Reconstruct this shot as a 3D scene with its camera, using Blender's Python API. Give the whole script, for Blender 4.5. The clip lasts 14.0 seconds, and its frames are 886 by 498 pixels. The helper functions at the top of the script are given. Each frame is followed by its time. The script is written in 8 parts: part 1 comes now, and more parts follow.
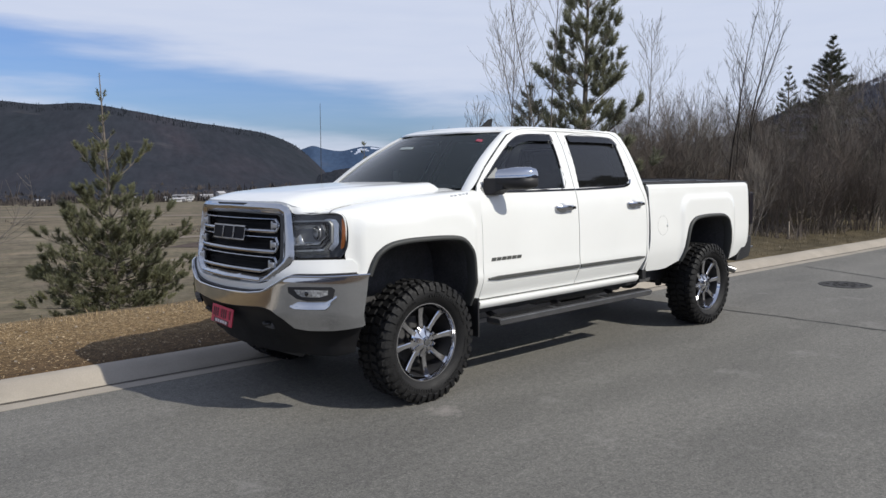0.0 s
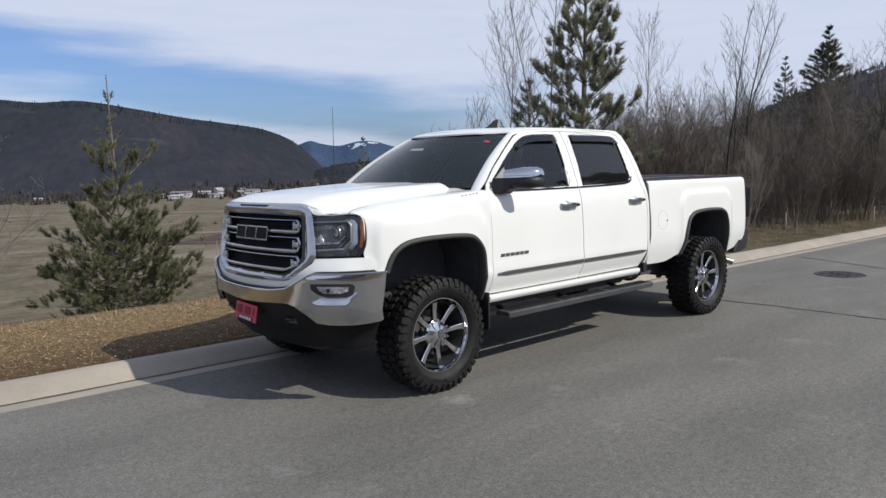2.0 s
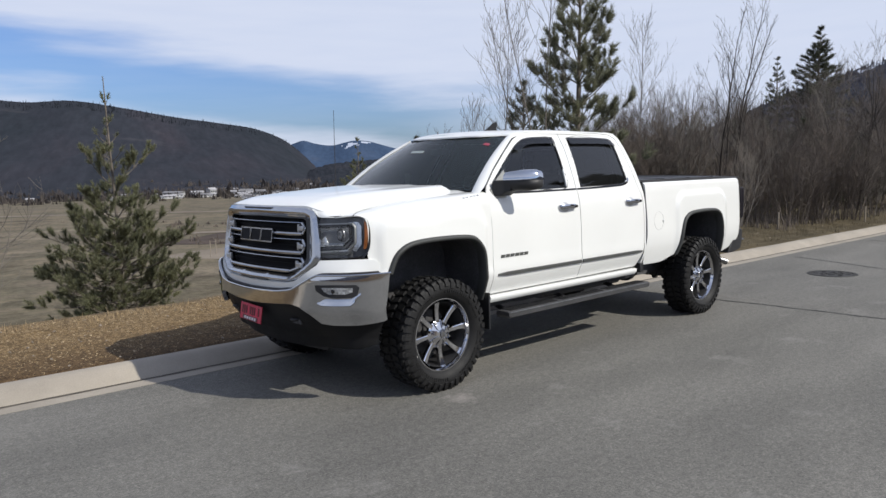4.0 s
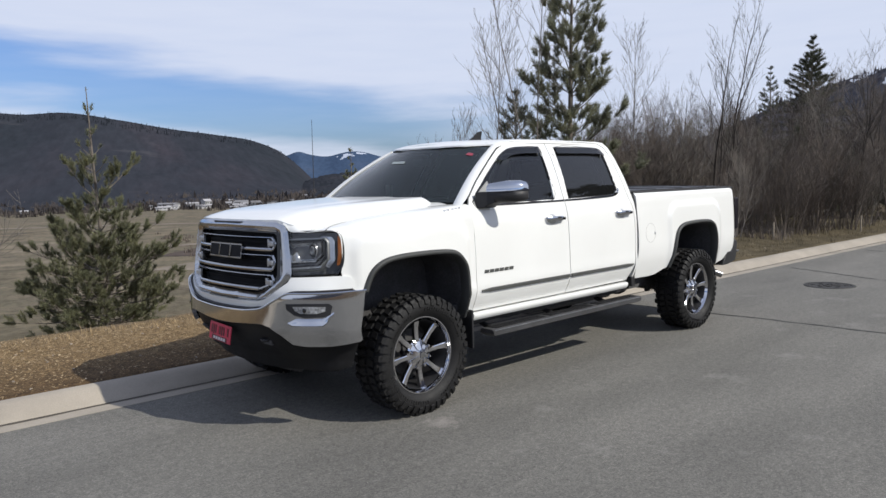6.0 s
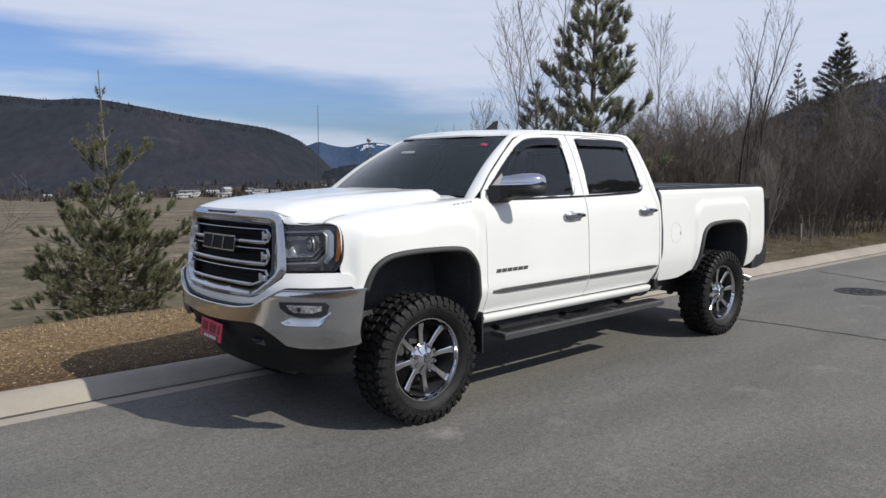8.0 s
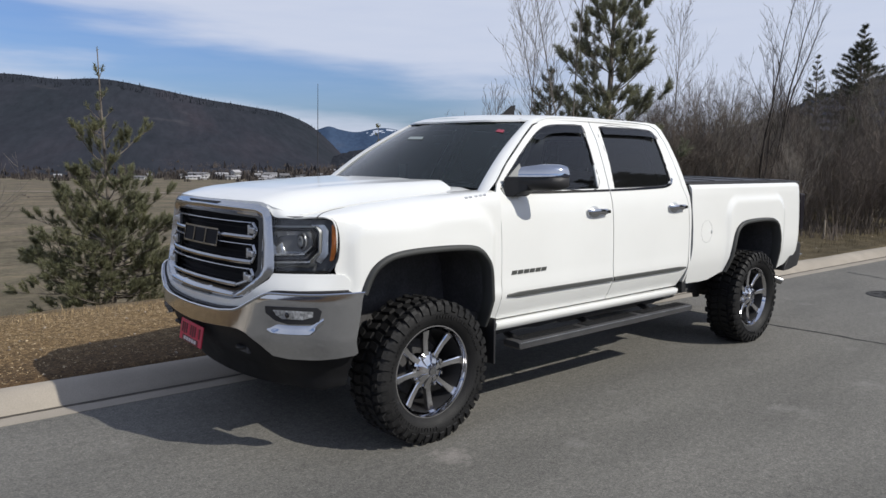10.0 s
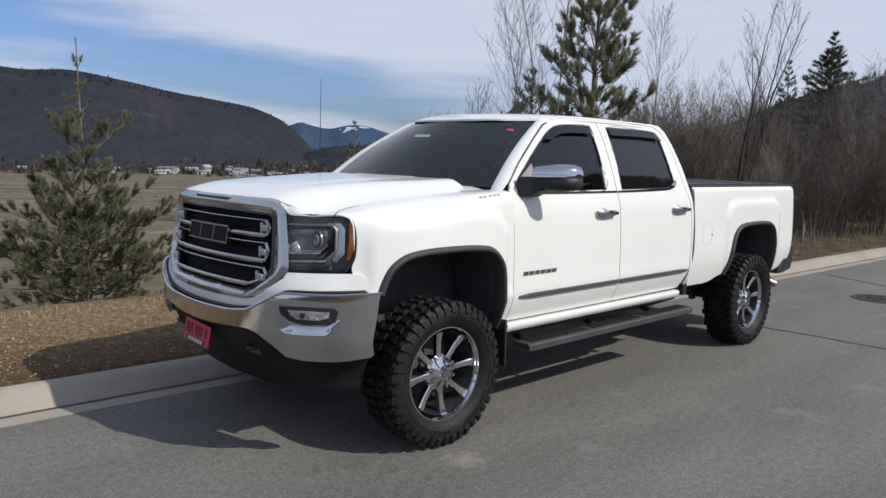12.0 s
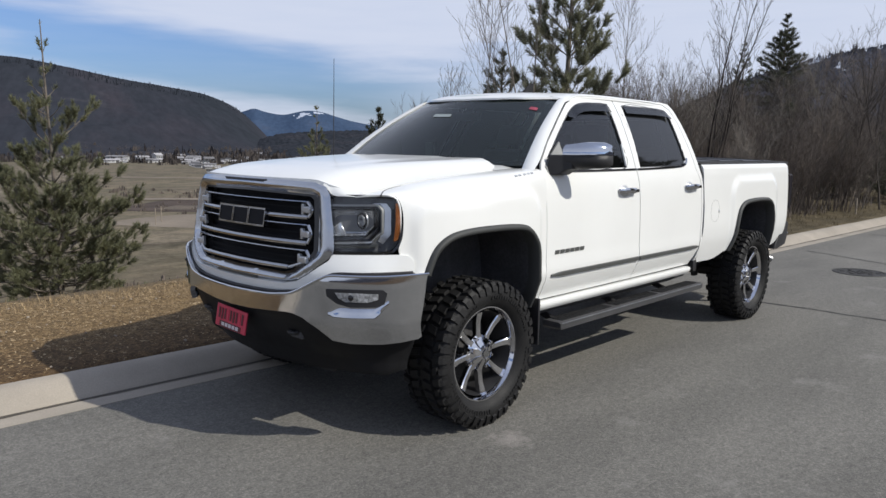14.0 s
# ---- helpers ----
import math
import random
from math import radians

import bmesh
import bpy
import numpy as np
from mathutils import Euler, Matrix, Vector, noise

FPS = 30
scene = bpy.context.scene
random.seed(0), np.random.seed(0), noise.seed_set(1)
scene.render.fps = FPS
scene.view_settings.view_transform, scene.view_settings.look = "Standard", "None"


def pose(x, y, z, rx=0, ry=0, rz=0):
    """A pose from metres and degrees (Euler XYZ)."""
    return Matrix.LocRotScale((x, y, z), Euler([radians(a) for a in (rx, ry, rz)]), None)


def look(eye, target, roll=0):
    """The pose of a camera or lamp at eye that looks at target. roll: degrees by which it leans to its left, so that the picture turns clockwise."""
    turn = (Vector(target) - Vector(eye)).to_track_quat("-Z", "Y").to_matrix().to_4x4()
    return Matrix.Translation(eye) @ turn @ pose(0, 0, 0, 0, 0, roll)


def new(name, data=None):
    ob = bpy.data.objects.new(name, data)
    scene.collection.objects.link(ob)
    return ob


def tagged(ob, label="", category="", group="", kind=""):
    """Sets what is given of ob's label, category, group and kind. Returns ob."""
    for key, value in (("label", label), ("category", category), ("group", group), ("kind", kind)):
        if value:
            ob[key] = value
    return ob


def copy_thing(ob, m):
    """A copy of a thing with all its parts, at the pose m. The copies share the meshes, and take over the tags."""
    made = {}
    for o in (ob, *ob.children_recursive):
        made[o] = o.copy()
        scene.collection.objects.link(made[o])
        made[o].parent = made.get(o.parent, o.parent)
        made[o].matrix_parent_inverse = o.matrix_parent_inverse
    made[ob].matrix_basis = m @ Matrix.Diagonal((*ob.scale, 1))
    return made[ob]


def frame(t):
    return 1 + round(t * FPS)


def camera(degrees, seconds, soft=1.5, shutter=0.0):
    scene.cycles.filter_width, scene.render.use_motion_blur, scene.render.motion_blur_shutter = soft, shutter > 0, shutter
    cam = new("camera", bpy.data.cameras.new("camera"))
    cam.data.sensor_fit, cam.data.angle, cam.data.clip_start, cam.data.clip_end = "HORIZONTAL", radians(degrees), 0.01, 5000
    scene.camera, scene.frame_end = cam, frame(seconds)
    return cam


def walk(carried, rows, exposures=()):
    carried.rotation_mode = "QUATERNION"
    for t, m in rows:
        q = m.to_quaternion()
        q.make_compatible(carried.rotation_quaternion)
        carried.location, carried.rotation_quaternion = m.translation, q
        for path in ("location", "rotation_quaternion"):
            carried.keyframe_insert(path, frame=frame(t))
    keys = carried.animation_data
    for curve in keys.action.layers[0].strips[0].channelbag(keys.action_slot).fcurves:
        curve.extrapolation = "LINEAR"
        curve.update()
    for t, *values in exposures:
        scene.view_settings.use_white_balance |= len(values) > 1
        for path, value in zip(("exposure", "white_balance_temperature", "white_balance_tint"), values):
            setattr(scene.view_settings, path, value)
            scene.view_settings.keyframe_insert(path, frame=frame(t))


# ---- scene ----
cam = camera(61.6, 14.0, soft=1.5)
PATH = [
    (0, (-3.300, -4.760, 1.550), (-1.953, -3.294, 1.356), -0.50),
    (0.5, (-3.347, -4.781, 1.574), (-2.000, -3.317, 1.369), -0.80),
    (1, (-3.415, -4.815, 1.585), (-2.070, -3.350, 1.378), -1.10),
    (1.5, (-3.485, -4.857, 1.594), (-2.139, -3.393, 1.386), -1.10),
    (2, (-3.554, -4.892, 1.605), (-2.206, -3.430, 1.394), -1.20),
    (2.5, (-3.629, -4.923, 1.617), (-2.279, -3.463, 1.402), -1.10),
    (3.1, (-3.675, -4.939, 1.625), (-2.322, -3.482, 1.408), -1.09),
    (3.75, (-3.673, -4.930, 1.629), (-2.314, -3.477, 1.414), -1.20),
    (4.4, (-3.629, -4.903, 1.629), (-2.264, -3.455, 1.421), -1.37),
    (5, (-3.561, -4.869, 1.629), (-2.191, -3.425, 1.432), -1.50),
    (5.5, (-3.480, -4.832, 1.629), (-2.105, -3.392, 1.446), -1.60),
    (6, (-3.390, -4.796, 1.632), (-2.018, -3.352, 1.447), -1.50),
    (6.5, (-3.302, -4.770, 1.628), (-1.942, -3.315, 1.445), -1.10),
    (7, (-3.218, -4.733, 1.623), (-1.873, -3.265, 1.439), -0.90),
    (7.5, (-3.158, -4.660, 1.614), (-1.820, -3.186, 1.422), -0.40),
    (8, (-3.079, -4.555, 1.620), (-1.744, -3.080, 1.417), -0.30),
    (8.6, (-2.978, -4.436, 1.626), (-1.648, -2.959, 1.412), -0.09),
    (9.25, (-2.844, -4.289, 1.631), (-1.521, -2.807, 1.404), 0.30),
    (9.9, (-2.731, -4.157, 1.633), (-1.414, -2.672, 1.396), 0.72),
    (10.5, (-2.689, -4.081, 1.629), (-1.373, -2.595, 1.388), 1.00),
    (11, (-2.690, -4.034, 1.622), (-1.372, -2.550, 1.379), 1.20),
    (11.5, (-2.759, -3.979, 1.627), (-1.413, -2.519, 1.387), 1.60),
    (12, (-2.848, -3.920, 1.629), (-1.475, -2.486, 1.388), 1.70),
    (12.5, (-2.952, -3.855, 1.631), (-1.553, -2.448, 1.384), 1.60),
    (13, (-3.050, -3.795, 1.624), (-1.634, -2.404, 1.373), 1.10),
    (13.5, (-3.118, -3.713, 1.611), (-1.688, -2.343, 1.333), 1.10),
    (14, (-3.142, -3.576, 1.584), (-1.692, -2.226, 1.306), 1.00),
]
walk(cam, [(t, look(eye, target, roll)) for t, eye, target, roll in PATH], exposures=[(0, 0.16), (2.5, 0.18), (5, 0.25), (6.5, 0.25), (8, 0.15), (10.5, 0.08), (13, 0.08), (14, 0.17)])

# ---- world, sun ----
TO_SUN = Vector((0.45, -1.12, 1.02)).normalized()
world = bpy.data.worlds.new("world")
scene.world = world
world.use_nodes = True
wn, wl = world.node_tree.nodes, world.node_tree.links
background = wn["Background"]
sky = wn.new("ShaderNodeTexSky")
sky.sky_type, sky.sun_disc = "NISHITA", False
sky.sun_elevation = math.asin(TO_SUN.z)
sky.sun_rotation = math.atan2(TO_SUN.x, TO_SUN.y)
sky.air_density, sky.dust_density, sky.ozone_density = 1.0, 1.5, 1.5
# a veil of thin high cloud, with a long clear gap low over the valley
coords = wn.new("ShaderNodeTexCoord")
split = wn.new("ShaderNodeSeparateXYZ")
wl.new(coords.outputs["Generated"], split.inputs[0])


def world_math(operation, a, b=0.0):
    node = wn.new("ShaderNodeMath")
    node.operation = operation
    for value, slot in ((a, 0), (b, 1)):
        if isinstance(value, (int, float)):
            node.inputs[slot].default_value = value
        else:
            wl.new(value, node.inputs[slot])
    return node.outputs[0]


def world_noise(scale, stretch, detail):
    lay = wn.new("ShaderNodeMapping")
    lay.inputs["Scale"].default_value = stretch
    wl.new(coords.outputs["Generated"], lay.inputs[0])
    tex = wn.new("ShaderNodeTexNoise")
    tex.inputs["Scale"].default_value, tex.inputs["Detail"].default_value, tex.inputs["Roughness"].default_value = scale, detail, 0.5
    wl.new(lay.outputs[0], tex.inputs[0])
    return tex.outputs[0]


wisps = world_noise(3.2, (1.0, 1.0, 7.0), 6.0)
ripple = world_noise(9.0, (1.0, 1.0, 9.0), 5.0)
middle = world_math("SUBTRACT", 0.170, world_math("MULTIPLY", split.outputs[0], 0.150))
offset = world_math("ABSOLUTE", world_math("SUBTRACT", world_math("ADD", split.outputs[2], world_math("MULTIPLY", world_math("SUBTRACT", wisps, 0.5), 0.16)), middle))
gap = wn.new("ShaderNodeMapRange")
gap.interpolation_type = "SMOOTHSTEP"
gap.inputs[1].default_value, gap.inputs[2].default_value = 0.010, 0.074
wl.new(offset, gap.inputs[0])
fade = wn.new("ShaderNodeMapRange")
fade.interpolation_type = "SMOOTHSTEP"
fade.inputs[1].default_value, fade.inputs[2].default_value = 0.62, 0.86
wl.new(split.outputs[0], fade.inputs[0])
veil = world_math("MAXIMUM", gap.outputs[0], fade.outputs[0])
veil = world_math("MINIMUM", 0.96, world_math("ADD", world_math("MULTIPLY", veil, 0.86), world_math("MULTIPLY", ripple, 0.16)))
# the veil thins overhead, where less of it lies in the way
thin = wn.new("ShaderNodeMapRange")
thin.interpolation_type = "SMOOTHSTEP"
thin.inputs[1].default_value, thin.inputs[2].default_value, thin.inputs[3].default_value, thin.inputs[4].default_value = 0.28, 0.85, 1.0, 0.55
wl.new(split.outputs[2], thin.inputs[0])
veil = world_math("MULTIPLY", veil, thin.outputs[0])
mixed = wn.new("ShaderNodeMix")
mixed.data_type = "RGBA"
wl.new(veil, mixed.inputs[0])
clear_sky = wn.new("ShaderNodeMix")
clear_sky.data_type, clear_sky.blend_type = "RGBA", "MULTIPLY"
clear_sky.inputs[0].default_value = 1.0
wl.new(sky.outputs[0], clear_sky.inputs[6])
clear_sky.inputs[7].default_value = (0.67, 0.89, 1.33, 1)
wl.new(clear_sky.outputs[2], mixed.inputs[6])
mixed.inputs[7].default_value = (6.75, 7.35, 8.9, 1)
wl.new(mixed.outputs[2], background.inputs[0])
background.inputs[1].default_value = 0.085

sun_data = bpy.data.lights.new("sun", "SUN")
sun_data.energy, sun_data.angle, sun_data.color = 3.75, radians(0.6), (1.0, 0.955, 0.865)
sun = new("sun", sun_data)
sun.matrix_world = look((0, 0, 30), Vector((0, 0, 30)) - TO_SUN)


# ---- materials ----
def node_mat(name):
    m = bpy.data.materials.new(name)
    m.use_nodes = True
    return m, m.node_tree.nodes, m.node_tree.links, m.node_tree.nodes["Principled BSDF"]


def noise_of(n, l, scale, detail=4.0, rough=0.6, stretch=None):
    where = n.new("ShaderNodeTexCoord")
    tex = n.new("ShaderNodeTexNoise")
    tex.inputs["Scale"].default_value, tex.inputs["Detail"].default_value, tex.inputs["Roughness"].default_value = scale, detail, rough
    if stretch:
        mp = n.new("ShaderNodeMapping")
        mp.inputs["Scale"].default_value = stretch
        l.new(where.outputs["Object"], mp.inputs[0])
        l.new(mp.outputs[0], tex.inputs[0])
    else:
        l.new(where.outputs["Object"], tex.inputs[0])
    return tex


def ramp_of(n, l, source, stops):
    r = n.new("ShaderNodeValToRGB")
    e = r.color_ramp.elements
    while len(e) < len(stops):
        e.new(0.5)
    for k, (p, c) in enumerate(stops):
        e[k].position, e[k].color = p, (*c, 1)
    l.new(source, r.inputs[0])
    return r


def blend(n, l, a, b, factor, mode="MIX"):
    m = n.new("ShaderNodeMix")
    m.data_type, m.blend_type = "RGBA", mode
    for value, slot in ((factor, 0), (a, 6), (b, 7)):
        if isinstance(value, (int, float)):
            m.inputs[slot].default_value = value
        elif isinstance(value, tuple):
            m.inputs[slot].default_value = (*value, 1)
        else:
            l.new(value, m.inputs[slot])
    return m.outputs[2]


def surface(name, color, rough=0.6, metal=0.0, grain=60.0, patch=2.0, vary=0.18, bump=0.0, coat=0.0, rough_vary=0.1, spec=0.5, per_object=0.0, coat_rough=0.04):
    """A plain material with fine grain, broad patches and relief."""
    m, n, l, b = node_mat(name)
    fine, broad = noise_of(n, l, grain, 3.0), noise_of(n, l, patch, 5.0)
    lo, hi = tuple(c * (1 - vary) for c in color), tuple(min(1, c * (1 + vary)) for c in color)
    c1 = ramp_of(n, l, broad.outputs[0], [(0.3, lo), (0.7, hi)]).outputs[0]
    c2 = ramp_of(n, l, fine.outputs[0], [(0.3, (1 - vary,) * 3), (0.7, (1, 1, 1))]).outputs[0]
    tint = blend(n, l, c1, c2, 1.0, "MULTIPLY")
    if per_object:
        info = n.new("ShaderNodeObjectInfo")
        r = ramp_of(n, l, info.outputs["Random"], [(0, (1 - per_object,) * 3), (1, (1, 1, 1))]).outputs[0]
        tint = blend(n, l, tint, r, 1.0, "MULTIPLY")
    l.new(tint, b.inputs["Base Color"])
    rr = ramp_of(n, l, broad.outputs[0], [(0.3, (max(0, rough - rough_vary),) * 3), (0.7, (min(1, rough + rough_vary),) * 3)])
    l.new(rr.outputs[0], b.inputs["Roughness"])
    b.inputs["Metallic"].default_value = metal
    b.inputs["Coat Weight"].default_value = coat
    b.inputs["Coat Roughness"].default_value = coat_rough
    b.inputs["Specular IOR Level"].default_value = spec
    if bump:
        bp = n.new("ShaderNodeBump")
        bp.inputs["Strength"].default_value, bp.inputs["Distance"].default_value = bump, 0.01
        l.new(fine.outputs[0], bp.inputs["Height"])
        l.new(bp.outputs[0], b.inputs["Normal"])
    return m


def glass(name, tint, clear, ior=1.5, body_c=0.013, tinge=(1.0, 1.04, 1.08)):
    """Tinted window glass: part see-through, with a mirror gloss by Fresnel."""
    m, n, l, b = node_mat(name)
    n.remove(b)
    out = n["Material Output"]
    see = n.new("ShaderNodeBsdfTransparent")
    see.inputs[0].default_value = (*tint, 1)
    dark = n.new("ShaderNodeBsdfDiffuse")
    dark.inputs[0].default_value = (*(body_c * d for d in tinge), 1)
    body = n.new("ShaderNodeMixShader")
    body.inputs[0].default_value = clear
    l.new(dark.outputs[0], body.inputs[1])
    l.new(see.outputs[0], body.inputs[2])
    gloss = n.new("ShaderNodeBsdfGlossy")
    gloss.inputs["Roughness"].default_value = 0.02
    fres = n.new("ShaderNodeFresnel")
    fres.inputs[0].default_value = ior
    mix = n.new("ShaderNodeMixShader")
    l.new(fres.outputs[0], mix.inputs[0])
    l.new(body.outputs[0], mix.inputs[1])
    l.new(gloss.outputs[0], mix.inputs[2])
    l.new(mix.outputs[0], out.inputs[0])
    return m


PAINT = surface("white_paint", (0.738, 0.745, 0.725), rough=0.32, grain=400, patch=1.5, vary=0.025, coat=0.85, coat_rough=0.11, rough_vary=0.04, spec=0.2)
CHROME = surface("chrome", (0.56, 0.57, 0.59), rough=0.09, metal=1.0, grain=90, patch=6, vary=0.05, rough_vary=0.03)
FRAME_CHROME = surface("frame_chrome", (0.50, 0.51, 0.53), rough=0.21, metal=1.0, grain=90, patch=6, vary=0.06, rough_vary=0.04)
MATTE_BLACK = surface("matte_black", (0.013, 0.013, 0.015), rough=0.8, grain=200, patch=6, vary=0.3, spec=0.25)
DARK_BARK = surface("dark_bark", (0.060, 0.050, 0.043), rough=0.95, grain=30, patch=1.2, vary=0.35)
RIM_CHROME = surface("rim_chrome", (0.64, 0.64, 0.66), rough=0.10, metal=1.0, grain=90, patch=9, vary=0.08, rough_vary=0.04)
GREY_TRIM = surface("grey_trim", (0.062, 0.064, 0.060), rough=0.4, grain=200, patch=5, vary=0.1)
BLACK_PLASTIC = surface("black_plastic", (0.017, 0.017, 0.019), rough=0.55, grain=500, patch=6, vary=0.25, bump=0.08)
FLARE = surface("flare_plastic", (0.036, 0.038, 0.037), rough=0.62, grain=500, patch=6, vary=0.2, bump=0.1)
BLACK_GLOSS = surface("black_gloss", (0.012, 0.012, 0.013), rough=0.18, grain=100, patch=6, vary=0.2)
RUBBER = surface("rubber", (0.0115, 0.0113, 0.0116), rough=0.62, grain=160, patch=7, vary=0.35, bump=0.25, spec=0.30)
# greys raised to lift the deep shade under the body and in the arches
UNDER = surface("underbody", (0.068, 0.067, 0.070), rough=0.8, grain=60, patch=5, vary=0.4, bump=0.2)
LINER = surface("lifted_wheel_liner", (0.075, 0.075, 0.080), rough=0.9, grain=60, patch=4, vary=0.35, bump=0.2)
STEP_METAL = surface("step_metal", (0.080, 0.080, 0.083), rough=0.42, metal=0.35, grain=220, patch=6, vary=0.2, bump=0.05)
TREAD_PAD = surface("tread_pad", (0.02, 0.02, 0.021), rough=0.75, grain=300, patch=8, vary=0.3, bump=0.3)
STEEL = surface("steel", (0.30, 0.30, 0.30), rough=0.35, metal=1.0, grain=60, patch=6, vary=0.25)
FASCIA_BLACK = surface("fascia_plastic", (0.010, 0.010, 0.011), rough=0.5, grain=160, patch=5, vary=0.3, bump=0.1, spec=0.22)
FOG_GLASS = surface("fog_lens_glass", (0.40, 0.41, 0.42), rough=0.12, metal=0.25, grain=60, patch=30, vary=0.5, rough_vary=0.1)
DARK_CHROME = surface("dark_chrome", (0.40, 0.405, 0.42), rough=0.16, metal=1.0, grain=90, patch=9, vary=0.12, rough_vary=0.05)
SILVER = surface("silver_plastic", (0.52, 0.53, 0.54), rough=0.3, metal=0.6, grain=200, patch=6, vary=0.1)
LAMP_METAL = surface("lamp_metal", (0.66, 0.67, 0.69), rough=0.20, metal=0.75, grain=140, patch=14, vary=0.07, rough_vary=0.06)
LAMP_DARK = surface("lamp_housing", (0.155, 0.157, 0.162), rough=0.3, grain=140, patch=10, vary=0.3)
SAIL = surface("mirror_sail_plastic", (0.22, 0.225, 0.22), rough=0.5, grain=200, patch=8, vary=0.12)
WOODS = surface("far_bare_woods", (0.075, 0.066, 0.062), rough=1.0, grain=0.6, patch=0.05, vary=0.4, spec=0.0)
AMBER = surface("amber_lens", (0.21, 0.068, 0.014), rough=0.2, grain=120, patch=20, vary=0.25, coat=0.6)
RED_LENS = surface("red_lens", (0.005, 0.003, 0.006), rough=0.5, grain=100, patch=6, vary=0.2, spec=0.2)
LAMP_CLEAR = glass("lamp_clear", (0.93, 0.95, 0.97), 0.985)
# the matt green body stands in for light reflected and seen through the windshield
WINDSHIELD = glass("windshield_glass", (0.76, 0.88, 0.84), 0.90, 1.6, 0.12, (0.80, 1.12, 1.06))
FRONT_TINT = glass("front_side_glass", (0.60, 0.66, 0.66), 0.93, 1.6, 0.02)
VISOR = glass("smoked_visor", (0.32, 0.30, 0.30), 0.75, 1.5, 0.02)
TINTED = glass("tinted_glass", (0.16, 0.165, 0.175), 0.6, 1.62, 0.02)
INTERIOR = surface("interior_cloth", (0.035, 0.034, 0.036), rough=0.85, grain=300, patch=6, vary=0.25)
COVER = surface("bed_cover_vinyl", (0.035, 0.036, 0.04), rough=0.55, grain=350, patch=4, vary=0.25, bump=0.12)
PLATE_RED = surface("plate_red", (0.52, 0.03, 0.07), rough=0.4, grain=200, patch=14, vary=0.12)
PLATE_INK = surface("plate_ink", (0.10, 0.012, 0.018), rough=0.5, grain=200, patch=14, vary=0.2)
PLATE_WHITE = surface("plate_white", (0.6, 0.55, 0.56), rough=0.45, grain=200, patch=14, vary=0.1)
STICKER_RED = surface("sticker_red", (0.30, 0.05, 0.075), rough=0.5, grain=200, patch=20, vary=0.1)
STICKER_PALE = surface("sticker_pale", (0.30, 0.34, 0.33), rough=0.5, grain=200, patch=20, vary=0.08)
BADGE_DARK = surface("badge_dark", (0.05, 0.05, 0.055), rough=0.3, metal=0.6, grain=200, patch=20, vary=0.15)


def asphalt_mat():
    m, n, l, b = node_mat("asphalt")
    fine, mid, broad = noise_of(n, l, 66, 4.0, 0.8), noise_of(n, l, 21, 5.0, 0.75), noise_of(n, l, 0.5, 6.0, 0.6, stretch=(0.6, 1.8, 1.0))
    c = ramp_of(n, l, broad.outputs[0], [(0.3, (0.113, 0.109, 0.100)), (0.5, (0.149, 0.144, 0.131)), (0.72, (0.183, 0.176, 0.160))]).outputs[0]
    c = blend(n, l, c, ramp_of(n, l, mid.outputs[0], [(0.32, (0.70, 0.70, 0.70)), (0.68, (1.16, 1.16, 1.15))]).outputs[0], 1.0, "MULTIPLY")
    c = blend(n, l, c, ramp_of(n, l, fine.outputs[0], [(0.30, (0.34, 0.34, 0.34)), (0.5, (0.92, 0.92, 0.92)), (0.70, (1.7, 1.68, 1.62))]).outputs[0], 0.75, "MULTIPLY")
    # pale dusty patches, and stones worn bare
    tinge = noise_of(n, l, 1.7, 7.0, 0.7)
    c = blend(n, l, c, (0.25, 0.24, 0.225), ramp_of(n, l, tinge.outputs[0], [(0.58, (0, 0, 0)), (0.74, (0.55, 0.55, 0.55))]).outputs[0])
    # a scuffed pale spot beside the front wheel
    geo, near_spot = n.new("ShaderNodeNewGeometry"), n.new("ShaderNodeVectorMath")
    near_spot.operation = "DISTANCE"
    near_spot.inputs[1].default_value = (-0.04, -1.22, 0.0)
    l.new(geo.outputs["Position"], near_spot.inputs[0])
    spread_n = noise_of(n, l, 14, 5.0, 0.7)
    wide = n.new("ShaderNodeMath")
    wide.operation = "MULTIPLY_ADD"
    wide.inputs[1].default_value = 0.45
    l.new(spread_n.outputs[0], wide.inputs[0])
    l.new(near_spot.outputs["Value"], wide.inputs[2])
    c = blend(n, l, c, (0.30, 0.275, 0.255), ramp_of(n, l, wide.outputs[0], [(0.22, (0.6, 0.6, 0.6)), (0.36, (0, 0, 0))]).outputs[0])
    flecks = noise_of(n, l, 130, 2.0, 0.5)
    c = blend(n, l, c, (0.40, 0.385, 0.36), ramp_of(n, l, flecks.outputs[0], [(0.69, (0, 0, 0)), (0.73, (0.75, 0.75, 0.75))]).outputs[0])
    l.new(c, b.inputs["Base Color"])
    b.inputs["Roughness"].default_value = 0.88
    b.inputs["Specular IOR Level"].default_value = 0.35
    bp = n.new("ShaderNodeBump")
    bp.inputs["Strength"].default_value, bp.inputs["Distance"].default_value = 0.6, 0.007
    l.new(fine.outputs[0], bp.inputs["Height"])
    l.new(bp.outputs[0], b.inputs["Normal"])
    return m


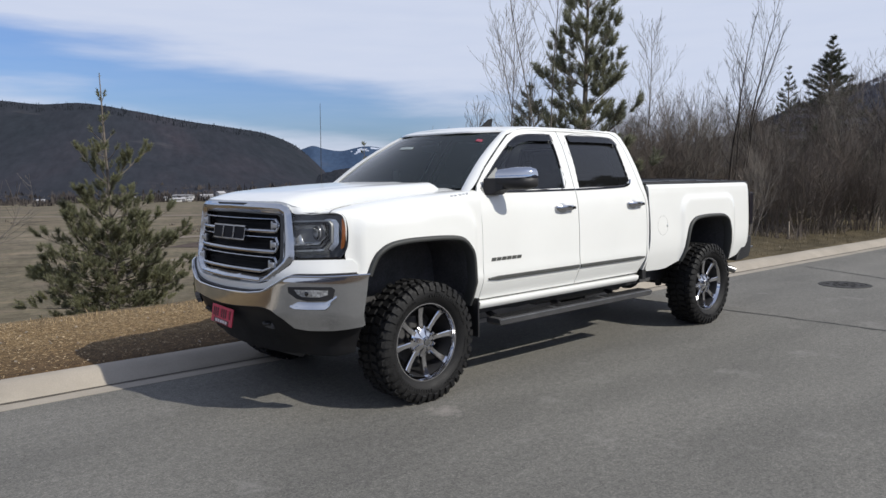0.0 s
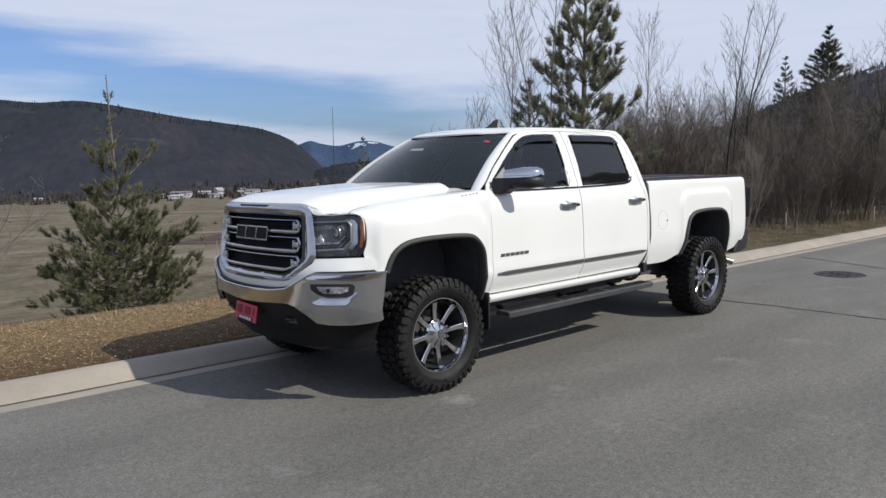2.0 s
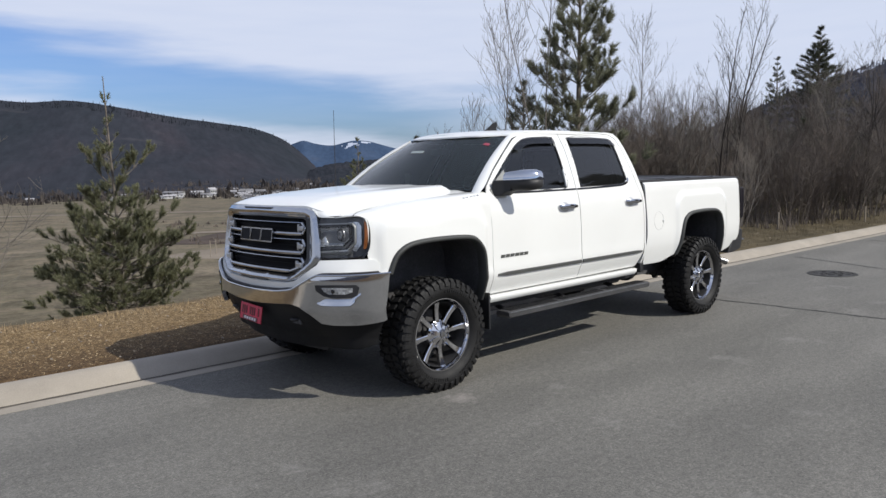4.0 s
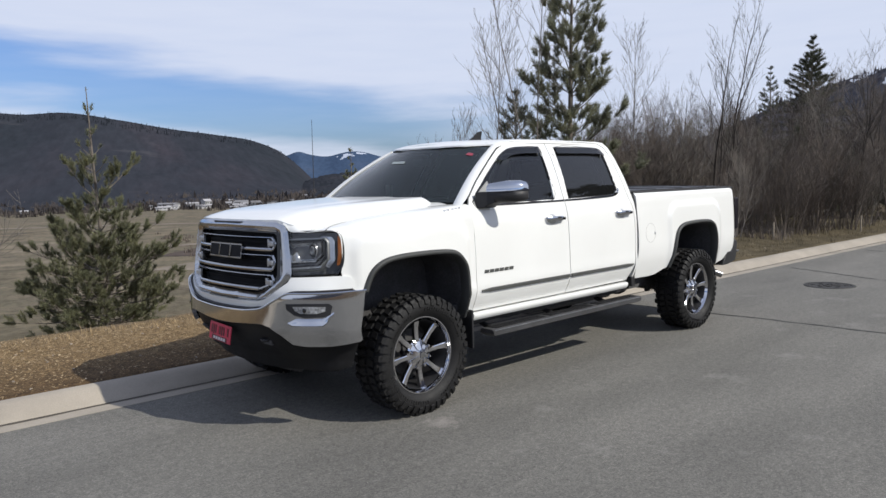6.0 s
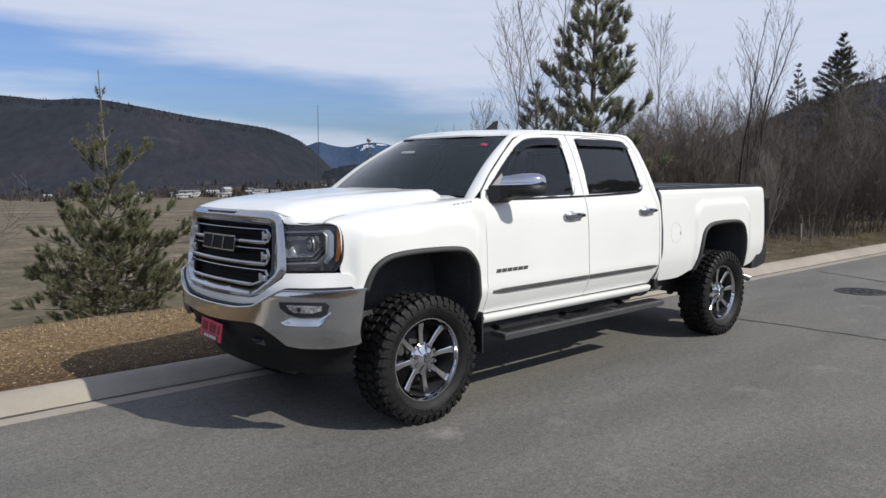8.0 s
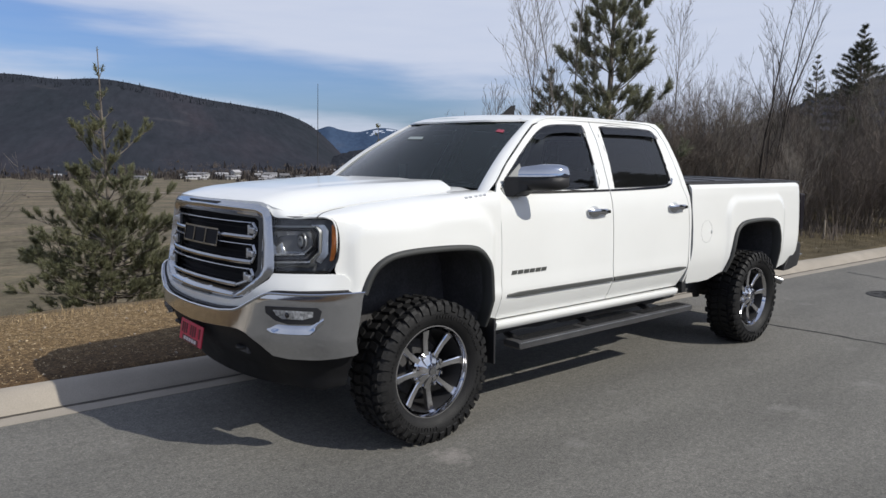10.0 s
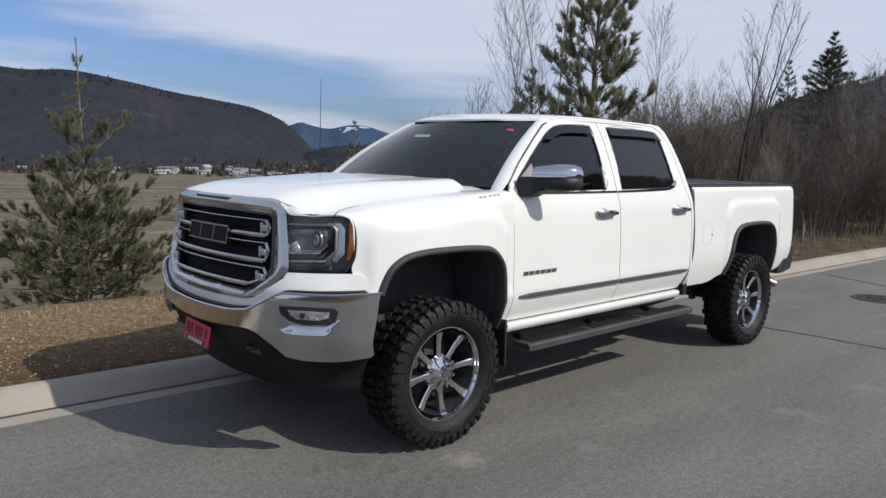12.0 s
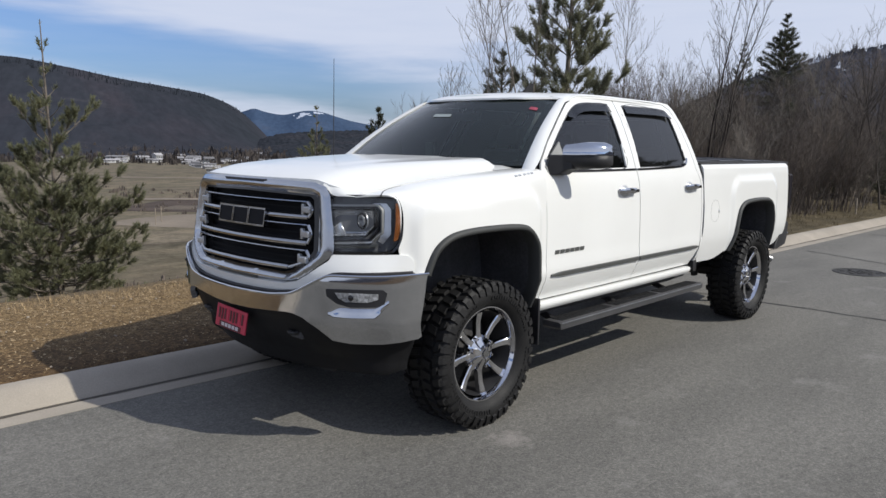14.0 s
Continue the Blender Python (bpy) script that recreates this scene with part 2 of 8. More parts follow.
def ground_mat():
    """Mulch beside the kerb, dry grass further on and tan fields in the valley, by place."""
    m, n, l, b = node_mat("ground_cover")
    geo = n.new("ShaderNodeNewGeometry")
    sep = n.new("ShaderNodeSeparateXYZ")
    l.new(geo.outputs["Position"], sep.inputs[0])
    chips = n.new("ShaderNodeTexVoronoi")
    chips.inputs["Scale"].default_value = 26.0
    l.new(geo.outputs["Position"], chips.inputs[0])
    fine, mid, broad = noise_of(n, l, 55, 4.0, 0.7), noise_of(n, l, 3.0, 5.0), noise_of(n, l, 0.02, 6.0, 0.6, stretch=(1.0, 2.4, 1.0))
    mulch = ramp_of(n, l, fine.outputs[0], [(0.25, (0.050, 0.034, 0.020)), (0.5, (0.170, 0.121, 0.064)), (0.72, (0.40, 0.295, 0.158))]).outputs[0]
    mulch = blend(n, l, mulch, ramp_of(n, l, chips.outputs["Color"], [(0.2, (0.65, 0.62, 0.6)), (0.8, (1.15, 1.1, 1.05))]).outputs[0], 1.0, "MULTIPLY")
    # bare dark soil towards the kerb, straw and chips towards the brink
    strawed, ragged = n.new("ShaderNodeMapRange"), n.new("ShaderNodeMath")
    ragged.operation = "MULTIPLY_ADD"
    ragged.inputs[1].default_value = 1.3
    l.new(mid.outputs[0], ragged.inputs[0])
    l.new(sep.outputs[1], ragged.inputs[2])
    strawed.inputs[1].default_value, strawed.inputs[2].default_value = 2.0, 3.5
    l.new(ragged.outputs[0], strawed.inputs[0])
    mulch = blend(n, l, blend(n, l, mulch, (0.50, 0.46, 0.46), 1.0, "MULTIPLY"), mulch, strawed.outputs[0])
    grass = ramp_of(n, l, mid.outputs[0], [(0.3, (0.086, 0.069, 0.044)), (0.5, (0.134, 0.106, 0.070)), (0.7, (0.178, 0.146, 0.100))]).outputs[0]
    grass = blend(n, l, grass, ramp_of(n, l, fine.outputs[0], [(0.3, (0.6, 0.6, 0.6)), (0.7, (1.1, 1.1, 1.1))]).outputs[0], 1.0, "MULTIPLY")
    field = ramp_of(n, l, broad.outputs[0], [(0.30, (0.084, 0.070, 0.050)), (0.42, (0.162, 0.135, 0.094)), (0.50, (0.114, 0.100, 0.068)), (0.58, (0.142, 0.118, 0.086)), (0.68, (0.192, 0.164, 0.118))]).outputs[0]
    patchy, clumps = noise_of(n, l, 0.11, 7.0, 0.75), noise_of(n, l, 0.9, 5.0, 0.75)
    field = blend(n, l, field, ramp_of(n, l, patchy.outputs[0], [(0.32, (0.55, 0.54, 0.52)), (0.5, (1.0, 1.0, 1.0)), (0.66, (1.3, 1.26, 1.2))]).outputs[0], 1.0, "MULTIPLY")
    field = blend(n, l, field, ramp_of(n, l, clumps.outputs[0], [(0.35, (0.62, 0.62, 0.60)), (0.55, (1.05, 1.05, 1.05))]).outputs[0], 1.0, "MULTIPLY")
    turf = n.new("ShaderNodeMapRange")
    turf.inputs[1].default_value, turf.inputs[2].default_value = 4.5, 8.0
    l.new(sep.outputs[0], turf.inputs[0])
    turfs = noise_of(n, l, 1.3, 6.0, 0.7)
    green = ramp_of(n, l, turfs.outputs[0], [(0.35, (0.58, 0.60, 0.56)), (0.65, (0.86, 0.86, 0.78))]).outputs[0]
    grass = blend(n, l, grass, blend(n, l, grass, green, 1.0, "MULTIPLY"), turf.outputs[0])
    far = n.new("ShaderNodeMapRange")
    far.inputs[1].default_value, far.inputs[2].default_value = 30.0, 105.0
    l.new(sep.outputs[1], far.inputs[0])
    right = n.new("ShaderNodeMapRange")
    right.inputs[1].default_value, right.inputs[2].default_value = 3.0, 6.0
    l.new(sep.outputs[0], right.inputs[0])
    c = blend(n, l, mulch, grass, right.outputs[0])
    edge = n.new("ShaderNodeMapRange")
    edge.inputs[1].default_value, edge.inputs[2].default_value = 3.2, 5.0
    l.new(sep.outputs[1], edge.inputs[0])
    c = blend(n, l, c, grass, edge.outputs[0])
    c = blend(n, l, c, field, far.outputs[0])
    l.new(c, b.inputs["Base Color"])
    b.inputs["Roughness"].default_value = 0.95
    b.inputs["Specular IOR Level"].default_value = 0.15
    bp = n.new("ShaderNodeBump")
    bp.inputs["Strength"].default_value, bp.inputs["Distance"].default_value = 0.7, 0.02
    l.new(fine.outputs[0], bp.inputs["Height"])
    l.new(bp.outputs[0], b.inputs["Normal"])
    return m


def slope_noise(n, l, scale, detail, rough, bearing, squeeze):
    """Noise in patches drawn out along the fall of a slope that faces one bearing."""
    geo, comb, tex = n.new("ShaderNodeNewGeometry"), n.new("ShaderNodeCombineXYZ"), n.new("ShaderNodeTexNoise")
    c, s = math.cos(math.radians(bearing)), math.sin(math.radians(bearing))
    for k, way in enumerate(((s, -c, 0.0), (c * squeeze, s * squeeze, 0.0))):
        d = n.new("ShaderNodeVectorMath")
        d.operation = "DOT_PRODUCT"
        d.inputs[1].default_value = way
        l.new(geo.outputs["Position"], d.inputs[0])
        l.new(d.outputs["Value"], comb.inputs[k])
    tex.inputs["Scale"].default_value, tex.inputs["Detail"].default_value, tex.inputs["Roughness"].default_value = scale, detail, rough
    l.new(comb.outputs[0], tex.inputs[0])
    return tex


def forest_mat(name, dark, mid_c, light, scale, snow=0.0, stretch=None, bearing=None):
    m, n, l, b = node_mat(name)
    low, high = (0.84, 1.10) if bearing else (0.45, 1.25)
    if bearing:
        a, c = slope_noise(n, l, scale, 5.0, 0.6, bearing, 0.2), slope_noise(n, l, scale * 14, 4.0, 0.75, bearing, 0.16)
    else:
        a, c = noise_of(n, l, scale, 8.0, 0.7, stretch), noise_of(n, l, scale * 9, 4.0, 0.7, stretch)
    base = ramp_of(n, l, a.outputs[0], [(0.32, dark), (0.5, mid_c), (0.68, light)]).outputs[0]
    base = blend(n, l, base, ramp_of(n, l, c.outputs[0], [(0.35, (low, low, low)), (0.65, (high, high, high))]).outputs[0], 1.0, "MULTIPLY")
    if bearing:
        # pale clearings and scree
        bare = noise_of(n, l, scale * 0.85, 6.0, 0.68)
        base = blend(n, l, base, (0.090, 0.085, 0.090), ramp_of(n, l, bare.outputs[0], [(0.60, (0, 0, 0)), (0.72, (0.4, 0.4, 0.4))]).outputs[0])
    if snow:
        s = noise_of(n, l, scale * 1.6, 6.0, 0.65, stretch)
        base = blend(n, l, base, (0.75, 0.78, 0.83), ramp_of(n, l, s.outputs[0], [(snow, (0, 0, 0)), (snow + 0.05, (1, 1, 1))]).outputs[0])
    l.new(base, b.inputs["Base Color"])
    b.inputs["Roughness"].default_value = 1.0
    b.inputs["Specular IOR Level"].default_value = 0.0
    return m


ASPHALT = asphalt_mat()
GROUND = ground_mat()
CONCRETE = surface("kerb_concrete", (0.315, 0.282, 0.236), rough=0.9, grain=120, patch=1.6, vary=0.16, bump=0.25, spec=0.25)
GRIT = surface("gutter_grit", (0.095, 0.082, 0.066), rough=0.95, grain=90, patch=3, vary=0.4, bump=0.3)
TAR = surface("crack_tar", (0.03, 0.03, 0.03), rough=0.8, grain=90, patch=5, vary=0.3)
IRON = surface("cast_iron", (0.045, 0.043, 0.04), rough=0.7, metal=0.3, grain=120, patch=5, vary=0.3, bump=0.3)


def chip_mat():
    """Straw and bark, each piece of its own tone."""
    m, n, l, b = node_mat("straw_chips")
    geo = n.new("ShaderNodeNewGeometry")
    tone = ramp_of(n, l, geo.outputs["Random Per Island"], [(0.0, (0.11, 0.072, 0.042)), (0.35, (0.22, 0.155, 0.085)), (0.7, (0.34, 0.25, 0.145)), (1.0, (0.48, 0.38, 0.245))]).outputs[0]
    fine = noise_of(n, l, 60, 3.0)
    l.new(blend(n, l, tone, ramp_of(n, l, fine.outputs[0], [(0.3, (0.7, 0.7, 0.7)), (0.7, (1.1, 1.1, 1.1))]).outputs[0], 1.0, "MULTIPLY"), b.inputs["Base Color"])
    b.inputs["Roughness"].default_value, b.inputs["Specular IOR Level"].default_value = 0.9, 0.2
    return m


CHIPS = chip_mat()
CHIP = surface("wood_chip", (0.42, 0.31, 0.175), rough=0.9, grain=60, patch=9, vary=0.45)
STONE = surface("pale_stone", (0.30, 0.255, 0.20), rough=0.9, grain=60, patch=20, vary=0.3)
STRAW = surface("dry_grass", (0.165, 0.135, 0.08), rough=0.95, grain=30, patch=3, vary=0.35)
PINE_BARK = surface("pine_bark", (0.17, 0.145, 0.12), rough=0.95, grain=40, patch=6, vary=0.35, bump=0.4)
PALE_BARK = surface("pale_bark", (0.175, 0.155, 0.135), rough=0.9, grain=30, patch=3, vary=0.3)
BROWN_BARK = surface("brown_bark", (0.192, 0.157, 0.131), rough=0.95, grain=30, patch=1.2, vary=0.4, per_object=0.45)
GREY_BARK = surface("grey_bark", (0.20, 0.178, 0.155), rough=0.95, grain=30, patch=1.2, vary=0.35, per_object=0.35)


def needle_mat(name, color):
    """Needles: matt, letting some light through."""
    m, n, l, b = node_mat(name)
    fine, broad = noise_of(n, l, 9, 3.0), noise_of(n, l, 1.7, 4.0)
    tint = ramp_of(n, l, broad.outputs[0], [(0.3, tuple(c * 0.65 for c in color)), (0.55, color), (0.75, (color[0] * 1.35, color[1] * 1.25, color[2] * 1.1))]).outputs[0]
    tint = blend(n, l, tint, ramp_of(n, l, fine.outputs[0], [(0.3, (0.7, 0.7, 0.7)), (0.7, (1.15, 1.15, 1.1))]).outputs[0], 1.0, "MULTIPLY")
    l.new(tint, b.inputs["Base Color"])
    b.inputs["Roughness"].default_value, b.inputs["Specular IOR Level"].default_value = 0.75, 0.3
    thin = n.new("ShaderNodeBsdfTranslucent")
    l.new(tint, thin.inputs[0])
    mix = n.new("ShaderNodeMixShader")
    mix.inputs[0].default_value = 0.42
    l.new(b.outputs[0], mix.inputs[1])
    l.new(thin.outputs[0], mix.inputs[2])
    l.new(mix.outputs[0], n["Material Output"].inputs[0])
    return m


NEEDLES = needle_mat("pine_needles", (0.200, 0.205, 0.122))
NEEDLES_PALE = needle_mat("pale_pine_needles", (0.250, 0.258, 0.180))
NEEDLES_DARK = needle_mat("dark_needles", (0.098, 0.105, 0.075))
# the blue in these far slope colours stands for haze, put into the base
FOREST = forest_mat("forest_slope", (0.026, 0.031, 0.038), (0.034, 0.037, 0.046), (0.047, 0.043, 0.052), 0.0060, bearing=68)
FAR_CONIFER = surface("far_conifers", (0.026, 0.030, 0.037), rough=1.0, grain=0.3, patch=0.05, vary=0.3, spec=0.0)
FOREST_HAZED = forest_mat("hazed_far_forest", (0.038, 0.060, 0.105), (0.046, 0.072, 0.122), (0.062, 0.088, 0.142), 0.004, bearing=54)
FOREST_HILL = forest_mat("hill_forest", (0.030, 0.036, 0.047), (0.053, 0.056, 0.071), (0.080, 0.076, 0.088), 0.02, snow=0.74)
FOREST_FOOT = forest_mat("foothill_woods", (0.026, 0.031, 0.038), (0.035, 0.039, 0.048), (0.046, 0.046, 0.054), 0.02)
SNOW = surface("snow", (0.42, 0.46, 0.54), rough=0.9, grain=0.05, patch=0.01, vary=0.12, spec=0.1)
HOUSE_WHITE = surface("house_white", (0.74, 0.74, 0.74), rough=0.7, grain=1, patch=0.2, vary=0.12, per_object=0.75)
HOUSE_ROOF = surface("house_roof", (0.40, 0.39, 0.40), rough=0.7, grain=1, patch=0.2, vary=0.2, per_object=1.3)
HOUSE_DARK = surface("house_glass", (0.03, 0.035, 0.04), rough=0.3, grain=1, patch=0.2, vary=0.2)


# ---- mesh helpers ----
def to_mesh(name, bm, material, smooth=40):
    me = bpy.data.meshes.new(name)
    bm.to_mesh(me)
    bm.free()
    me.materials.append(material)
    if smooth:
        me.shade_smooth()
        me.set_sharp_from_angle(angle=radians(smooth))
    return me


def part(name, bm, material, parent=None, label="", smooth=40, bevel=0.0):
    """Links a bmesh as one mesh object, under a thing or a part if one is given."""
    ob = new(name, to_mesh(name, bm, material, smooth))
    if parent:
        ob.parent = parent
    if bevel:
        mod = ob.modifiers.new("edge", "BEVEL")
        mod.width, mod.segments, mod.limit_method, mod.angle_limit = bevel, 2, "ANGLE", radians(35)
    return tagged(ob, label)


def raw(name, verts, faces, material, parent=None, smooth=0, label=""):
    me = bpy.data.meshes.new(name)
    me.from_pydata(verts, [], faces)
    me.materials.append(material)
    if smooth:
        me.shade_smooth()
        me.set_sharp_from_angle(angle=radians(smooth))
    ob = new(name, me)
    if parent:
        ob.parent = parent
    return tagged(ob, label)


def thing(name, label, category, m=None, group="", kind=""):
    ob = new(name)
    ob.empty_display_size = 0.2
    if m is not None:
        ob.matrix_world = m
    return tagged(ob, label, category, group, kind)


def curve_through(points):
    """A smooth function through (x, value) points."""
    xs, vs = np.array([p[0] for p in points], float), np.array([p[1] for p in points], float)
    slopes = np.gradient(vs, xs)

    def at(x):
        x = min(max(x, xs[0]), xs[-1])
        k = min(max(int(np.searchsorted(xs, x)) - 1, 0), len(xs) - 2)
        h = xs[k + 1] - xs[k]
        s = (x - xs[k]) / h
        return float((2 * s**3 - 3 * s**2 + 1) * vs[k] + (s**3 - 2 * s**2 + s) * h * slopes[k] + (3 * s**2 - 2 * s**3) * vs[k + 1] + (s**3 - s**2) * h * slopes[k + 1])

    return at


def smooth01(a, b, x):
    s = min(max((x - a) / (b - a), 0.0), 1.0)
    return s * s * (3 - 2 * s)


def clip_cell(poly, limit, keep_less):
    """The part of a flat convex outline below or above a height."""
    out = []
    for i in range(len(poly)):
        p, q = poly[i], poly[(i + 1) % len(poly)]
        inp, inq = (p[1] <= limit, q[1] <= limit) if keep_less else (p[1] >= limit, q[1] >= limit)
        if inp:
            out.append(p)
        if inp != inq:
            t = (limit - p[1]) / (q[1] - p[1])
            out.append((p[0] + t * (q[0] - p[0]), limit))
    return out


def sheet(outline, to3d, step=(0.06, 0.06), hole=None, depth=0.02, inward=None, outward=None):
    """A curved panel: a flat outline, with a hole if one is given, cut into cells, laid on a surface, with its rim turned in by depth."""
    loops = [list(outline)] + ([list(hole)] if hole else [])
    edges = [(p, q) for lp in loops for p, q in zip(lp, lp[1:] + lp[:1])]
    us, vs = [p[0] for lp in loops for p in lp], [p[1] for lp in loops for p in lp]

    def cuts(lo, hi, st):
        if not isinstance(st, (int, float)):
            return [c for c in st if lo < c < hi]
        k = max(1, round((hi - lo) / st))
        return [lo + (hi - lo) * i / k for i in range(1, k)]

    corners = sorted(set(round(u, 4) for u in us))
    ug = sorted(set(corners) | set(round(c, 4) for c in cuts(min(us), max(us), step[0]) if min(abs(c - u) for u in corners) > 0.004))
    vg = [min(vs) - 1e-3] + cuts(min(vs), max(vs), step[1]) + [max(vs) + 1e-3]
    cells, on_line = [], {}
    for a, b2 in zip(ug, ug[1:]):
        mid = (a + b2) / 2
        lines = []
        for p, q in edges:
            if (p[0] - mid) * (q[0] - mid) < 0:
                v_at = lambda u, p=p, q=q: p[1] + (q[1] - p[1]) * (u - p[0]) / (q[0] - p[0])
                lines.append((v_at(mid), v_at(a), v_at(b2)))
        lines.sort()
        for lo, hi in zip(lines[::2], lines[1::2]):
            quad = [(a, lo[1]), (b2, lo[2]), (b2, hi[2]), (a, hi[1])]
            for c, d in zip(vg, vg[1:]):
                if max(lo[1:]) > d and min(lo[1:]) > d or max(hi[1:]) < c:
                    continue
                cell = clip_cell(clip_cell(quad, c, False), d, True)
                keys = []
                for p in cell:
                    key = (round(p[0], 4), round(p[1], 4))
                    if key not in keys:
                        keys.append(key)
                if len(keys) < 3:
                    continue
                cells.append(keys)
                for key in keys:
                    on_line.setdefault(key[0], set()).add(key[1])
    bm = bmesh.new()
    seen = {}
    for keys in cells:
        full = []
        for p, q in zip(keys, keys[1:] + keys[:1]):
            full.append(p)
            if p[0] == q[0]:
                between = [v for v in on_line[p[0]] if min(p[1], q[1]) < v < max(p[1], q[1])]
                full += [(p[0], v) for v in sorted(between, reverse=q[1] < p[1])]
        vv = []
        for key in full:
            if key not in seen:
                seen[key] = bm.verts.new(to3d(*key))
            vv.append(seen[key])
        try:
            bm.faces.new(vv)
        except ValueError:
            pass
    bmesh.ops.remove_doubles(bm, verts=bm.verts, dist=2e-4)
    bmesh.ops.recalc_face_normals(bm, faces=bm.faces)
    mean = sum((f.normal * f.calc_area() for f in bm.faces), Vector())
    if outward is not None and mean.dot(Vector(outward)) < 0:
        bmesh.ops.reverse_faces(bm, faces=bm.faces)
    if depth:
        bm.normal_update()
        rim = [e for e in bm.edges if e.is_boundary]
        old = {v: v.normal.copy() for e in rim for v in e.verts}
        grown = bmesh.ops.extrude_edge_only(bm, edges=rim)
        new_verts = [g for g in grown["geom"] if isinstance(g, bmesh.types.BMVert)]
        lookup = {tuple(round(c, 5) for c in v.co): nrm for v, nrm in old.items()}
        for v in new_verts:
            nrm = lookup.get(tuple(round(c, 5) for c in v.co), Vector((0, 0, 1)))
            v.co = v.co + (Vector(inward) if inward is not None else -nrm) * depth
        bm.normal_update()
    return bm


def box(bm, lo, hi):
    """A box between two corners, added to bm."""
    m = Matrix.Translation([(a + b) / 2 for a, b in zip(lo, hi)]) @ Matrix.Diagonal((*[abs(b - a) for a, b in zip(lo, hi)], 1))
    return bmesh.ops.create_cube(bm, size=1, matrix=m)["verts"]


def block(lo, hi):
    bm = bmesh.new()
    box(bm, lo, hi)
    return bm


def rod(bm, points, radii, sides=8, caps=True):
    """A tube along points, added to bm."""
    pts = [Vector(p) for p in points]
    if isinstance(radii, (int, float)):
        radii = [radii] * len(pts)
    rings = []
    side = None
    for i, p in enumerate(pts):
        d = (pts[min(i + 1, len(pts) - 1)] - pts[max(i - 1, 0)]).normalized()
        if side is None:
            side = d.orthogonal().normalized()
        side = (side - d * side.dot(d)).normalized()
        other = d.cross(side)
        rings.append([bm.verts.new(p + (side * math.cos(2 * math.pi * k / sides) + other * math.sin(2 * math.pi * k / sides)) * radii[i]) for k in range(sides)])
    for a, b in zip(rings, rings[1:]):
        for k in range(sides):
            bm.faces.new((a[k], a[(k + 1) % sides], b[(k + 1) % sides], b[k]))
    if caps:
        bm.faces.new(list(reversed(rings[0])))
        bm.faces.new(rings[-1])
    return bm


def tube(points, radii, sides=8):
    return rod(bmesh.new(), points, radii, sides)


def loft(sections, closed=False, caps=False):
    """Skin over rows of points."""
    bm = bmesh.new()
    rows = [[bm.verts.new(p) for p in s] for s in sections]
    for a, b in zip(rows, rows[1:]):
        k = len(a)
        for i in range(k if closed else k - 1):
            bm.faces.new((a[i], a[(i + 1) % k], b[(i + 1) % k], b[i]))
    if caps:
        bm.faces.new(list(reversed(rows[0])))
        bm.faces.new(rows[-1])
    bmesh.ops.recalc_face_normals(bm, faces=bm.faces)
    return bm


def lathe(profile, axis_at, steps=48):
    """Turns a profile of (radius, y) round the y axis through axis_at."""
    cx, cz = axis_at
    sections = []
    for k in range(steps + 1):
        a = 2 * math.pi * k / steps
        sections.append([(cx + r * math.cos(a), y, cz + r * math.sin(a)) for r, y in profile])
    bm = loft(sections)
    bmesh.ops.remove_doubles(bm, verts=bm.verts, dist=1e-5)
    bmesh.ops.recalc_face_normals(bm, faces=bm.faces)
    return bm


# ---- ground, road, kerb ----
def kerb_y(x):
    """The back of the kerb."""
    return 1.205 - 0.0348 * x if x < 16 else 0.648 - 0.0348 * 20 * (1 - math.exp(-(x - 16) / 20.0))


def left_height(y):
    flat = 0.118 - 0.022 * max(0.0, min(y, 3.9) - 1.3)
    fall = 0.2 * max(0.0, y - 3.7) * smooth01(3.6, 5.2, y)
    return max(flat - fall, -14.0 - 0.002 * max(0.0, y - 80))


def ground_height(x, y):
    d = y - kerb_y(x)
    if d < -0.05:
        return -0.10 if y > -9.5 else -0.10 + 0.18 * smooth01(-9.5, -9.9, y)
    angle = math.degrees(math.atan2(y + 4.5, x + 3.0))
    s = 1 - smooth01(41.5, 47.5, angle)
    right = 0.12 + 0.10 * smooth01(0.2, 3.0, d) + 0.03 * max(0.0, d - 3.0) + 0.03 * max(0.0, d - 40.0)
    h = right * s + left_height(y) * (1 - s)
    if abs(x) < 40 and 0.1 < d < 30:
        h += 0.035 * (noise.noise((x * 0.9, y * 0.9, 0.3))) * smooth01(0.1, 0.6, d) + 0.015 * noise.noise((x * 4, y * 4, 1.3)) * smooth01(0.05, 0.3, d)
    return h


def spaced(lo, hi, near_lo, near_hi, fine, grow):
    vals = list(np.arange(near_lo, near_hi, fine))
    s, v = fine, near_hi
    while v < hi:
        vals.append(v)
        s *= grow
        v += s
    s, v = fine, near_lo
    while v > lo:
        s *= grow
        v -= s
        vals.append(v)
    return sorted(set(round(float(v), 4) for v in vals) | {lo, hi})


def build_ground():
    xs, ys = spaced(-4600, 4600, -6, 14, 0.14, 1.12), spaced(-4600, 4600, 0.4, 8, 0.14, 1.12)
    verts = [(x, y, ground_height(x, y)) for y in ys for x in xs]
    w = len(xs)
    faces = [(j * w + i, j * w + i + 1, (j + 1) * w + i + 1, (j + 1) * w + i) for j in range(len(ys) - 1) for i in range(w - 1)]
    ob = raw("ground", verts, faces, GROUND, smooth=180)
    return tagged(ob, "bare mulch verge, dry grass and tan valley fields", "ground", kind="structure")


build_ground()


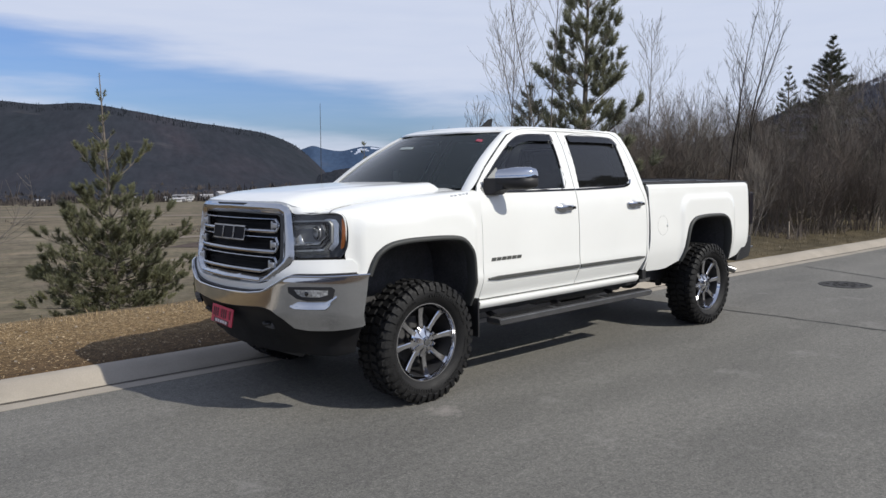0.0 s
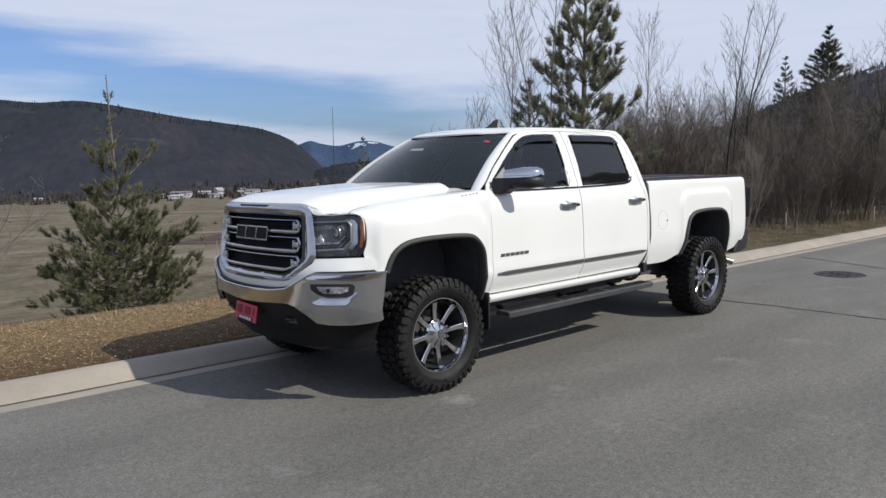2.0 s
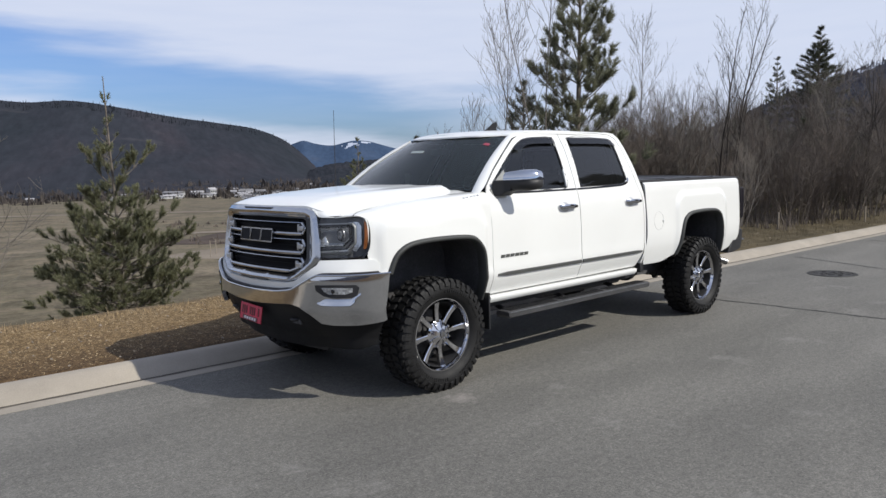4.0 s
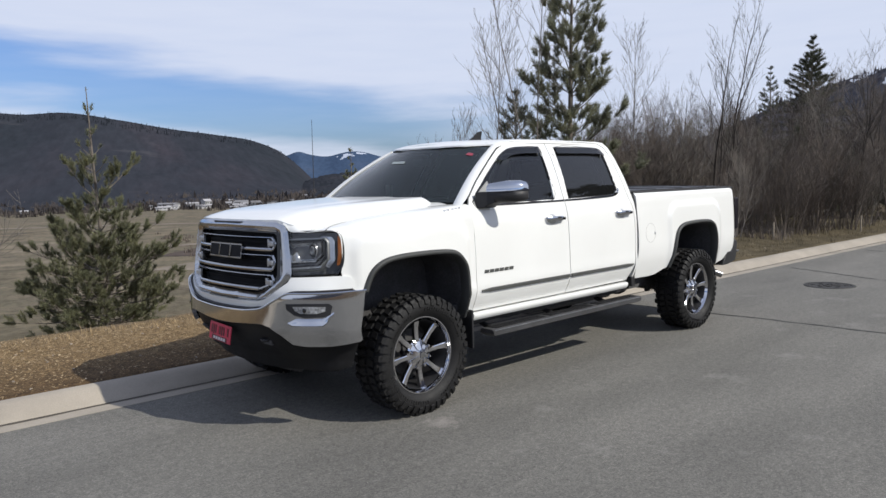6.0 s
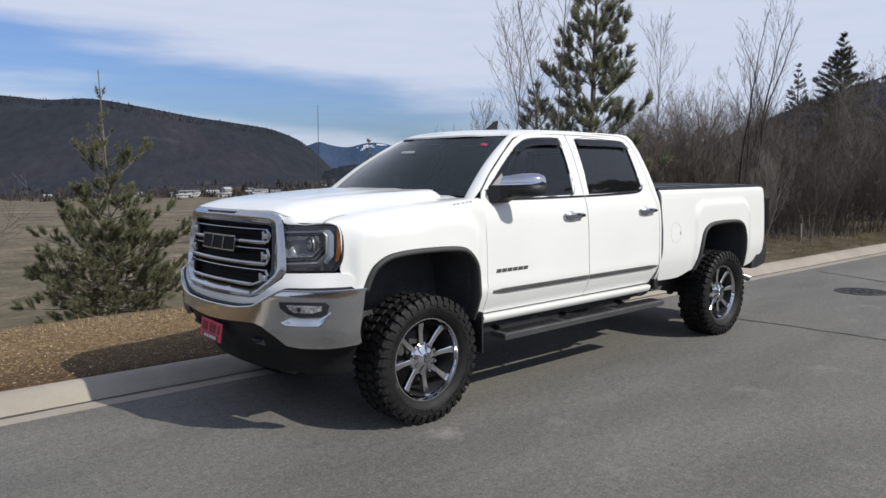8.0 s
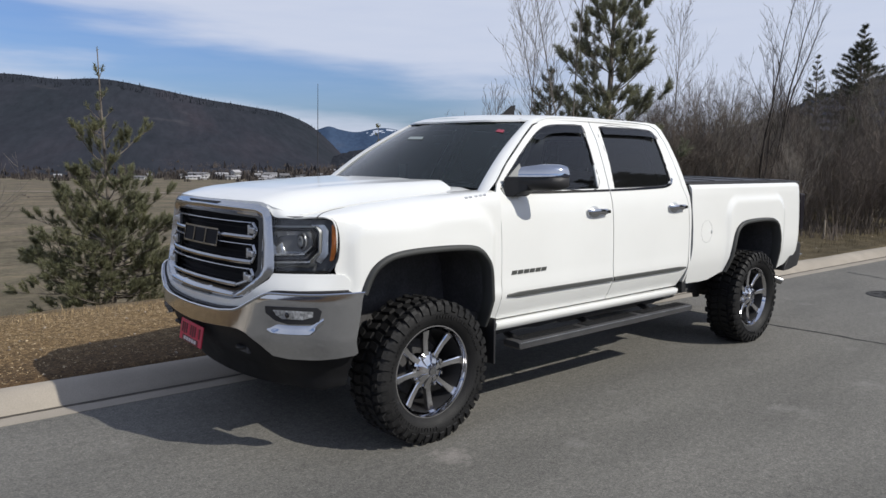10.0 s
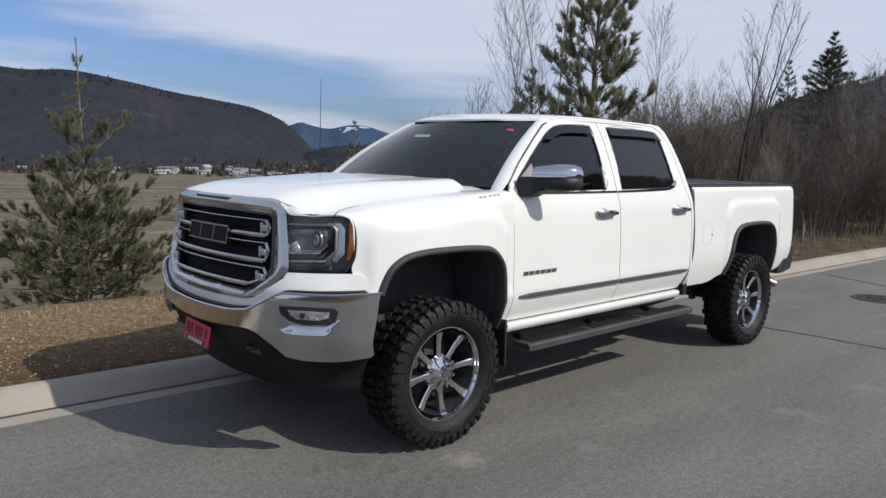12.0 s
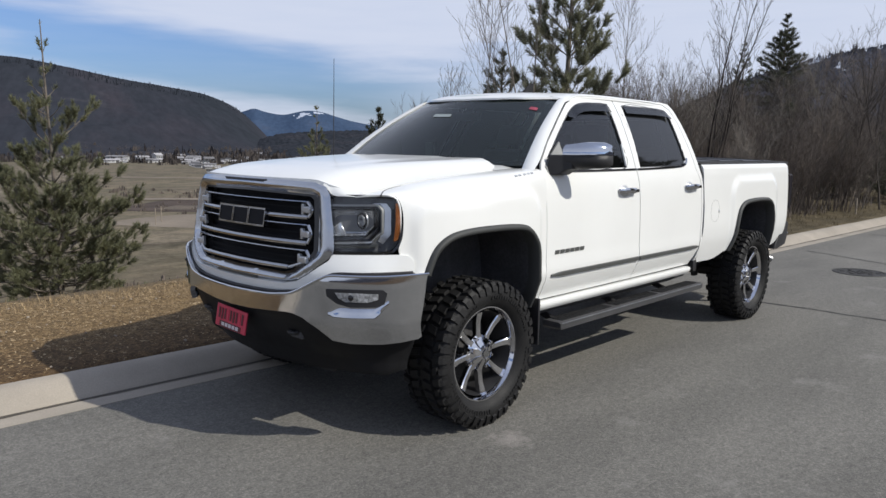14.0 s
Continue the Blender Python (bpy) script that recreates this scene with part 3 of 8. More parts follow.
def build_road():
    xs = spaced(-300, 300, -8, 24, 0.5, 1.25)
    sections = [[(x, kerb_y(x) - 0.43 - (kerb_y(x) - 0.43 + 9.5) * k / 12, 0.0) for k in range(13)] for x in xs]
    bm = loft(sections)
    if sum(f.normal.z for f in bm.faces) < 0:
        bmesh.ops.reverse_faces(bm, faces=bm.faces)
    return tagged(part("road", bm, ASPHALT, smooth=180), "worn grey asphalt road with pale dusty patches", "road", kind="structure")


road = build_road()


def build_kerb():
    """Rolled concrete kerb with its gutter pan, cast in lengths."""
    profile = [(-0.43, -0.05), (-0.43, 0.003), (-0.285, 0.006), (-0.275, -0.010), (-0.262, -0.010), (-0.252, 0.010), (-0.235, 0.022), (-0.17, 0.072), (-0.11, 0.108), (-0.05, 0.122), (0.0, 0.118), (0.012, 0.10), (0.012, -0.05)]
    kerb = thing("kerb", "pale rolled concrete kerb with gutter along the road", "kerb", kind="structure")
    x, k = -30.0, 0
    while x < 70:
        length = 3.05 if -12 < x < 30 else 8.0
        stops = [x + 0.001 + (length - 0.002) * i / 6 for i in range(7)]
        bm = loft([[(s, kerb_y(s) + dy, z) for dy, z in profile] for s in stops], caps=True)
        part("kerb_length", bm, CONCRETE, kerb, smooth=50)
        if -12 < x < 30:
            part("gutter_grit", loft([[(s, kerb_y(s) + dy + 0.006 * noise.noise((s * 5, dy, 0)), z) for dy, z in ((-0.250, 0.0085), (-0.262, 0.006), (-0.290 + 0.012 * noise.noise((s * 2.3, 7.0, 0)), 0.0095))] for s in [x + 0.02 + (length - 0.04) * i / 40 for i in range(41)]]), GRIT, kerb, "dark grit lying in the gutter")
        x += length
    return kerb


build_kerb()


def wavy_strip(a, b, width, z, seed, sway=0.02):
    rng = random.Random(seed)
    a, b = Vector(a), Vector(b)
    d = (b - a).normalized()
    side = Vector((-d.y, d.x))
    bm = bmesh.new()
    last = None
    count = max(8, int((b - a).length / 0.06))
    off = 0.0
    for i in range(count + 1):
        off = off * 0.92 + rng.uniform(-sway, sway)
        p = a.lerp(b, i / count) + side * off
        h = width * rng.uniform(0.35, 0.75)
        pair = [bm.verts.new((*(p + side * h), z)), bm.verts.new((*(p - side * h), z))]
        if last:
            bm.faces.new((last[0], last[1], pair[1], pair[0]))
        last = pair
    bmesh.ops.recalc_face_normals(bm, faces=bm.faces)
    if sum(f.normal.z for f in bm.faces) < 0:
        bmesh.ops.reverse_faces(bm, faces=bm.faces)
    return bm


for name, a, b, width, seed in (("road_crack", (4.72, 0.55), (4.86, -8.5), 0.022, 3), ("road_crack", (9.45, 0.2), (7.9, -3.2), 0.026, 5), ("road_crack", (13.0, 0.1), (12.6, -8.5), 0.03, 6)):
    part(name, wavy_strip(a, b, width, 0.004, seed, 0.012), TAR, road, "dark sealed crack across the asphalt")


def build_manhole():
    at = Vector((7.75, -1.00))
    cover = thing("manhole_cover", "round dark cast iron manhole cover in the road", "manhole", Matrix.Translation((at.x, at.y, -0.004)))
    bm = bmesh.new()
    bmesh.ops.create_cone(bm, cap_ends=True, segments=40, radius1=0.27, radius2=0.27, depth=0.02)
    for k in range(6):
        for r in (0.07, 0.14, 0.21):
            a = k * math.pi / 3 + r * 9
            box(bm, (r * math.cos(a) - 0.025, r * math.sin(a) - 0.025, 0.008), (r * math.cos(a) + 0.025, r * math.sin(a) + 0.025, 0.016))
    part("lid", bm, IRON, cover)
    ring = bmesh.new()
    rows = []
    for k in range(41):
        a = 2 * math.pi * k / 40
        rows.append([(r * math.cos(a), r * math.sin(a), z) for r, z in ((0.28, -0.01), (0.28, 0.012), (0.33, 0.012), (0.345, -0.008))])
    ring.free()
    part("frame_ring", loft(rows), IRON, cover)


build_manhole()


# ---- the pickup truck ----
# Its own frame: x to the rear from the front axle, y to the kerb side, z up from the road.
truck = thing("pickup_truck", "white lifted crew cab pickup truck parked beside the kerb", "pickup truck")

SIDE_LOW = curve_through([(0.50, 0.862), (0.57, 0.892), (0.63, 0.918), (0.70, 0.951), (0.76, 0.975), (0.82, 0.989), (0.87, 0.984), (0.95, 0.984), (1.08, 0.983), (1.20, 0.978), (1.30, 0.969), (1.37, 0.957), (1.43, 0.935)])
BED_LOW = curve_through([(0.55, 0.90), (0.63, 0.925), (0.74, 0.955), (0.82, 0.972), (0.90, 0.980), (1.05, 0.980), (1.20, 0.974), (1.32, 0.966), (1.40, 0.957), (1.44, 0.946), (1.46, 0.925)])


def blister(x, z, x0, x1, top):
    """The squared swelling of the body over a wheel."""
    r = 0.17
    qx, qz = abs(x - (x0 + x1) / 2) - (x1 - x0) / 2 + r, z - top + r
    d = math.hypot(max(qx, 0.0), max(qz, 0.0)) + min(max(qx, qz), 0.0) - r
    return 0.024 * (1 - smooth01(-0.045, 0.04, d))


def half_width(x, z):
    """Half the body's width at a place of the cab's side."""
    if z > 1.43:
        w = 0.935 - 0.35 * (z - 1.43) + 0.008 * math.sin(min(1, (z - 1.43) / 0.5) * math.pi)
    else:
        w = SIDE_LOW(z)
    if x < -0.15:
        w -= 0.064 * ((-0.15 - x) / 0.42) ** 2
    if z < 1.43:
        w += blister(x, z, -0.53, 0.49, 1.335)
    return w


def bed_width(x, z):
    w = BED_LOW(z) + blister(x, z, 3.36, 4.44, 1.335)
    if x > 4.76:
        w -= 0.07 * ((x - 4.76) / 0.15) ** 2
    return w


HOOD_MID = curve_through([(-0.94, 1.372), (-0.88, 1.400), (-0.75, 1.436), (-0.5, 1.464), (-0.2, 1.482), (0.1, 1.496), (0.45, 1.512)])
HOOD_EDGE = curve_through([(-0.94, 1.300), (-0.75, 1.322), (-0.6, 1.345), (-0.4, 1.376), (-0.1, 1.408), (0.2, 1.432), (0.6, 1.452)])
SEAM_Y = 0.77


def fender_at(side):
    def at(x, s):
        if s <= 1.22:
            return (x, side * half_width(x, s), s)
        u = (s - 1.22) / 0.30
        swell = blister(x, 1.22, -0.53, 0.49, 1.335)
        w0, zt = half_width(x, 1.22) - swell, HOOD_EDGE(x)
        seam = SEAM_Y - 0.03 * smooth01(-0.35, -0.7, x)
        box_up = max(smooth01(-0.1, 0.5, x), 0.8 * smooth01(-0.38, -0.62, x))
        p0, p1, p2 = (w0, 1.22), (w0 - 0.006, zt - 0.012 + 0.022 * box_up), (seam, zt)
        a, b, c = (1 - u) ** 2, 2 * u * (1 - u) * (1 + 2.2 * box_up), u * u
        y = (a * p0[0] + b * p1[0] + c * p2[0]) / (a + b + c)
        z = (a * p0[1] + b * p1[1] + c * p2[1]) / (a + b + c)
        return (x, side * (y + blister(x, z, -0.53, 0.49, 1.335)), z)

    return at


FRONT_ARCH = [(-0.480, 0.928), (-0.455, 0.995), (-0.422, 1.053), (-0.376, 1.094), (-0.316, 1.124), (-0.240, 1.140), (-0.135, 1.148), (0.0, 1.150), (0.15, 1.148), (0.282, 1.139), (0.354, 1.118), (0.412, 1.071), (0.456, 1.0), (0.481, 0.878), (0.505, 0.61)]
REAR_ARCH = [(3.36, 0.70), (3.395, 0.82), (3.42, 0.93), (3.46, 1.04), (3.52, 1.10), (3.62, 1.135), (3.80, 1.148), (4.02, 1.148), (4.18, 1.135), (4.27, 1.09), (4.31, 1.02), (4.335, 0.92), (4.37, 0.64)]
FRONT_WINDOW = [(0.635, 1.430), (0.602, 1.458), (0.665, 1.530), (0.735, 1.586), (0.822, 1.660), (0.935, 1.746), (1.045, 1.822), (1.15, 1.868), (1.30, 1.888), (1.56, 1.892), (1.585, 1.80), (1.595, 1.63), (1.585, 1.447), (1.20, 1.444)]
REAR_WINDOW = [(1.775, 1.445), (1.785, 1.65), (1.775, 1.892), (2.30, 1.893), (2.44, 1.885), (2.49, 1.85), (2.515, 1.69), (2.535, 1.50), (2.50, 1.465), (2.36, 1.452)]
FRONT_DOOR = [(0.578, 0.640), (0.570, 0.95), (0.565, 1.30), (0.548, 1.425), (0.575, 1.49), (0.70, 1.615), (0.90, 1.775), (1.04, 1.875), (1.16, 1.918), (1.30, 1.934), (1.66, 1.940), (1.692, 1.80), (1.70, 1.60), (1.708, 1.40), (1.712, 1.10), (1.722, 0.78), (1.718, 0.640)]
REAR_DOOR = [(1.726, 0.640), (1.730, 0.78), (1.720, 1.10), (1.716, 1.40), (1.708, 1.60), (1.70, 1.80), (1.668, 1.940), (2.30, 1.938), (2.46, 1.930), (2.545, 1.895), (2.60, 1.80), (2.645, 1.62), (2.685, 1.43), (2.728, 1.30), (2.738, 1.10), (2.738, 0.90), (2.725, 0.78), (2.665, 0.645)]


def inset(poly, d):
    """The outline drawn in by d."""
    cx, cy = sum(p[0] for p in poly) / len(poly), sum(p[1] for p in poly) / len(poly)
    out = []
    for x, y in poly:
        v = Vector((cx - x, cy - y))
        out.append((x + v.x / v.length * d, y + v.y / v.length * d))
    return out


def ring_sweep(points, normals, profile, closed=False):
    """Sweeps a profile of (out, across) along points, with out along the given directions."""
    sections = []
    k = len(points)
    for i in range(k):
        p = Vector(points[i])
        d = (Vector(points[(i + 1) % k if closed else min(i + 1, k - 1)]) - Vector(points[(i - 1) % k if closed else max(i - 1, 0)])).normalized()
        o = Vector(normals[i])
        o = (o - d * o.dot(d)).normalized()
        c = d.cross(o)
        sections.append([tuple(p + o * a + c * b) for a, b in profile])
    if closed:
        sections.append(sections[0])
    bm = loft(sections, closed=True, caps=not closed)
    bmesh.ops.remove_doubles(bm, verts=bm.verts, dist=1e-5)
    bmesh.ops.recalc_face_normals(bm, faces=bm.faces)
    return bm


def smooth_path(points, n=4):
    """More points along a polyline, on a smooth curve."""
    pts = [Vector(p) for p in points]
    out = []
    for i in range(len(pts) - 1):
        p0, p1, p2, p3 = pts[max(i - 1, 0)], pts[i], pts[i + 1], pts[min(i + 2, len(pts) - 1)]
        for k in range(n):
            t = k / n
            out.append(0.5 * ((2 * p1) + (p2 - p0) * t + (2 * p0 - 5 * p1 + 4 * p2 - p3) * t * t + (3 * p1 - p0 - 3 * p2 + p3) * t**3))
    out.append(pts[-1])
    return [tuple(p) for p in out]


def body_side(side):
    out = (0, side, 0)
    cab = lambda x, z: (x, side * half_width(x, z), z)
    bed = lambda x, z: (x, side * bed_width(x, z), z)
    proud = lambda f, d: (lambda x, z: tuple(Vector(f(x, z)) + Vector((0, side * d, 0))))
    # front fender
    arch = [tuple(p) for p in smooth_path(FRONT_ARCH, 3)]
    outline = arch + [(0.572, 0.60), (0.566, 0.95), (0.561, 1.30), (0.548, 1.42), (0.548, 1.52), (-0.742, 1.52), (-0.694, 1.47), (-0.645, 1.40), (-0.604, 1.31), (-0.592, 1.25), (-0.590, 1.20), (-0.592, 1.10), (-0.602, 1.06), (-0.596, 1.03), (-0.566, 1.0), (-0.540, 0.950), (-0.515, 0.930)]
    part("front_fender", sheet(outline, fender_at(side), (0.035, 0.014), outward=out, depth=0.008), PAINT, truck, smooth=50)
    # doors
    for name, door, window in (("front_door", FRONT_DOOR, FRONT_WINDOW), ("rear_door", REAR_DOOR, REAR_WINDOW)):
        panel = part(name, sheet(door, cab, (0.06, 0.05), hole=window, outward=out, depth=0.012), PAINT, truck, smooth=50)
        pane = inset(window, -0.012)
        recessed = lambda x, z: (x, side * (half_width(x, z) - 0.011), z)
        w = part("window", sheet(pane, recessed, (0.1, 0.1), outward=out, depth=0.0), FRONT_TINT if name == "front_door" else TINTED, panel, "dark tinted side window")
        lined = lambda x, z: (x, side * (half_width(x, z) - 0.035), z)
        part("door_lining", sheet(inset(door, 0.01), lined, (0.1, 0.1), hole=window, outward=(0, -side, 0), depth=0.0), INTERIOR, panel)
        loop = smooth_path([(*p,) for p in window] + [window[0]], 3)[:-1]
        pts = [(x, side * (half_width(x, z) - 0.003), z) for x, z in loop]
        part("window_seal", ring_sweep(pts, [out] * len(pts), [(-0.010, -0.006), (0.003, -0.004), (0.003, 0.004), (-0.010, 0.006)], closed=True), BLACK_PLASTIC, panel)
        # chrome strip under the glass
        if name == "front_door":
            line = [(0.80, 1.434), (1.10, 1.432), (1.45, 1.433), (1.70, 1.434)]
        else:
            line = [(1.716, 1.434), (2.0, 1.437), (2.36, 1.445), (2.47, 1.455), (2.53, 1.475), (2.555, 1.51)]
        line = smooth_path(line, 4)
        pts = [(x, side * (half_width(x, z) + 0.002), z) for x, z in line]
        part("chrome_strip", ring_sweep(pts, [out] * len(pts), [(-0.006, -0.009), (0.006, -0.007), (0.006, 0.007), (-0.006, 0.009)]), CHROME, panel, "thin chrome strip under the window")
        # smoked rain visor along the top of the glass
        if name == "front_door":
            crest = [(0.99, 1.790), (1.05, 1.829), (1.15, 1.875), (1.30, 1.895), (1.57, 1.899)]
        else:
            crest = [(1.79, 1.899), (2.1, 1.901), (2.30, 1.900), (2.44, 1.890), (2.495, 1.852)]
        crest = smooth_path(crest, 5)
        rows = []
        for i, (x, z) in enumerate(crest):
            fade = min(1.0, i / 6) if name == "front_door" else min(1.0, (len(crest) - 1 - i) / 5 + 0.35)
            drop = 0.056 * fade + 0.004
            rows.append([(x, side * (half_width(x, z) + 0.004), z), (x + 0.004, side * (half_width(x, z) + 0.013), z - drop * 0.35), (x + 0.006, side * (half_width(x, z - drop) + 0.017), z - drop), (x + 0.006, side * (half_width(x, z - drop) + 0.013), z - drop)])
        vis = loft(rows)
        part("rain_visor", vis, VISOR, panel, "smoked plastic rain visor")
        # body side moulding
        ends = (0.622, 1.712) if name == "front_door" else (1.734, 2.705)
        steps = [ends[0] + (ends[1] - ends[0]) * k / 10 for k in range(11)]
        rows = []
        for i, x in enumerate(steps):
            t = 0.0125 * (0.35 if (name == "front_door" and i == 0) or (name == "rear_door" and i == 10) else 1.0)
            y = half_width(x, 0.795)
            rows.append([(x, side * (y - 0.004), 0.795 + t + 0.004), (x, side * (y + 0.010), 0.795 + t), (x, side * (y + 0.010), 0.795 - t), (x, side * (y - 0.004), 0.795 - t - 0.004)])
        part("side_moulding", loft(rows, closed=True, caps=True), GREY_TRIM, panel, "grey body side moulding", bevel=0.002)
        # handle: chrome grip over a cup
        hx = 1.53 if name == "front_door" else 2.55
        y = half_width(hx, 1.288)
        cup = bmesh.new()
        bmesh.ops.create_uvsphere(cup, u_segments=20, v_segments=10, radius=1, matrix=Matrix.Translation((hx - 0.030, side * (y - 0.008), 1.282)) @ Matrix.Diagonal((0.068, 0.020, 0.046, 1)))
        part("handle_cup", cup, SILVER, panel)
        grip = smooth_path([(hx - 0.112, side * (y + 0.006), 1.288), (hx - 0.10, side * (y + 0.026), 1.289), (hx - 0.04, side * (y + 0.040), 1.292), (hx + 0.04, side * (y + 0.036), 1.291), (hx + 0.088, side * (y + 0.022), 1.288), (hx + 0.10, side * (y + 0.004), 1.286)], 3)
        part("door_handle", ring_sweep(grip, [out] * len(grip), [(-0.008, -0.016), (0.004, -0.019), (0.010, -0.010), (0.010, 0.010), (0.004, 0.019), (-0.008, 0.016)]), CHROME, panel, "chrome door handle")
        part("handle_end", block((hx + 0.046, min(side * (y + 0.020), side * (y + 0.044)), 1.276), (hx + 0.102, max(side * (y + 0.020), side * (y + 0.044)), 1.300)), BLACK_GLOSS, panel, bevel=0.006)
    # cab corner behind the rear door
    corner = [(2.745, 0.66), (2.745, 0.90), (2.745, 1.10), (2.735, 1.30), (2.692, 1.43), (2.652, 1.62), (2.607, 1.80), (2.552, 1.90), (2.47, 1.936), (2.30, 1.944), (2.42, 1.956), (2.56, 1.945), (2.62, 1.90), (2.665, 1.80), (2.715, 1.62), (2.755, 1.42), (2.770, 1.25), (2.772, 0.66)]
    part("cab_corner", sheet(corner, cab, (0.05, 0.06), outward=out, depth=0.03), PAINT, truck, smooth=50)
    # rocker under the doors
    rows = []
    for k in range(15):
        x = 0.560 + (2.65 - 0.560) * k / 14
        rows.append([(x, side * 0.940, 0.629), (x, side * 0.956, 0.624), (x, side * 0.960, 0.613), (x, side * 0.955, 0.592), (x, side * 0.935, 0.571), (x, side * 0.85, 0.568), (x, side * 0.85, 0.629)])
    part("rocker_panel", loft(rows, closed=True, caps=True), PAINT, truck, smooth=40)
    # dark strip added under the rocker, blocking light through the slit above the step
    rows = [[(0.62 + 0.155 * k, side * y, z) for y, z in ((0.842, 0.575), (0.842, 0.512 + 0.006 * (k % 3)), (0.828, 0.507 + 0.006 * (k % 3)), (0.822, 0.575))] for k in range(15)]
    part("sill_flange", loft(rows, closed=True, caps=True), BLACK_PLASTIC, truck)
    # bed side
    rear = [tuple(p) for p in smooth_path(REAR_ARCH, 3)]
    low = [(2.797, 0.645), (3.05, 0.640), (3.16, 0.645), (3.27, 0.672), (3.33, 0.690)]
    outline = low + rear + [(4.44, 0.625), (4.60, 0.66), (4.76, 0.74), (4.86, 0.84), (4.908, 0.95), (4.910, 0.985), (4.868, 0.990), (4.868, 1.345), (4.904, 1.352), (4.900, 1.440), (4.89, 1.458), (2.797, 1.458), (2.792, 1.30), (2.807, 1.1), (2.807, 0.95), (2.792, 0.75)]
    quarter = part("bed_side", sheet(outline, bed, (0.035, 0.014), outward=out, depth=0.03), PAINT, truck, smooth=50)
    # black tube drawn for the shade in the gap behind the cab
    gap_line = [Vector(bed(2.80, 0.655 + 0.795 * k / 10)) + Vector((-0.016, -side * 0.012, 0)) for k in range(11)]
    part("gap_seal", tube([tuple(p) for p in gap_line], 0.009, 6), BLACK_PLASTIC, quarter, "black strip standing in for the shaded gap between cab and bed")
    part("body_mount", block((2.735, min(side * 0.90, side * 0.945), 0.575), (2.795, max(side * 0.90, side * 0.945), 0.668)), BLACK_PLASTIC, truck, bevel=0.006)
    # fuel door
    if side < 0:
        cap = [(3.02 + 0.088 * math.cos(a), 1.07 + 0.092 * math.sin(a)) for a in [2 * math.pi * k / 28 for k in range(28)]]
        pts = [bed(x, z) for x, z in cap]
        part("fuel_door", ring_sweep(pts, [out] * len(pts), [(-0.004, -0.0010), (0.0004, -0.0010), (0.0004, 0.0010), (-0.004, 0.0010)], closed=True), SAIL, quarter, "round fuel door outline")
        dimple = bmesh.new()
        bmesh.ops.create_uvsphere(dimple, u_segments=12, v_segments=8, radius=0.012, matrix=Matrix.Translation(bed(3.10, 1.065)) @ Matrix.Diagonal((1, 0.5, 1.4, 1)))
        part("fuel_door_latch", dimple, SILVER, quarter)
    # flares of the wheel openings
    for name, arch, f in (("front_flare", arch, lambda x, z: half_width(x, min(z, 1.22))), ("rear_flare", rear, bed_width)):
        pts = [(x, side * (f(x, z) + 0.004), z) for x, z in arch]
        mid = sum((Vector(p) for p in pts), Vector()) / len(pts)
        ins = []
        for i, p in enumerate(pts):
            d = (Vector(pts[min(i + 1, len(pts) - 1)]) - Vector(pts[max(i - 1, 0)])).normalized()
            c = d.cross(Vector(out))
            if c.dot(mid - Vector(p)) < 0:
                c = -c
            ins.append(c.normalized())
        sections = []
        for p, c in zip(pts, ins):
            p, o = Vector(p), Vector(out)
            sections.append([tuple(p + o * a + c * b) for a, b in ((-0.02, 0.0), (0.006, 0.0), (0.017, 0.007), (0.022, 0.015), (0.022, 0.025), (0.016, 0.034), (-0.06, 0.038))])
        bm = loft(sections)
        mean = sum((fc.normal for fc in bm.faces), Vector())
        if mean.dot(Vector(out)) < 0:
            bmesh.ops.reverse_faces(bm, faces=bm.faces)
        part(name, bm, FLARE, truck, "dark textured plastic wheel flare", smooth=60)
        # liner inside the opening
        rows = []
        for (x, y, z), c in zip(pts, ins):
            rows.append([(x + c.x * 0.035, side * (abs(y) - 0.05), z + c.z * 0.035), (x + c.x * 0.03, side * 0.55, z + c.z * 0.03)])
        part("wheel_liner", loft(rows), LINER, truck, smooth=60)
        centre = 0.0 if name == "front_flare" else 3.886
        part("inner_panel", block((centre - 0.6, side * 0.55 - 0.01, 0.45), (centre + 0.6, side * 0.55 + 0.01, 1.16)), LINER, truck)
    # mud flap behind the front wheel, liner tail
    part("splash_guard", block((0.525, min(side * 0.78, side * 0.972), 0.37), (0.541, max(side * 0.78, side * 0.972), 0.66)), BLACK_PLASTIC, truck, bevel=0.004)
    # running board
    board = part("running_board", bevelled_board(side), STEP_METAL, truck, "grey metal running board")
    for x0 in (0.79, 1.47, 2.15):
        pad = bmesh.new()
        for k in range(30):
            y0, y1 = sorted((side * 0.878, side * 0.972))
            box(pad, (x0 + k * 0.0205, y0, 0.480), (x0 + k * 0.0205 + 0.011, y1, 0.4865))
        tagged(part("tread_pad", pad, TREAD_PAD, board, "ribbed black tread pad", smooth=0), kind="stuff")
    # thin bright tube stands in for sun glints along the board's edge
    part("bright_edge", tube([(0.74 + 0.34 * k, side * 1.001, 0.473) for k in range(7)], 0.004, 6), STEEL, board, "bright line for sun glints along the edge of the board")
    for x0 in (0.84, 1.62, 2.40):
        part("step_bracket", tube([(x0, side * 0.62, 0.60), (x0, side * 0.78, 0.49), (x0, side * 0.92, 0.450)], 0.022, 8), BLACK_PLASTIC, board)
    # tail lamp
    y0, y1 = sorted((side * 0.755, side * 0.962))
    part("tail_lamp", block((4.845, y0, 0.988), (4.948, y1, 1.348)), RED_LENS, truck, "dark red smoked tail lamp", bevel=0.018)


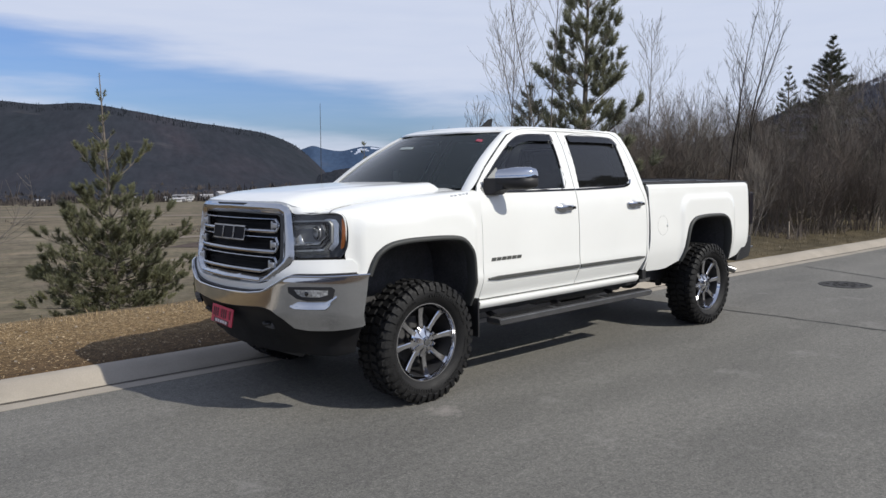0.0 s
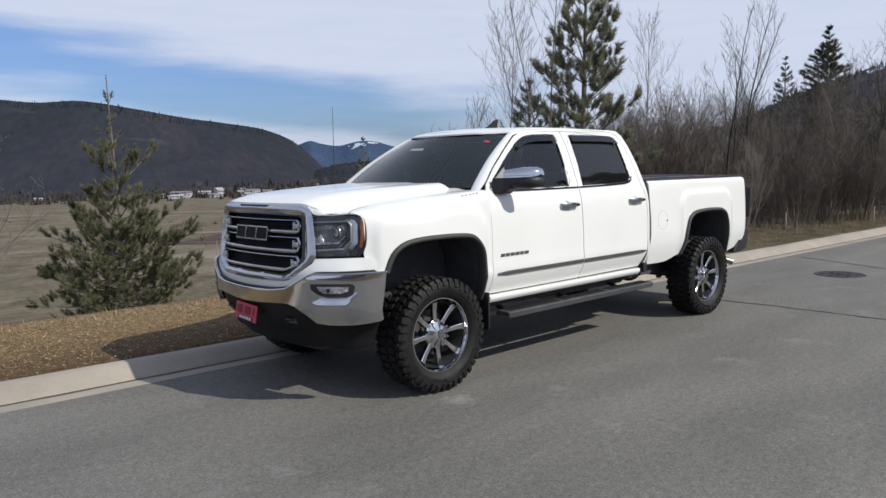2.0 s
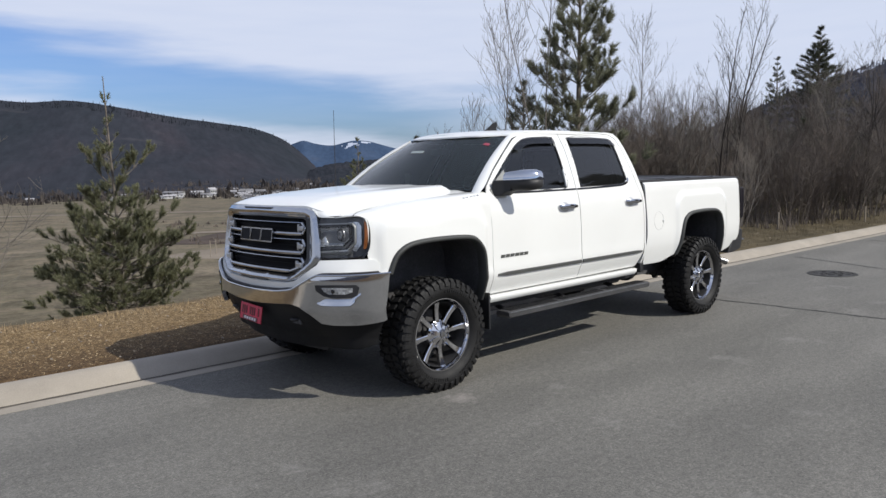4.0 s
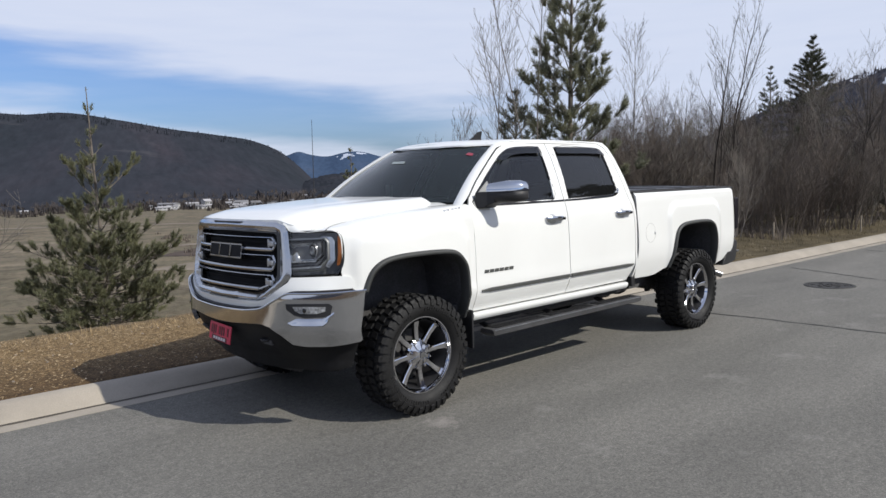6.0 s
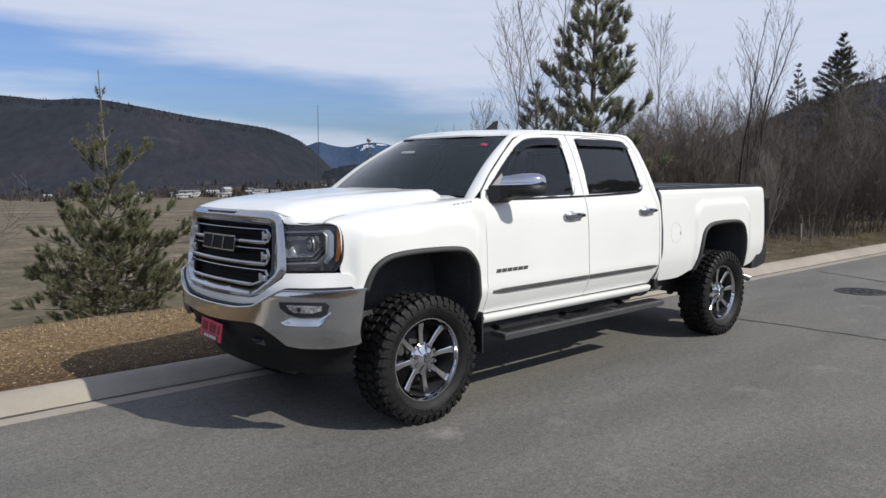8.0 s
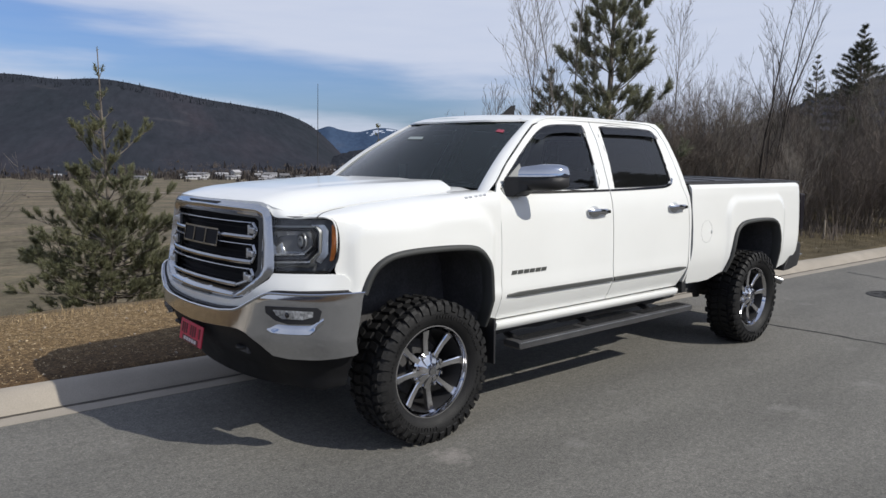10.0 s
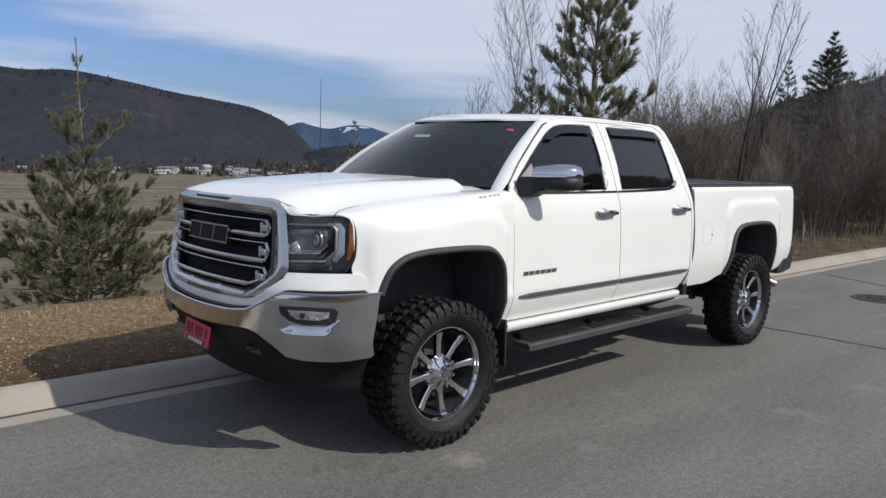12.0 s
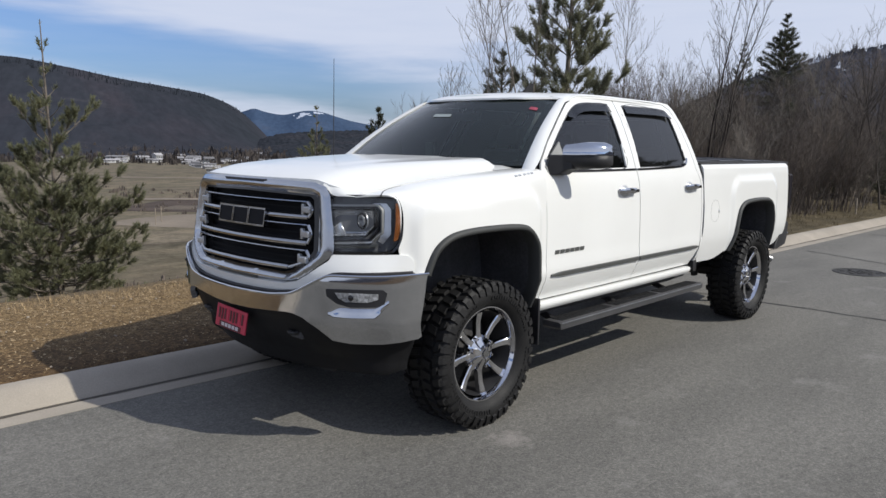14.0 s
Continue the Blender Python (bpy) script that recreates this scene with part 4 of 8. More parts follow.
def bevelled_board(side):
    rows = []
    for x, s in ((0.728, 0.6), (0.742, 1.0), (1.2, 1.0), (2.0, 1.0), (2.795, 1.0), (2.81, 0.6)):
        rows.append([(x, side * 0.862, 0.471), (x, side * 0.872, 0.481), (x, side * 0.982, 0.481), (x, side * 1.002, 0.471), (x, side * 1.002, 0.471 - 0.034 * s), (x, side * 0.988, 0.471 - 0.042 * s), (x, side * 0.862, 0.471 - 0.04 * s)])
    return loft(rows, closed=True, caps=True)


for s in (-1, 1):
    body_side(s)


def flat_bars(spans, z0, z1, side, offset, material, name, parent, label="", slant=0.0):
    """Plain bars lying on the cab's side."""
    bm = bmesh.new()
    for a, b in spans:
        y = half_width((a + b) / 2, (z0 + z1) / 2) + offset
        for v in box(bm, (a, min(side * y, side * (y + 0.007)), z0), (b, max(side * y, side * (y + 0.007)), z1)):
            v.co.x += slant * (v.co.z - z0)
    return part(name, bm, material, parent, label, smooth=0)


for s in (-1, 1):
    for k in range(6):
        flat_bars([(0.655 + 0.056 * k, 0.655 + 0.056 * k + 0.046)], 0.925, 0.949, s, -0.003, GREY_TRIM, "door_badge_bar", truck, "dark raised badge bar", slant=0.3)
    e = 0.01
    at, ax, az = (Vector(fender_at(s)(0.372 + dx, 1.372 + dz)) for dx, dz in ((0, 0), (e, 0), (0, e)))
    along, up = (ax - at).normalized(), (az - at).normalized()
    out = along.cross(up).normalized()
    out = out if out.y * s > 0 else -out
    lie = Matrix((along, up, out)).transposed().to_4x4()
    lie.translation = at
    for k, wide in ((-2.6, 0.022), (-1.5, 0.024), (0.0, 0.026), (1.2, 0.024), (2.3, 0.022)):
        badge = bmesh.new()
        for v in box(badge, (k * 0.030 - wide * 0.42, -0.0065, -0.004), (k * 0.030 + wide * 0.42, 0.0065, 0.0025)):
            v.co = lie @ v.co
        part("fender_badge_bar", badge, SILVER, truck, "small silver badge bar", smooth=0)


# hood
def hood_at(x, y):
    a = abs(y)
    plate = 1 - smooth01(0.50 + 0.11 * smooth01(-0.35, 0.25, x), SEAM_Y + 0.02, a)
    back = (FRONT_PLAN(a) - FRONT_PLAN(0.0)) * (1 - smooth01(-0.75, -0.2, x)) if a < 0.97 else 0.0
    edge, mid = HOOD_EDGE(x), HOOD_MID(x - back)
    dome = 0.006 * (1 - smooth01(0.26, 0.36, a)) * smooth01(-0.7, -0.2, x)
    return (x, y, edge + (mid - edge) * plate + dome)


def front_x(y):
    return FRONT_PLAN(abs(y))


FRONT_PLAN = curve_through([(0.0, -0.945), (0.25, -0.932), (0.45, -0.902), (0.60, -0.855), (0.70, -0.805), (0.78, -0.745), (0.84, -0.690), (0.89, -0.630), (0.925, -0.575), (0.95, -0.52), (0.97, -0.46)])


def front_at(y, z, out=0.0):
    """A place on the truck's face, out metres proud of it."""
    lean = 0.13 * max(0.0, z - 0.95) + 0.02 * (z - 0.95)
    x = front_x(y) + lean
    e = 0.01
    d = Vector((front_x(y + e) - front_x(y - e), 2 * e, 0)).normalized()
    n = Vector((-d.y, d.x, 0))
    return tuple(Vector((x, y, z)) + n * out)


YCUTS = sorted([s * v for v in (0.1, 0.2, 0.3, 0.4, 0.46, 0.52, 0.57, 0.62, 0.66, 0.70, 0.74, 0.77, 0.80, 0.825, 0.85, 0.87, 0.89, 0.905, 0.92, 0.935, 0.945) for s in (-1, 1)] + [0.0])

hood_front = [(front_x(y) + 0.062 + (0.012 if y > 0.6 else 0.0), y) for y in (0.0, 0.15, 0.30, 0.42, 0.52, 0.60, 0.66, 0.70, 0.728)]
hood_outline = hood_front + [(-0.60, 0.738), (-0.40, 0.752), (0.0, 0.764), (0.30, 0.764), (0.37, 0.72), (0.36, 0.60), (0.33, 0.3), (0.32, 0.0)]
hood_outline = hood_outline + [(x, -y) for x, y in reversed(hood_outline[1:-1])]
hood = part("hood", sheet(hood_outline, hood_at, (0.05, 0.045), outward=(0, 0, 1), depth=0.022, inward=(0, 0, -1)), PAINT, truck, smooth=60)

for s in (-1, 1):
    seam_line = smooth_path([fender_at(s)(x, u) for x, u in ((-0.668, 1.405), (-0.650, 1.445), (-0.618, 1.485), (-0.575, 1.508), (-0.52, 1.518), (-0.45, 1.52))], 4)
    part("hood_seam", tube(seam_line, [0.004 - 0.0028 * k / (len(seam_line) - 1) for k in range(len(seam_line))], 6), BLACK_PLASTIC, hood, "dark shut line between hood and fender")

LIP_Z = curve_through([(0.48, 1.388), (0.53, 1.386), (0.57, 1.373), (0.595, 1.354), (0.618, 1.330), (0.64, 1.3225), (0.70, 1.3205), (0.76, 1.3200)])
for s in (-1, 1):
    rows = []
    for k in range(13):
        y = 0.57 + (0.752 - 0.57) * k / 12
        top = Vector(hood_at(front_x(y) + 0.068 + 0.008 * smooth01(0.58, 0.62, y), s * y))
        low = Vector(front_at(s * y, LIP_Z(y), 0.008 + 0.008 * smooth01(0.60, 0.64, y)))
        bend = ((top + low) / 2).lerp(Vector((low.x - 0.004, low.y, top.z - 0.016)), smooth01(0.60, 0.68, y))
        rows.append([tuple(top * (1 - u) ** 2 + bend * 2 * u * (1 - u) + low * u * u) for u in (0, 0.2, 0.4, 0.6, 0.8, 1.0)] + [tuple(low + Vector((0.03, 0, 0.002)))])
    bm = loft(rows)
    if sum((f.normal for f in bm.faces), Vector()).x > 0:
        bmesh.ops.reverse_faces(bm, faces=bm.faces)
    part("hood_lip", bm, PAINT, hood, smooth=80)

# ---- face: chrome grille surround, bars, badge ----
OUTER = [(0.0, 1.397), (0.33, 1.392), (0.53, 1.386), (0.592, 1.366), (0.618, 1.327), (0.638, 1.23), (0.655, 1.146), (0.667, 1.063), (0.665, 1.029), (0.634, 0.997), (0.552, 0.931), (0.490, 0.892), (0.41, 0.876), (0.20, 0.872), (0.0, 0.870)]
INNER = [(0.0, 1.334), (0.33, 1.328), (0.525, 1.322), (0.552, 1.306), (0.572, 1.169), (0.583, 1.040), (0.575, 1.020), (0.541, 0.988), (0.462, 0.925), (0.405, 0.908), (0.17, 0.912), (0.0, 0.910)]
mirror_loop = lambda half: half + [(-y, z) for y, z in reversed(half[1:-1])]


def reach(loop, y, z):
    """Distance from a place to an outline."""
    best = 9.0
    for (a, b), (c, d) in zip(loop, loop[1:]):
        u = min(1.0, max(0.0, ((y - a) * (c - a) + (z - b) * (d - b)) / ((c - a) ** 2 + (d - b) ** 2)))
        best = min(best, math.hypot(y - a - u * (c - a), z - b - u * (d - b)))
    return best


def surround_at(y, z):
    """The chrome frame swells between its edges, most towards the outer one."""
    a = reach(INNER, abs(y), z)
    b = reach(OUTER, abs(y), z)
    u = a / max(1e-6, a + b)
    return front_at(y, z, 0.004 + 0.030 * smooth01(0.0, 0.45, u) - 0.012 * smooth01(0.55, 1.0, u))


surround = part("grille", sheet(mirror_loop(OUTER), surround_at, (0.014, 0.014), hole=mirror_loop(INNER), outward=(-1, 0, 0), depth=0.04), FRAME_CHROME, truck, "chrome framed black grille with three bars", smooth=70)
recess = [(y * 0.955, 1.115 + (z - 1.115) * 0.95) for y, z in mirror_loop(INNER)]
part("inner_frame", sheet([(y * 1.03, 1.115 + (z - 1.115) * 1.03) for y, z in mirror_loop(INNER)], lambda y, z: front_at(y, z, 0.004), (YCUTS, 0.05), hole=recess, outward=(-1, 0, 0), depth=0.04), BLACK_GLOSS, surround, smooth=30)
part("grille_back", sheet(mirror_loop(INNER), lambda y, z: front_at(y, z, -0.065), (YCUTS, 0.06), outward=(-1, 0, 0), depth=0.0), MATTE_BLACK, surround)
mesh = bmesh.new()
for k in range(13):
    z = 0.925 + k * 0.032
    w = 0.555 if z > 1.04 else 0.36 + (z - 0.90) * 1.3
    rod(mesh, [front_at(-w + 2 * w * i / 16, z, -0.045) for i in range(17)], 0.006, 4)
part("grille_mesh", mesh, MATTE_BLACK, surround)


def bar_loop(z_hi, z_lo, w_hi, w_lo, thick_hi, thick_lo):
    """A closed chrome bar: two rails joined by rounded ends."""
    for z, w, t in ((z_hi, w_hi, thick_hi), (z_lo, w_lo, thick_lo)):
        pts = [front_at(-w + 2 * w * i / 24, z, 0.004) for i in range(25)]
        part("grille_bar", ring_sweep(pts, [(-1, 0, 0.25)] * 25, [(-0.012, -t), (0.006, -t * 0.9), (0.012, -t * 0.3), (0.012, t * 0.3), (0.006, t * 0.9), (-0.012, t)]), DARK_CHROME, surround, "chrome horizontal grille bar")
    for s in (-1, 1):
        a, b2 = front_at(s * w_hi, z_hi, 0.004), front_at(s * w_lo, z_lo, 0.004)
        mid = front_at(s * (max(w_hi, w_lo) + 0.016), (z_hi + z_lo) / 2, 0.004)
        part("bar_end", tube(smooth_path([a, mid, b2], 4), 0.010, 8), DARK_CHROME, surround)
        c = Vector(front_at(s * (max(w_hi, w_lo) - 0.01), (z_hi + z_lo) / 2, 0.008))
        part("bar_bracket", block(c - Vector((0.012, 0.032, 0.017)), c + Vector((0.012, 0.032, 0.017))), SILVER, surround, bevel=0.006)
        c2 = c + Vector((0, -s * 0.03, 0))
        part("bar_bracket", block(c2 - Vector((0.010, 0.010, 0.028)), c2 + Vector((0.010, 0.010, 0.028))), SILVER, surround, bevel=0.004)


bar_loop(1.283, 1.205, 0.490, 0.505, 0.007, 0.012)
bar_loop(1.166, 1.074, 0.510, 0.515, 0.007, 0.013)
bar_loop(1.038, 0.946, 0.515, 0.415, 0.008, 0.012)
# badge: three dark shapes with thin chrome edges
for a, b2 in ((-0.215, -0.078), (-0.068, 0.072), (0.082, 0.225)):
    face = [(a, 1.142), (b2, 1.142), (b2, 1.232), (a, 1.232)]
    plate = part("badge", sheet(face, lambda y, z: front_at(y, z, 0.022), (0.04, 0.05), outward=(-1, 0, 0), depth=0.03), MATTE_BLACK, surround, "dark badge shape with a thin chrome edge")
    corners = [front_at(y, z, 0.022) for y, z in face]
    part("badge_edge", ring_sweep(corners, [(-1, 0, 0)] * 4, [(-0.006, -0.006), (0.005, -0.006), (0.005, 0.006), (-0.006, 0.006)], closed=True), DARK_CHROME, plate)
# slot above the grille
part("grille_slot", sheet([(-0.20, 1.388), (0.20, 1.388), (0.165, 1.362), (-0.165, 1.362)], lambda y, z: front_at(y, z, 0.0315), (0.05, 0.05), outward=(-1, 0, 0), depth=0.01), BLACK_PLASTIC, surround)
part("grille_slot", sheet([(-0.17, 0.880), (0.17, 0.880), (0.20, 0.868), (-0.20, 0.868)], lambda y, z: front_at(y, z, 0.031), (0.05, 0.05), outward=(-1, 0, 0), depth=0.01), GREY_TRIM, surround)

# ---- white fascia under the lamps and the grille ----
low_line = [(0.0, 0.806), (0.30, 0.812), (0.42, 0.824), (0.50, 0.838), (0.60, 0.890), (0.67, 0.930), (0.71, 0.941), (0.80, 0.942), (0.90, 0.943), (0.944, 0.944)]
top_line = [(0.945, 0.975), (0.942, 1.00), (0.928, 1.028), (0.90, 1.036), (0.80, 1.034), (0.66, 1.030), (0.650, 1.0), (0.552, 0.922), (0.490, 0.884), (0.41, 0.866), (0.20, 0.862), (0.0, 0.860)]
fascia_loop = [p for p in low_line] + [p for p in top_line[:-1]] + [(0.0, 0.860)] + [(-y, z) for y, z in reversed(top_line[:-1])] + [(-y, z) for y, z in reversed(low_line[1:])]


def fascia_at(y, z):
    swell = 0.030 * math.sin(min(1, max(0, (z - 0.78) / 0.26)) * math.pi) * (1 - smooth01(0.80, 0.95, abs(y)))
    return front_at(y, z, 0.012 + swell)


part("front_fascia", sheet(fascia_loop, fascia_at, (YCUTS, 0.025), outward=(-1, 0, 0), depth=0.03), PAINT, truck, smooth=50)

# ---- chrome bumper ----
BUMPER_PLAN = curve_through([(0.0, -1.0), (0.25, -0.99), (0.45, -0.965), (0.60, -0.925), (0.72, -0.872), (0.82, -0.805), (0.89, -0.738), (0.94, -0.668), (0.972, -0.59), (0.99, -0.51), (0.998, -0.44)])


def bumper_at(y, z, out=0.0):
    a = abs(y)
    x = BUMPER_PLAN(a) + 0.06 * (1 - smooth01(0.58, 0.70, z)) * 0.5 + 0.007 * smooth01(0.895, 0.94, z)
    e = 0.006
    d = Vector((BUMPER_PLAN(min(a + e, 0.998)) - BUMPER_PLAN(max(a - e, 0)), 2 * e, 0)).normalized()
    n = Vector((-d.y, d.x * (1 if y >= 0 else -1), 0))
    return tuple(Vector((x, y, z)) + n * out)


BCUTS = sorted(set(YCUTS + [s * v for v in (0.955, 0.963, 0.971, 0.979, 0.985, 0.99, 0.994) for s in (-1, 1)]))
b_top = [(0.0, 0.796), (0.30, 0.803), (0.42, 0.815), (0.50, 0.830), (0.60, 0.882), (0.67, 0.922), (0.71, 0.934), (0.80, 0.935), (0.92, 0.935), (0.9935, 0.935)]
b_low = [(0.9925, 0.85), (0.9905, 0.75), (0.9885, 0.68), (0.9865, 0.612), (0.982, 0.602), (0.95, 0.594), (0.90, 0.588), (0.78, 0.588), (0.70, 0.598), (0.634, 0.660), (0.56, 0.706), (0.50, 0.720), (0.45, 0.722), (0.16, 0.702), (0.0, 0.698)]
b_loop = b_top + b_low[:-1] + [(0.0, 0.698)] + [(-y, z) for y, z in reversed(b_low[:-1])] + [(-y, z) for y, z in reversed(b_top[1:])]
bumper = part("front_bumper", sheet(b_loop, bumper_at, (BCUTS, 0.022), outward=(-1, 0, 0), depth=0.03), CHROME, truck, "chrome front bumper", smooth=50, bevel=0.006)
rim_line = smooth_path([(*bumper_at(s * y, z, 0.004),) for s, pts in ((-1, list(reversed(b_top[1:]))), (1, b_top)) for y, z in pts], 3)
part("bumper_edge", tube(rim_line, 0.007, 6), CHROME, bumper)
gap = smooth_path([(*fascia_at(s * y, z - 0.003),) for s, pts in ((-1, list(reversed(low_line[1:]))), (1, low_line)) for y, z in pts], 3)
gap = [(x - 0.007, y, z + 0.004) for x, y, z in gap]
part("bumper_gap", tube(gap, 0.0085, 6), BLACK_PLASTIC, bumper)
for s in (-1, 1):
    # fog lamp in its dark bezel, over a chrome ledge
    bez = [(0.690, 0.868), (0.80, 0.872), (0.914, 0.871), (0.926, 0.854), (0.918, 0.798), (0.892, 0.783), (0.80, 0.780), (0.741, 0.796), (0.694, 0.831)]
    bezel = part("fog_lamp", sheet([(s * y, z) for y, z in bez], lambda y, z: bumper_at(y, z, 0.005), (BCUTS, 0.03), outward=(-1, 0, 0), depth=0.02), BLACK_PLASTIC, bumper, "fog lamp in a black bezel", bevel=0.005)
    lens = [(0.734, 0.852), (0.82, 0.853), (0.899, 0.850), (0.898, 0.822), (0.863, 0.807), (0.778, 0.808), (0.750, 0.825)]
    part("fog_lens", sheet([(s * y, z) for y, z in lens], lambda y, z: bumper_at(y, z, 0.008), (BCUTS, 0.03), outward=(-1, 0, 0), depth=0.012), FOG_GLASS, bezel, "clear ribbed fog lamp lens", bevel=0.004)
    c = Vector(bumper_at(s * 0.80, 0.830, 0.010))
    bulb = bmesh.new()
    bmesh.ops.create_uvsphere(bulb, u_segments=14, v_segments=8, radius=0.016, matrix=Matrix.Translation(c) @ Matrix.Diagonal((0.4, 1.5, 0.9, 1)))
    part("fog_bulb", bulb, BLACK_GLOSS, bezel)
    rows = []
    for i in range(17):
        y = 0.700 + (0.930 - 0.700) * i / 16
        rise = smooth01(0.885, 0.932, y)
        top, low = 0.752 + 0.026 * smooth01(0.70, 0.76, y) + 0.040 * rise, 0.738 - 0.010 * smooth01(0.70, 0.73, y) + 0.062 * rise
        swell = 0.018 * math.sin(math.pi * min(0.97, max(0.05, (y - 0.69) / 0.25)))
        rows.append([bumper_at(s * y, top, -0.002), bumper_at(s * y, top - 0.006, 0.004), bumper_at(s * y, (top + low) / 2, 0.003 + swell * 0.45), bumper_at(s * y, low + 0.004, 0.004 + swell), bumper_at(s * y, low - 0.004, 0.002)])
    lb = loft(rows)
    if sum((f.normal for f in lb.faces), Vector()).x > 0:
        bmesh.ops.reverse_faces(lb, faces=lb.faces)
    part("chrome_ledge", lb, CHROME, bumper, smooth=60)
    # ---- headlight ----
    shape = [(0.604, 1.312), (0.627, 1.322), (0.753, 1.324), (0.857, 1.321), (0.878, 1.313), (0.892, 1.277), (0.901, 1.221), (0.905, 1.15), (0.903, 1.102), (0.892, 1.064), (0.872, 1.046), (0.778, 1.041), (0.658, 1.038), (0.640, 1.044), (0.622, 1.085), (0.612, 1.169)]
    flip = [(s * y, z) for y, z in shape]
    soft = [tuple(p) for p in smooth_path([(y, z, 0.0) for y, z in flip + flip[:1]], 4)[:-1]]
    lamp = part("headlight", sheet(flip, lambda y, z: front_at(y, z, -0.030), (YCUTS, 0.05), outward=(-1, 0, 0), depth=0.04), LAMP_DARK, truck, "headlight with a projector lens and amber marker")
    part("lamp_rim", ring_sweep([front_at(y, z, 0.008) for y, z, _ in soft], [(-0.8, 0.6 * s * smooth01(0.80, 0.90, abs(y)), 0) for y, z, _ in soft], [(-0.034, -0.007), (0.005, -0.006), (0.005, 0.006), (-0.034, 0.007)], closed=True), BLACK_GLOSS, lamp)
    part("lamp_cover", sheet(flip, lambda y, z: front_at(y, z, 0.012), (YCUTS, 0.05), outward=(-1, 0, 0), depth=0.015), LAMP_CLEAR, lamp, smooth=60).visible_shadow = False
    strip = [(0.800, 1.288), (0.849, 1.287), (0.866, 1.258), (0.875, 1.136), (0.852, 1.084), (0.832, 1.098), (0.850, 1.145), (0.843, 1.246), (0.824, 1.270), (0.800, 1.274)]
    part("light_strip", sheet([(s * y, z) for y, z in strip], lambda y, z: front_at(y, z, -0.014 + 0.4 * (abs(y) - 0.86) * smooth01(0.80, 0.84, abs(y)) - 0.006 * smooth01(1.12, 1.06, z)), (YCUTS, 0.03), outward=(-1, 0, 0), depth=0.012), LAMP_METAL, lamp, "silver daytime running light strip", bevel=0.004)
    bowl = [(0.622, 1.252), (0.800, 1.258), (0.812, 1.246), (0.818, 1.174), (0.788, 1.130), (0.628, 1.118)]

    def bowl_at(y, z):
        u, v = (abs(y) - 0.72) / 0.10, (z - 1.185) / 0.072
        return front_at(y, z, -0.038 + 0.022 * min(1.2, u**4 * 0.5 + v * v))

    part("reflector_bowl", sheet([(s * y, z) for y, z in bowl], bowl_at, (0.008, 0.009), outward=(-1, 0, 0), depth=0.0), LAMP_METAL, lamp, "faceted silver reflector bowl", smooth=60)
    part("bowl_rim", ring_sweep([front_at(s * y, z, -0.010) for y, z in bowl], [(-1, 0, 0)] * len(bowl), [(-0.012, -0.007), (0.008, -0.006), (0.008, 0.006), (-0.012, 0.007)], closed=True), BLACK_GLOSS, lamp)
    # nested bands with cut corners round the reflector
    for band, wide, proud, mat_ in (
        (((0.622, 1.272), (0.818, 1.278), (0.835, 1.254), (0.843, 1.145), (0.810, 1.094), (0.641, 1.083)), 0.0045, -0.010, SILVER),
        (((0.622, 1.263), (0.806, 1.269), (0.825, 1.250), (0.833, 1.160), (0.800, 1.106), (0.636, 1.096)), 0.0040, -0.016, BADGE_DARK),
        (((0.626, 1.122), (0.786, 1.133), (0.814, 1.176)), 0.0030, -0.006, SILVER),
        (((0.648, 1.066), (0.800, 1.072), (0.838, 1.082)), 0.0060, -0.010, GREY_TRIM)):
        pts = [front_at(s * y, z, proud) for i in range(len(band) - 1) for y, z in [(band[i][0] + (band[i + 1][0] - band[i][0]) * k / 5, band[i][1] + (band[i + 1][1] - band[i][1]) * k / 5) for k in range(5)]] + [front_at(s * band[-1][0], band[-1][1], proud)]
        part("lamp_band", ring_sweep(pts, [(-1, 0, 0)] * len(pts), [(-0.010, -wide), (0.004, -wide), (0.004, wide), (-0.010, wide)]), mat_, lamp)
    lens_at = Vector(front_at(s * 0.763, 1.200, -0.020))
    for r, mat_, dx in ((0.050, LAMP_METAL, 0.006), (0.044, BLACK_GLOSS, 0.0), (0.031, FOG_GLASS, -0.008)):
        b3 = bmesh.new()
        bmesh.ops.create_uvsphere(b3, u_segments=24, v_segments=12, radius=r, matrix=Matrix.Translation(lens_at + Vector((dx, dx * s * -0.6, 0))) @ Matrix.Diagonal((0.35, 0.9, 1, 1)))
        part("projector_ring" if r > 0.045 else "projector_lens", b3, mat_, lamp)
    part("reflector_rib", sheet([(s * y, z) for y, z in ((0.632, 1.122), (0.702, 1.122), (0.690, 1.150), (0.668, 1.190), (0.640, 1.165))], lambda yy, z: front_at(yy, z, -0.020 - 0.12 * abs(z - 1.16)), (0.02, 0.02), outward=(-1, 0, 0), depth=0.012), LAMP_METAL, lamp, bevel=0.003)
    amber = [(0.876, 1.292), (0.882, 1.289), (0.889, 1.262), (0.895, 1.222), (0.898, 1.152), (0.895, 1.112), (0.888, 1.103), (0.883, 1.106), (0.883, 1.194)]
    part("amber_marker", sheet([(s * y, z) for y, z in amber], lambda y, z: front_at(y, z, 0.019), (0.004, 0.02), outward=(-1, s, 0), depth=0.014), AMBER, lamp, "amber side marker lens", bevel=0.003)

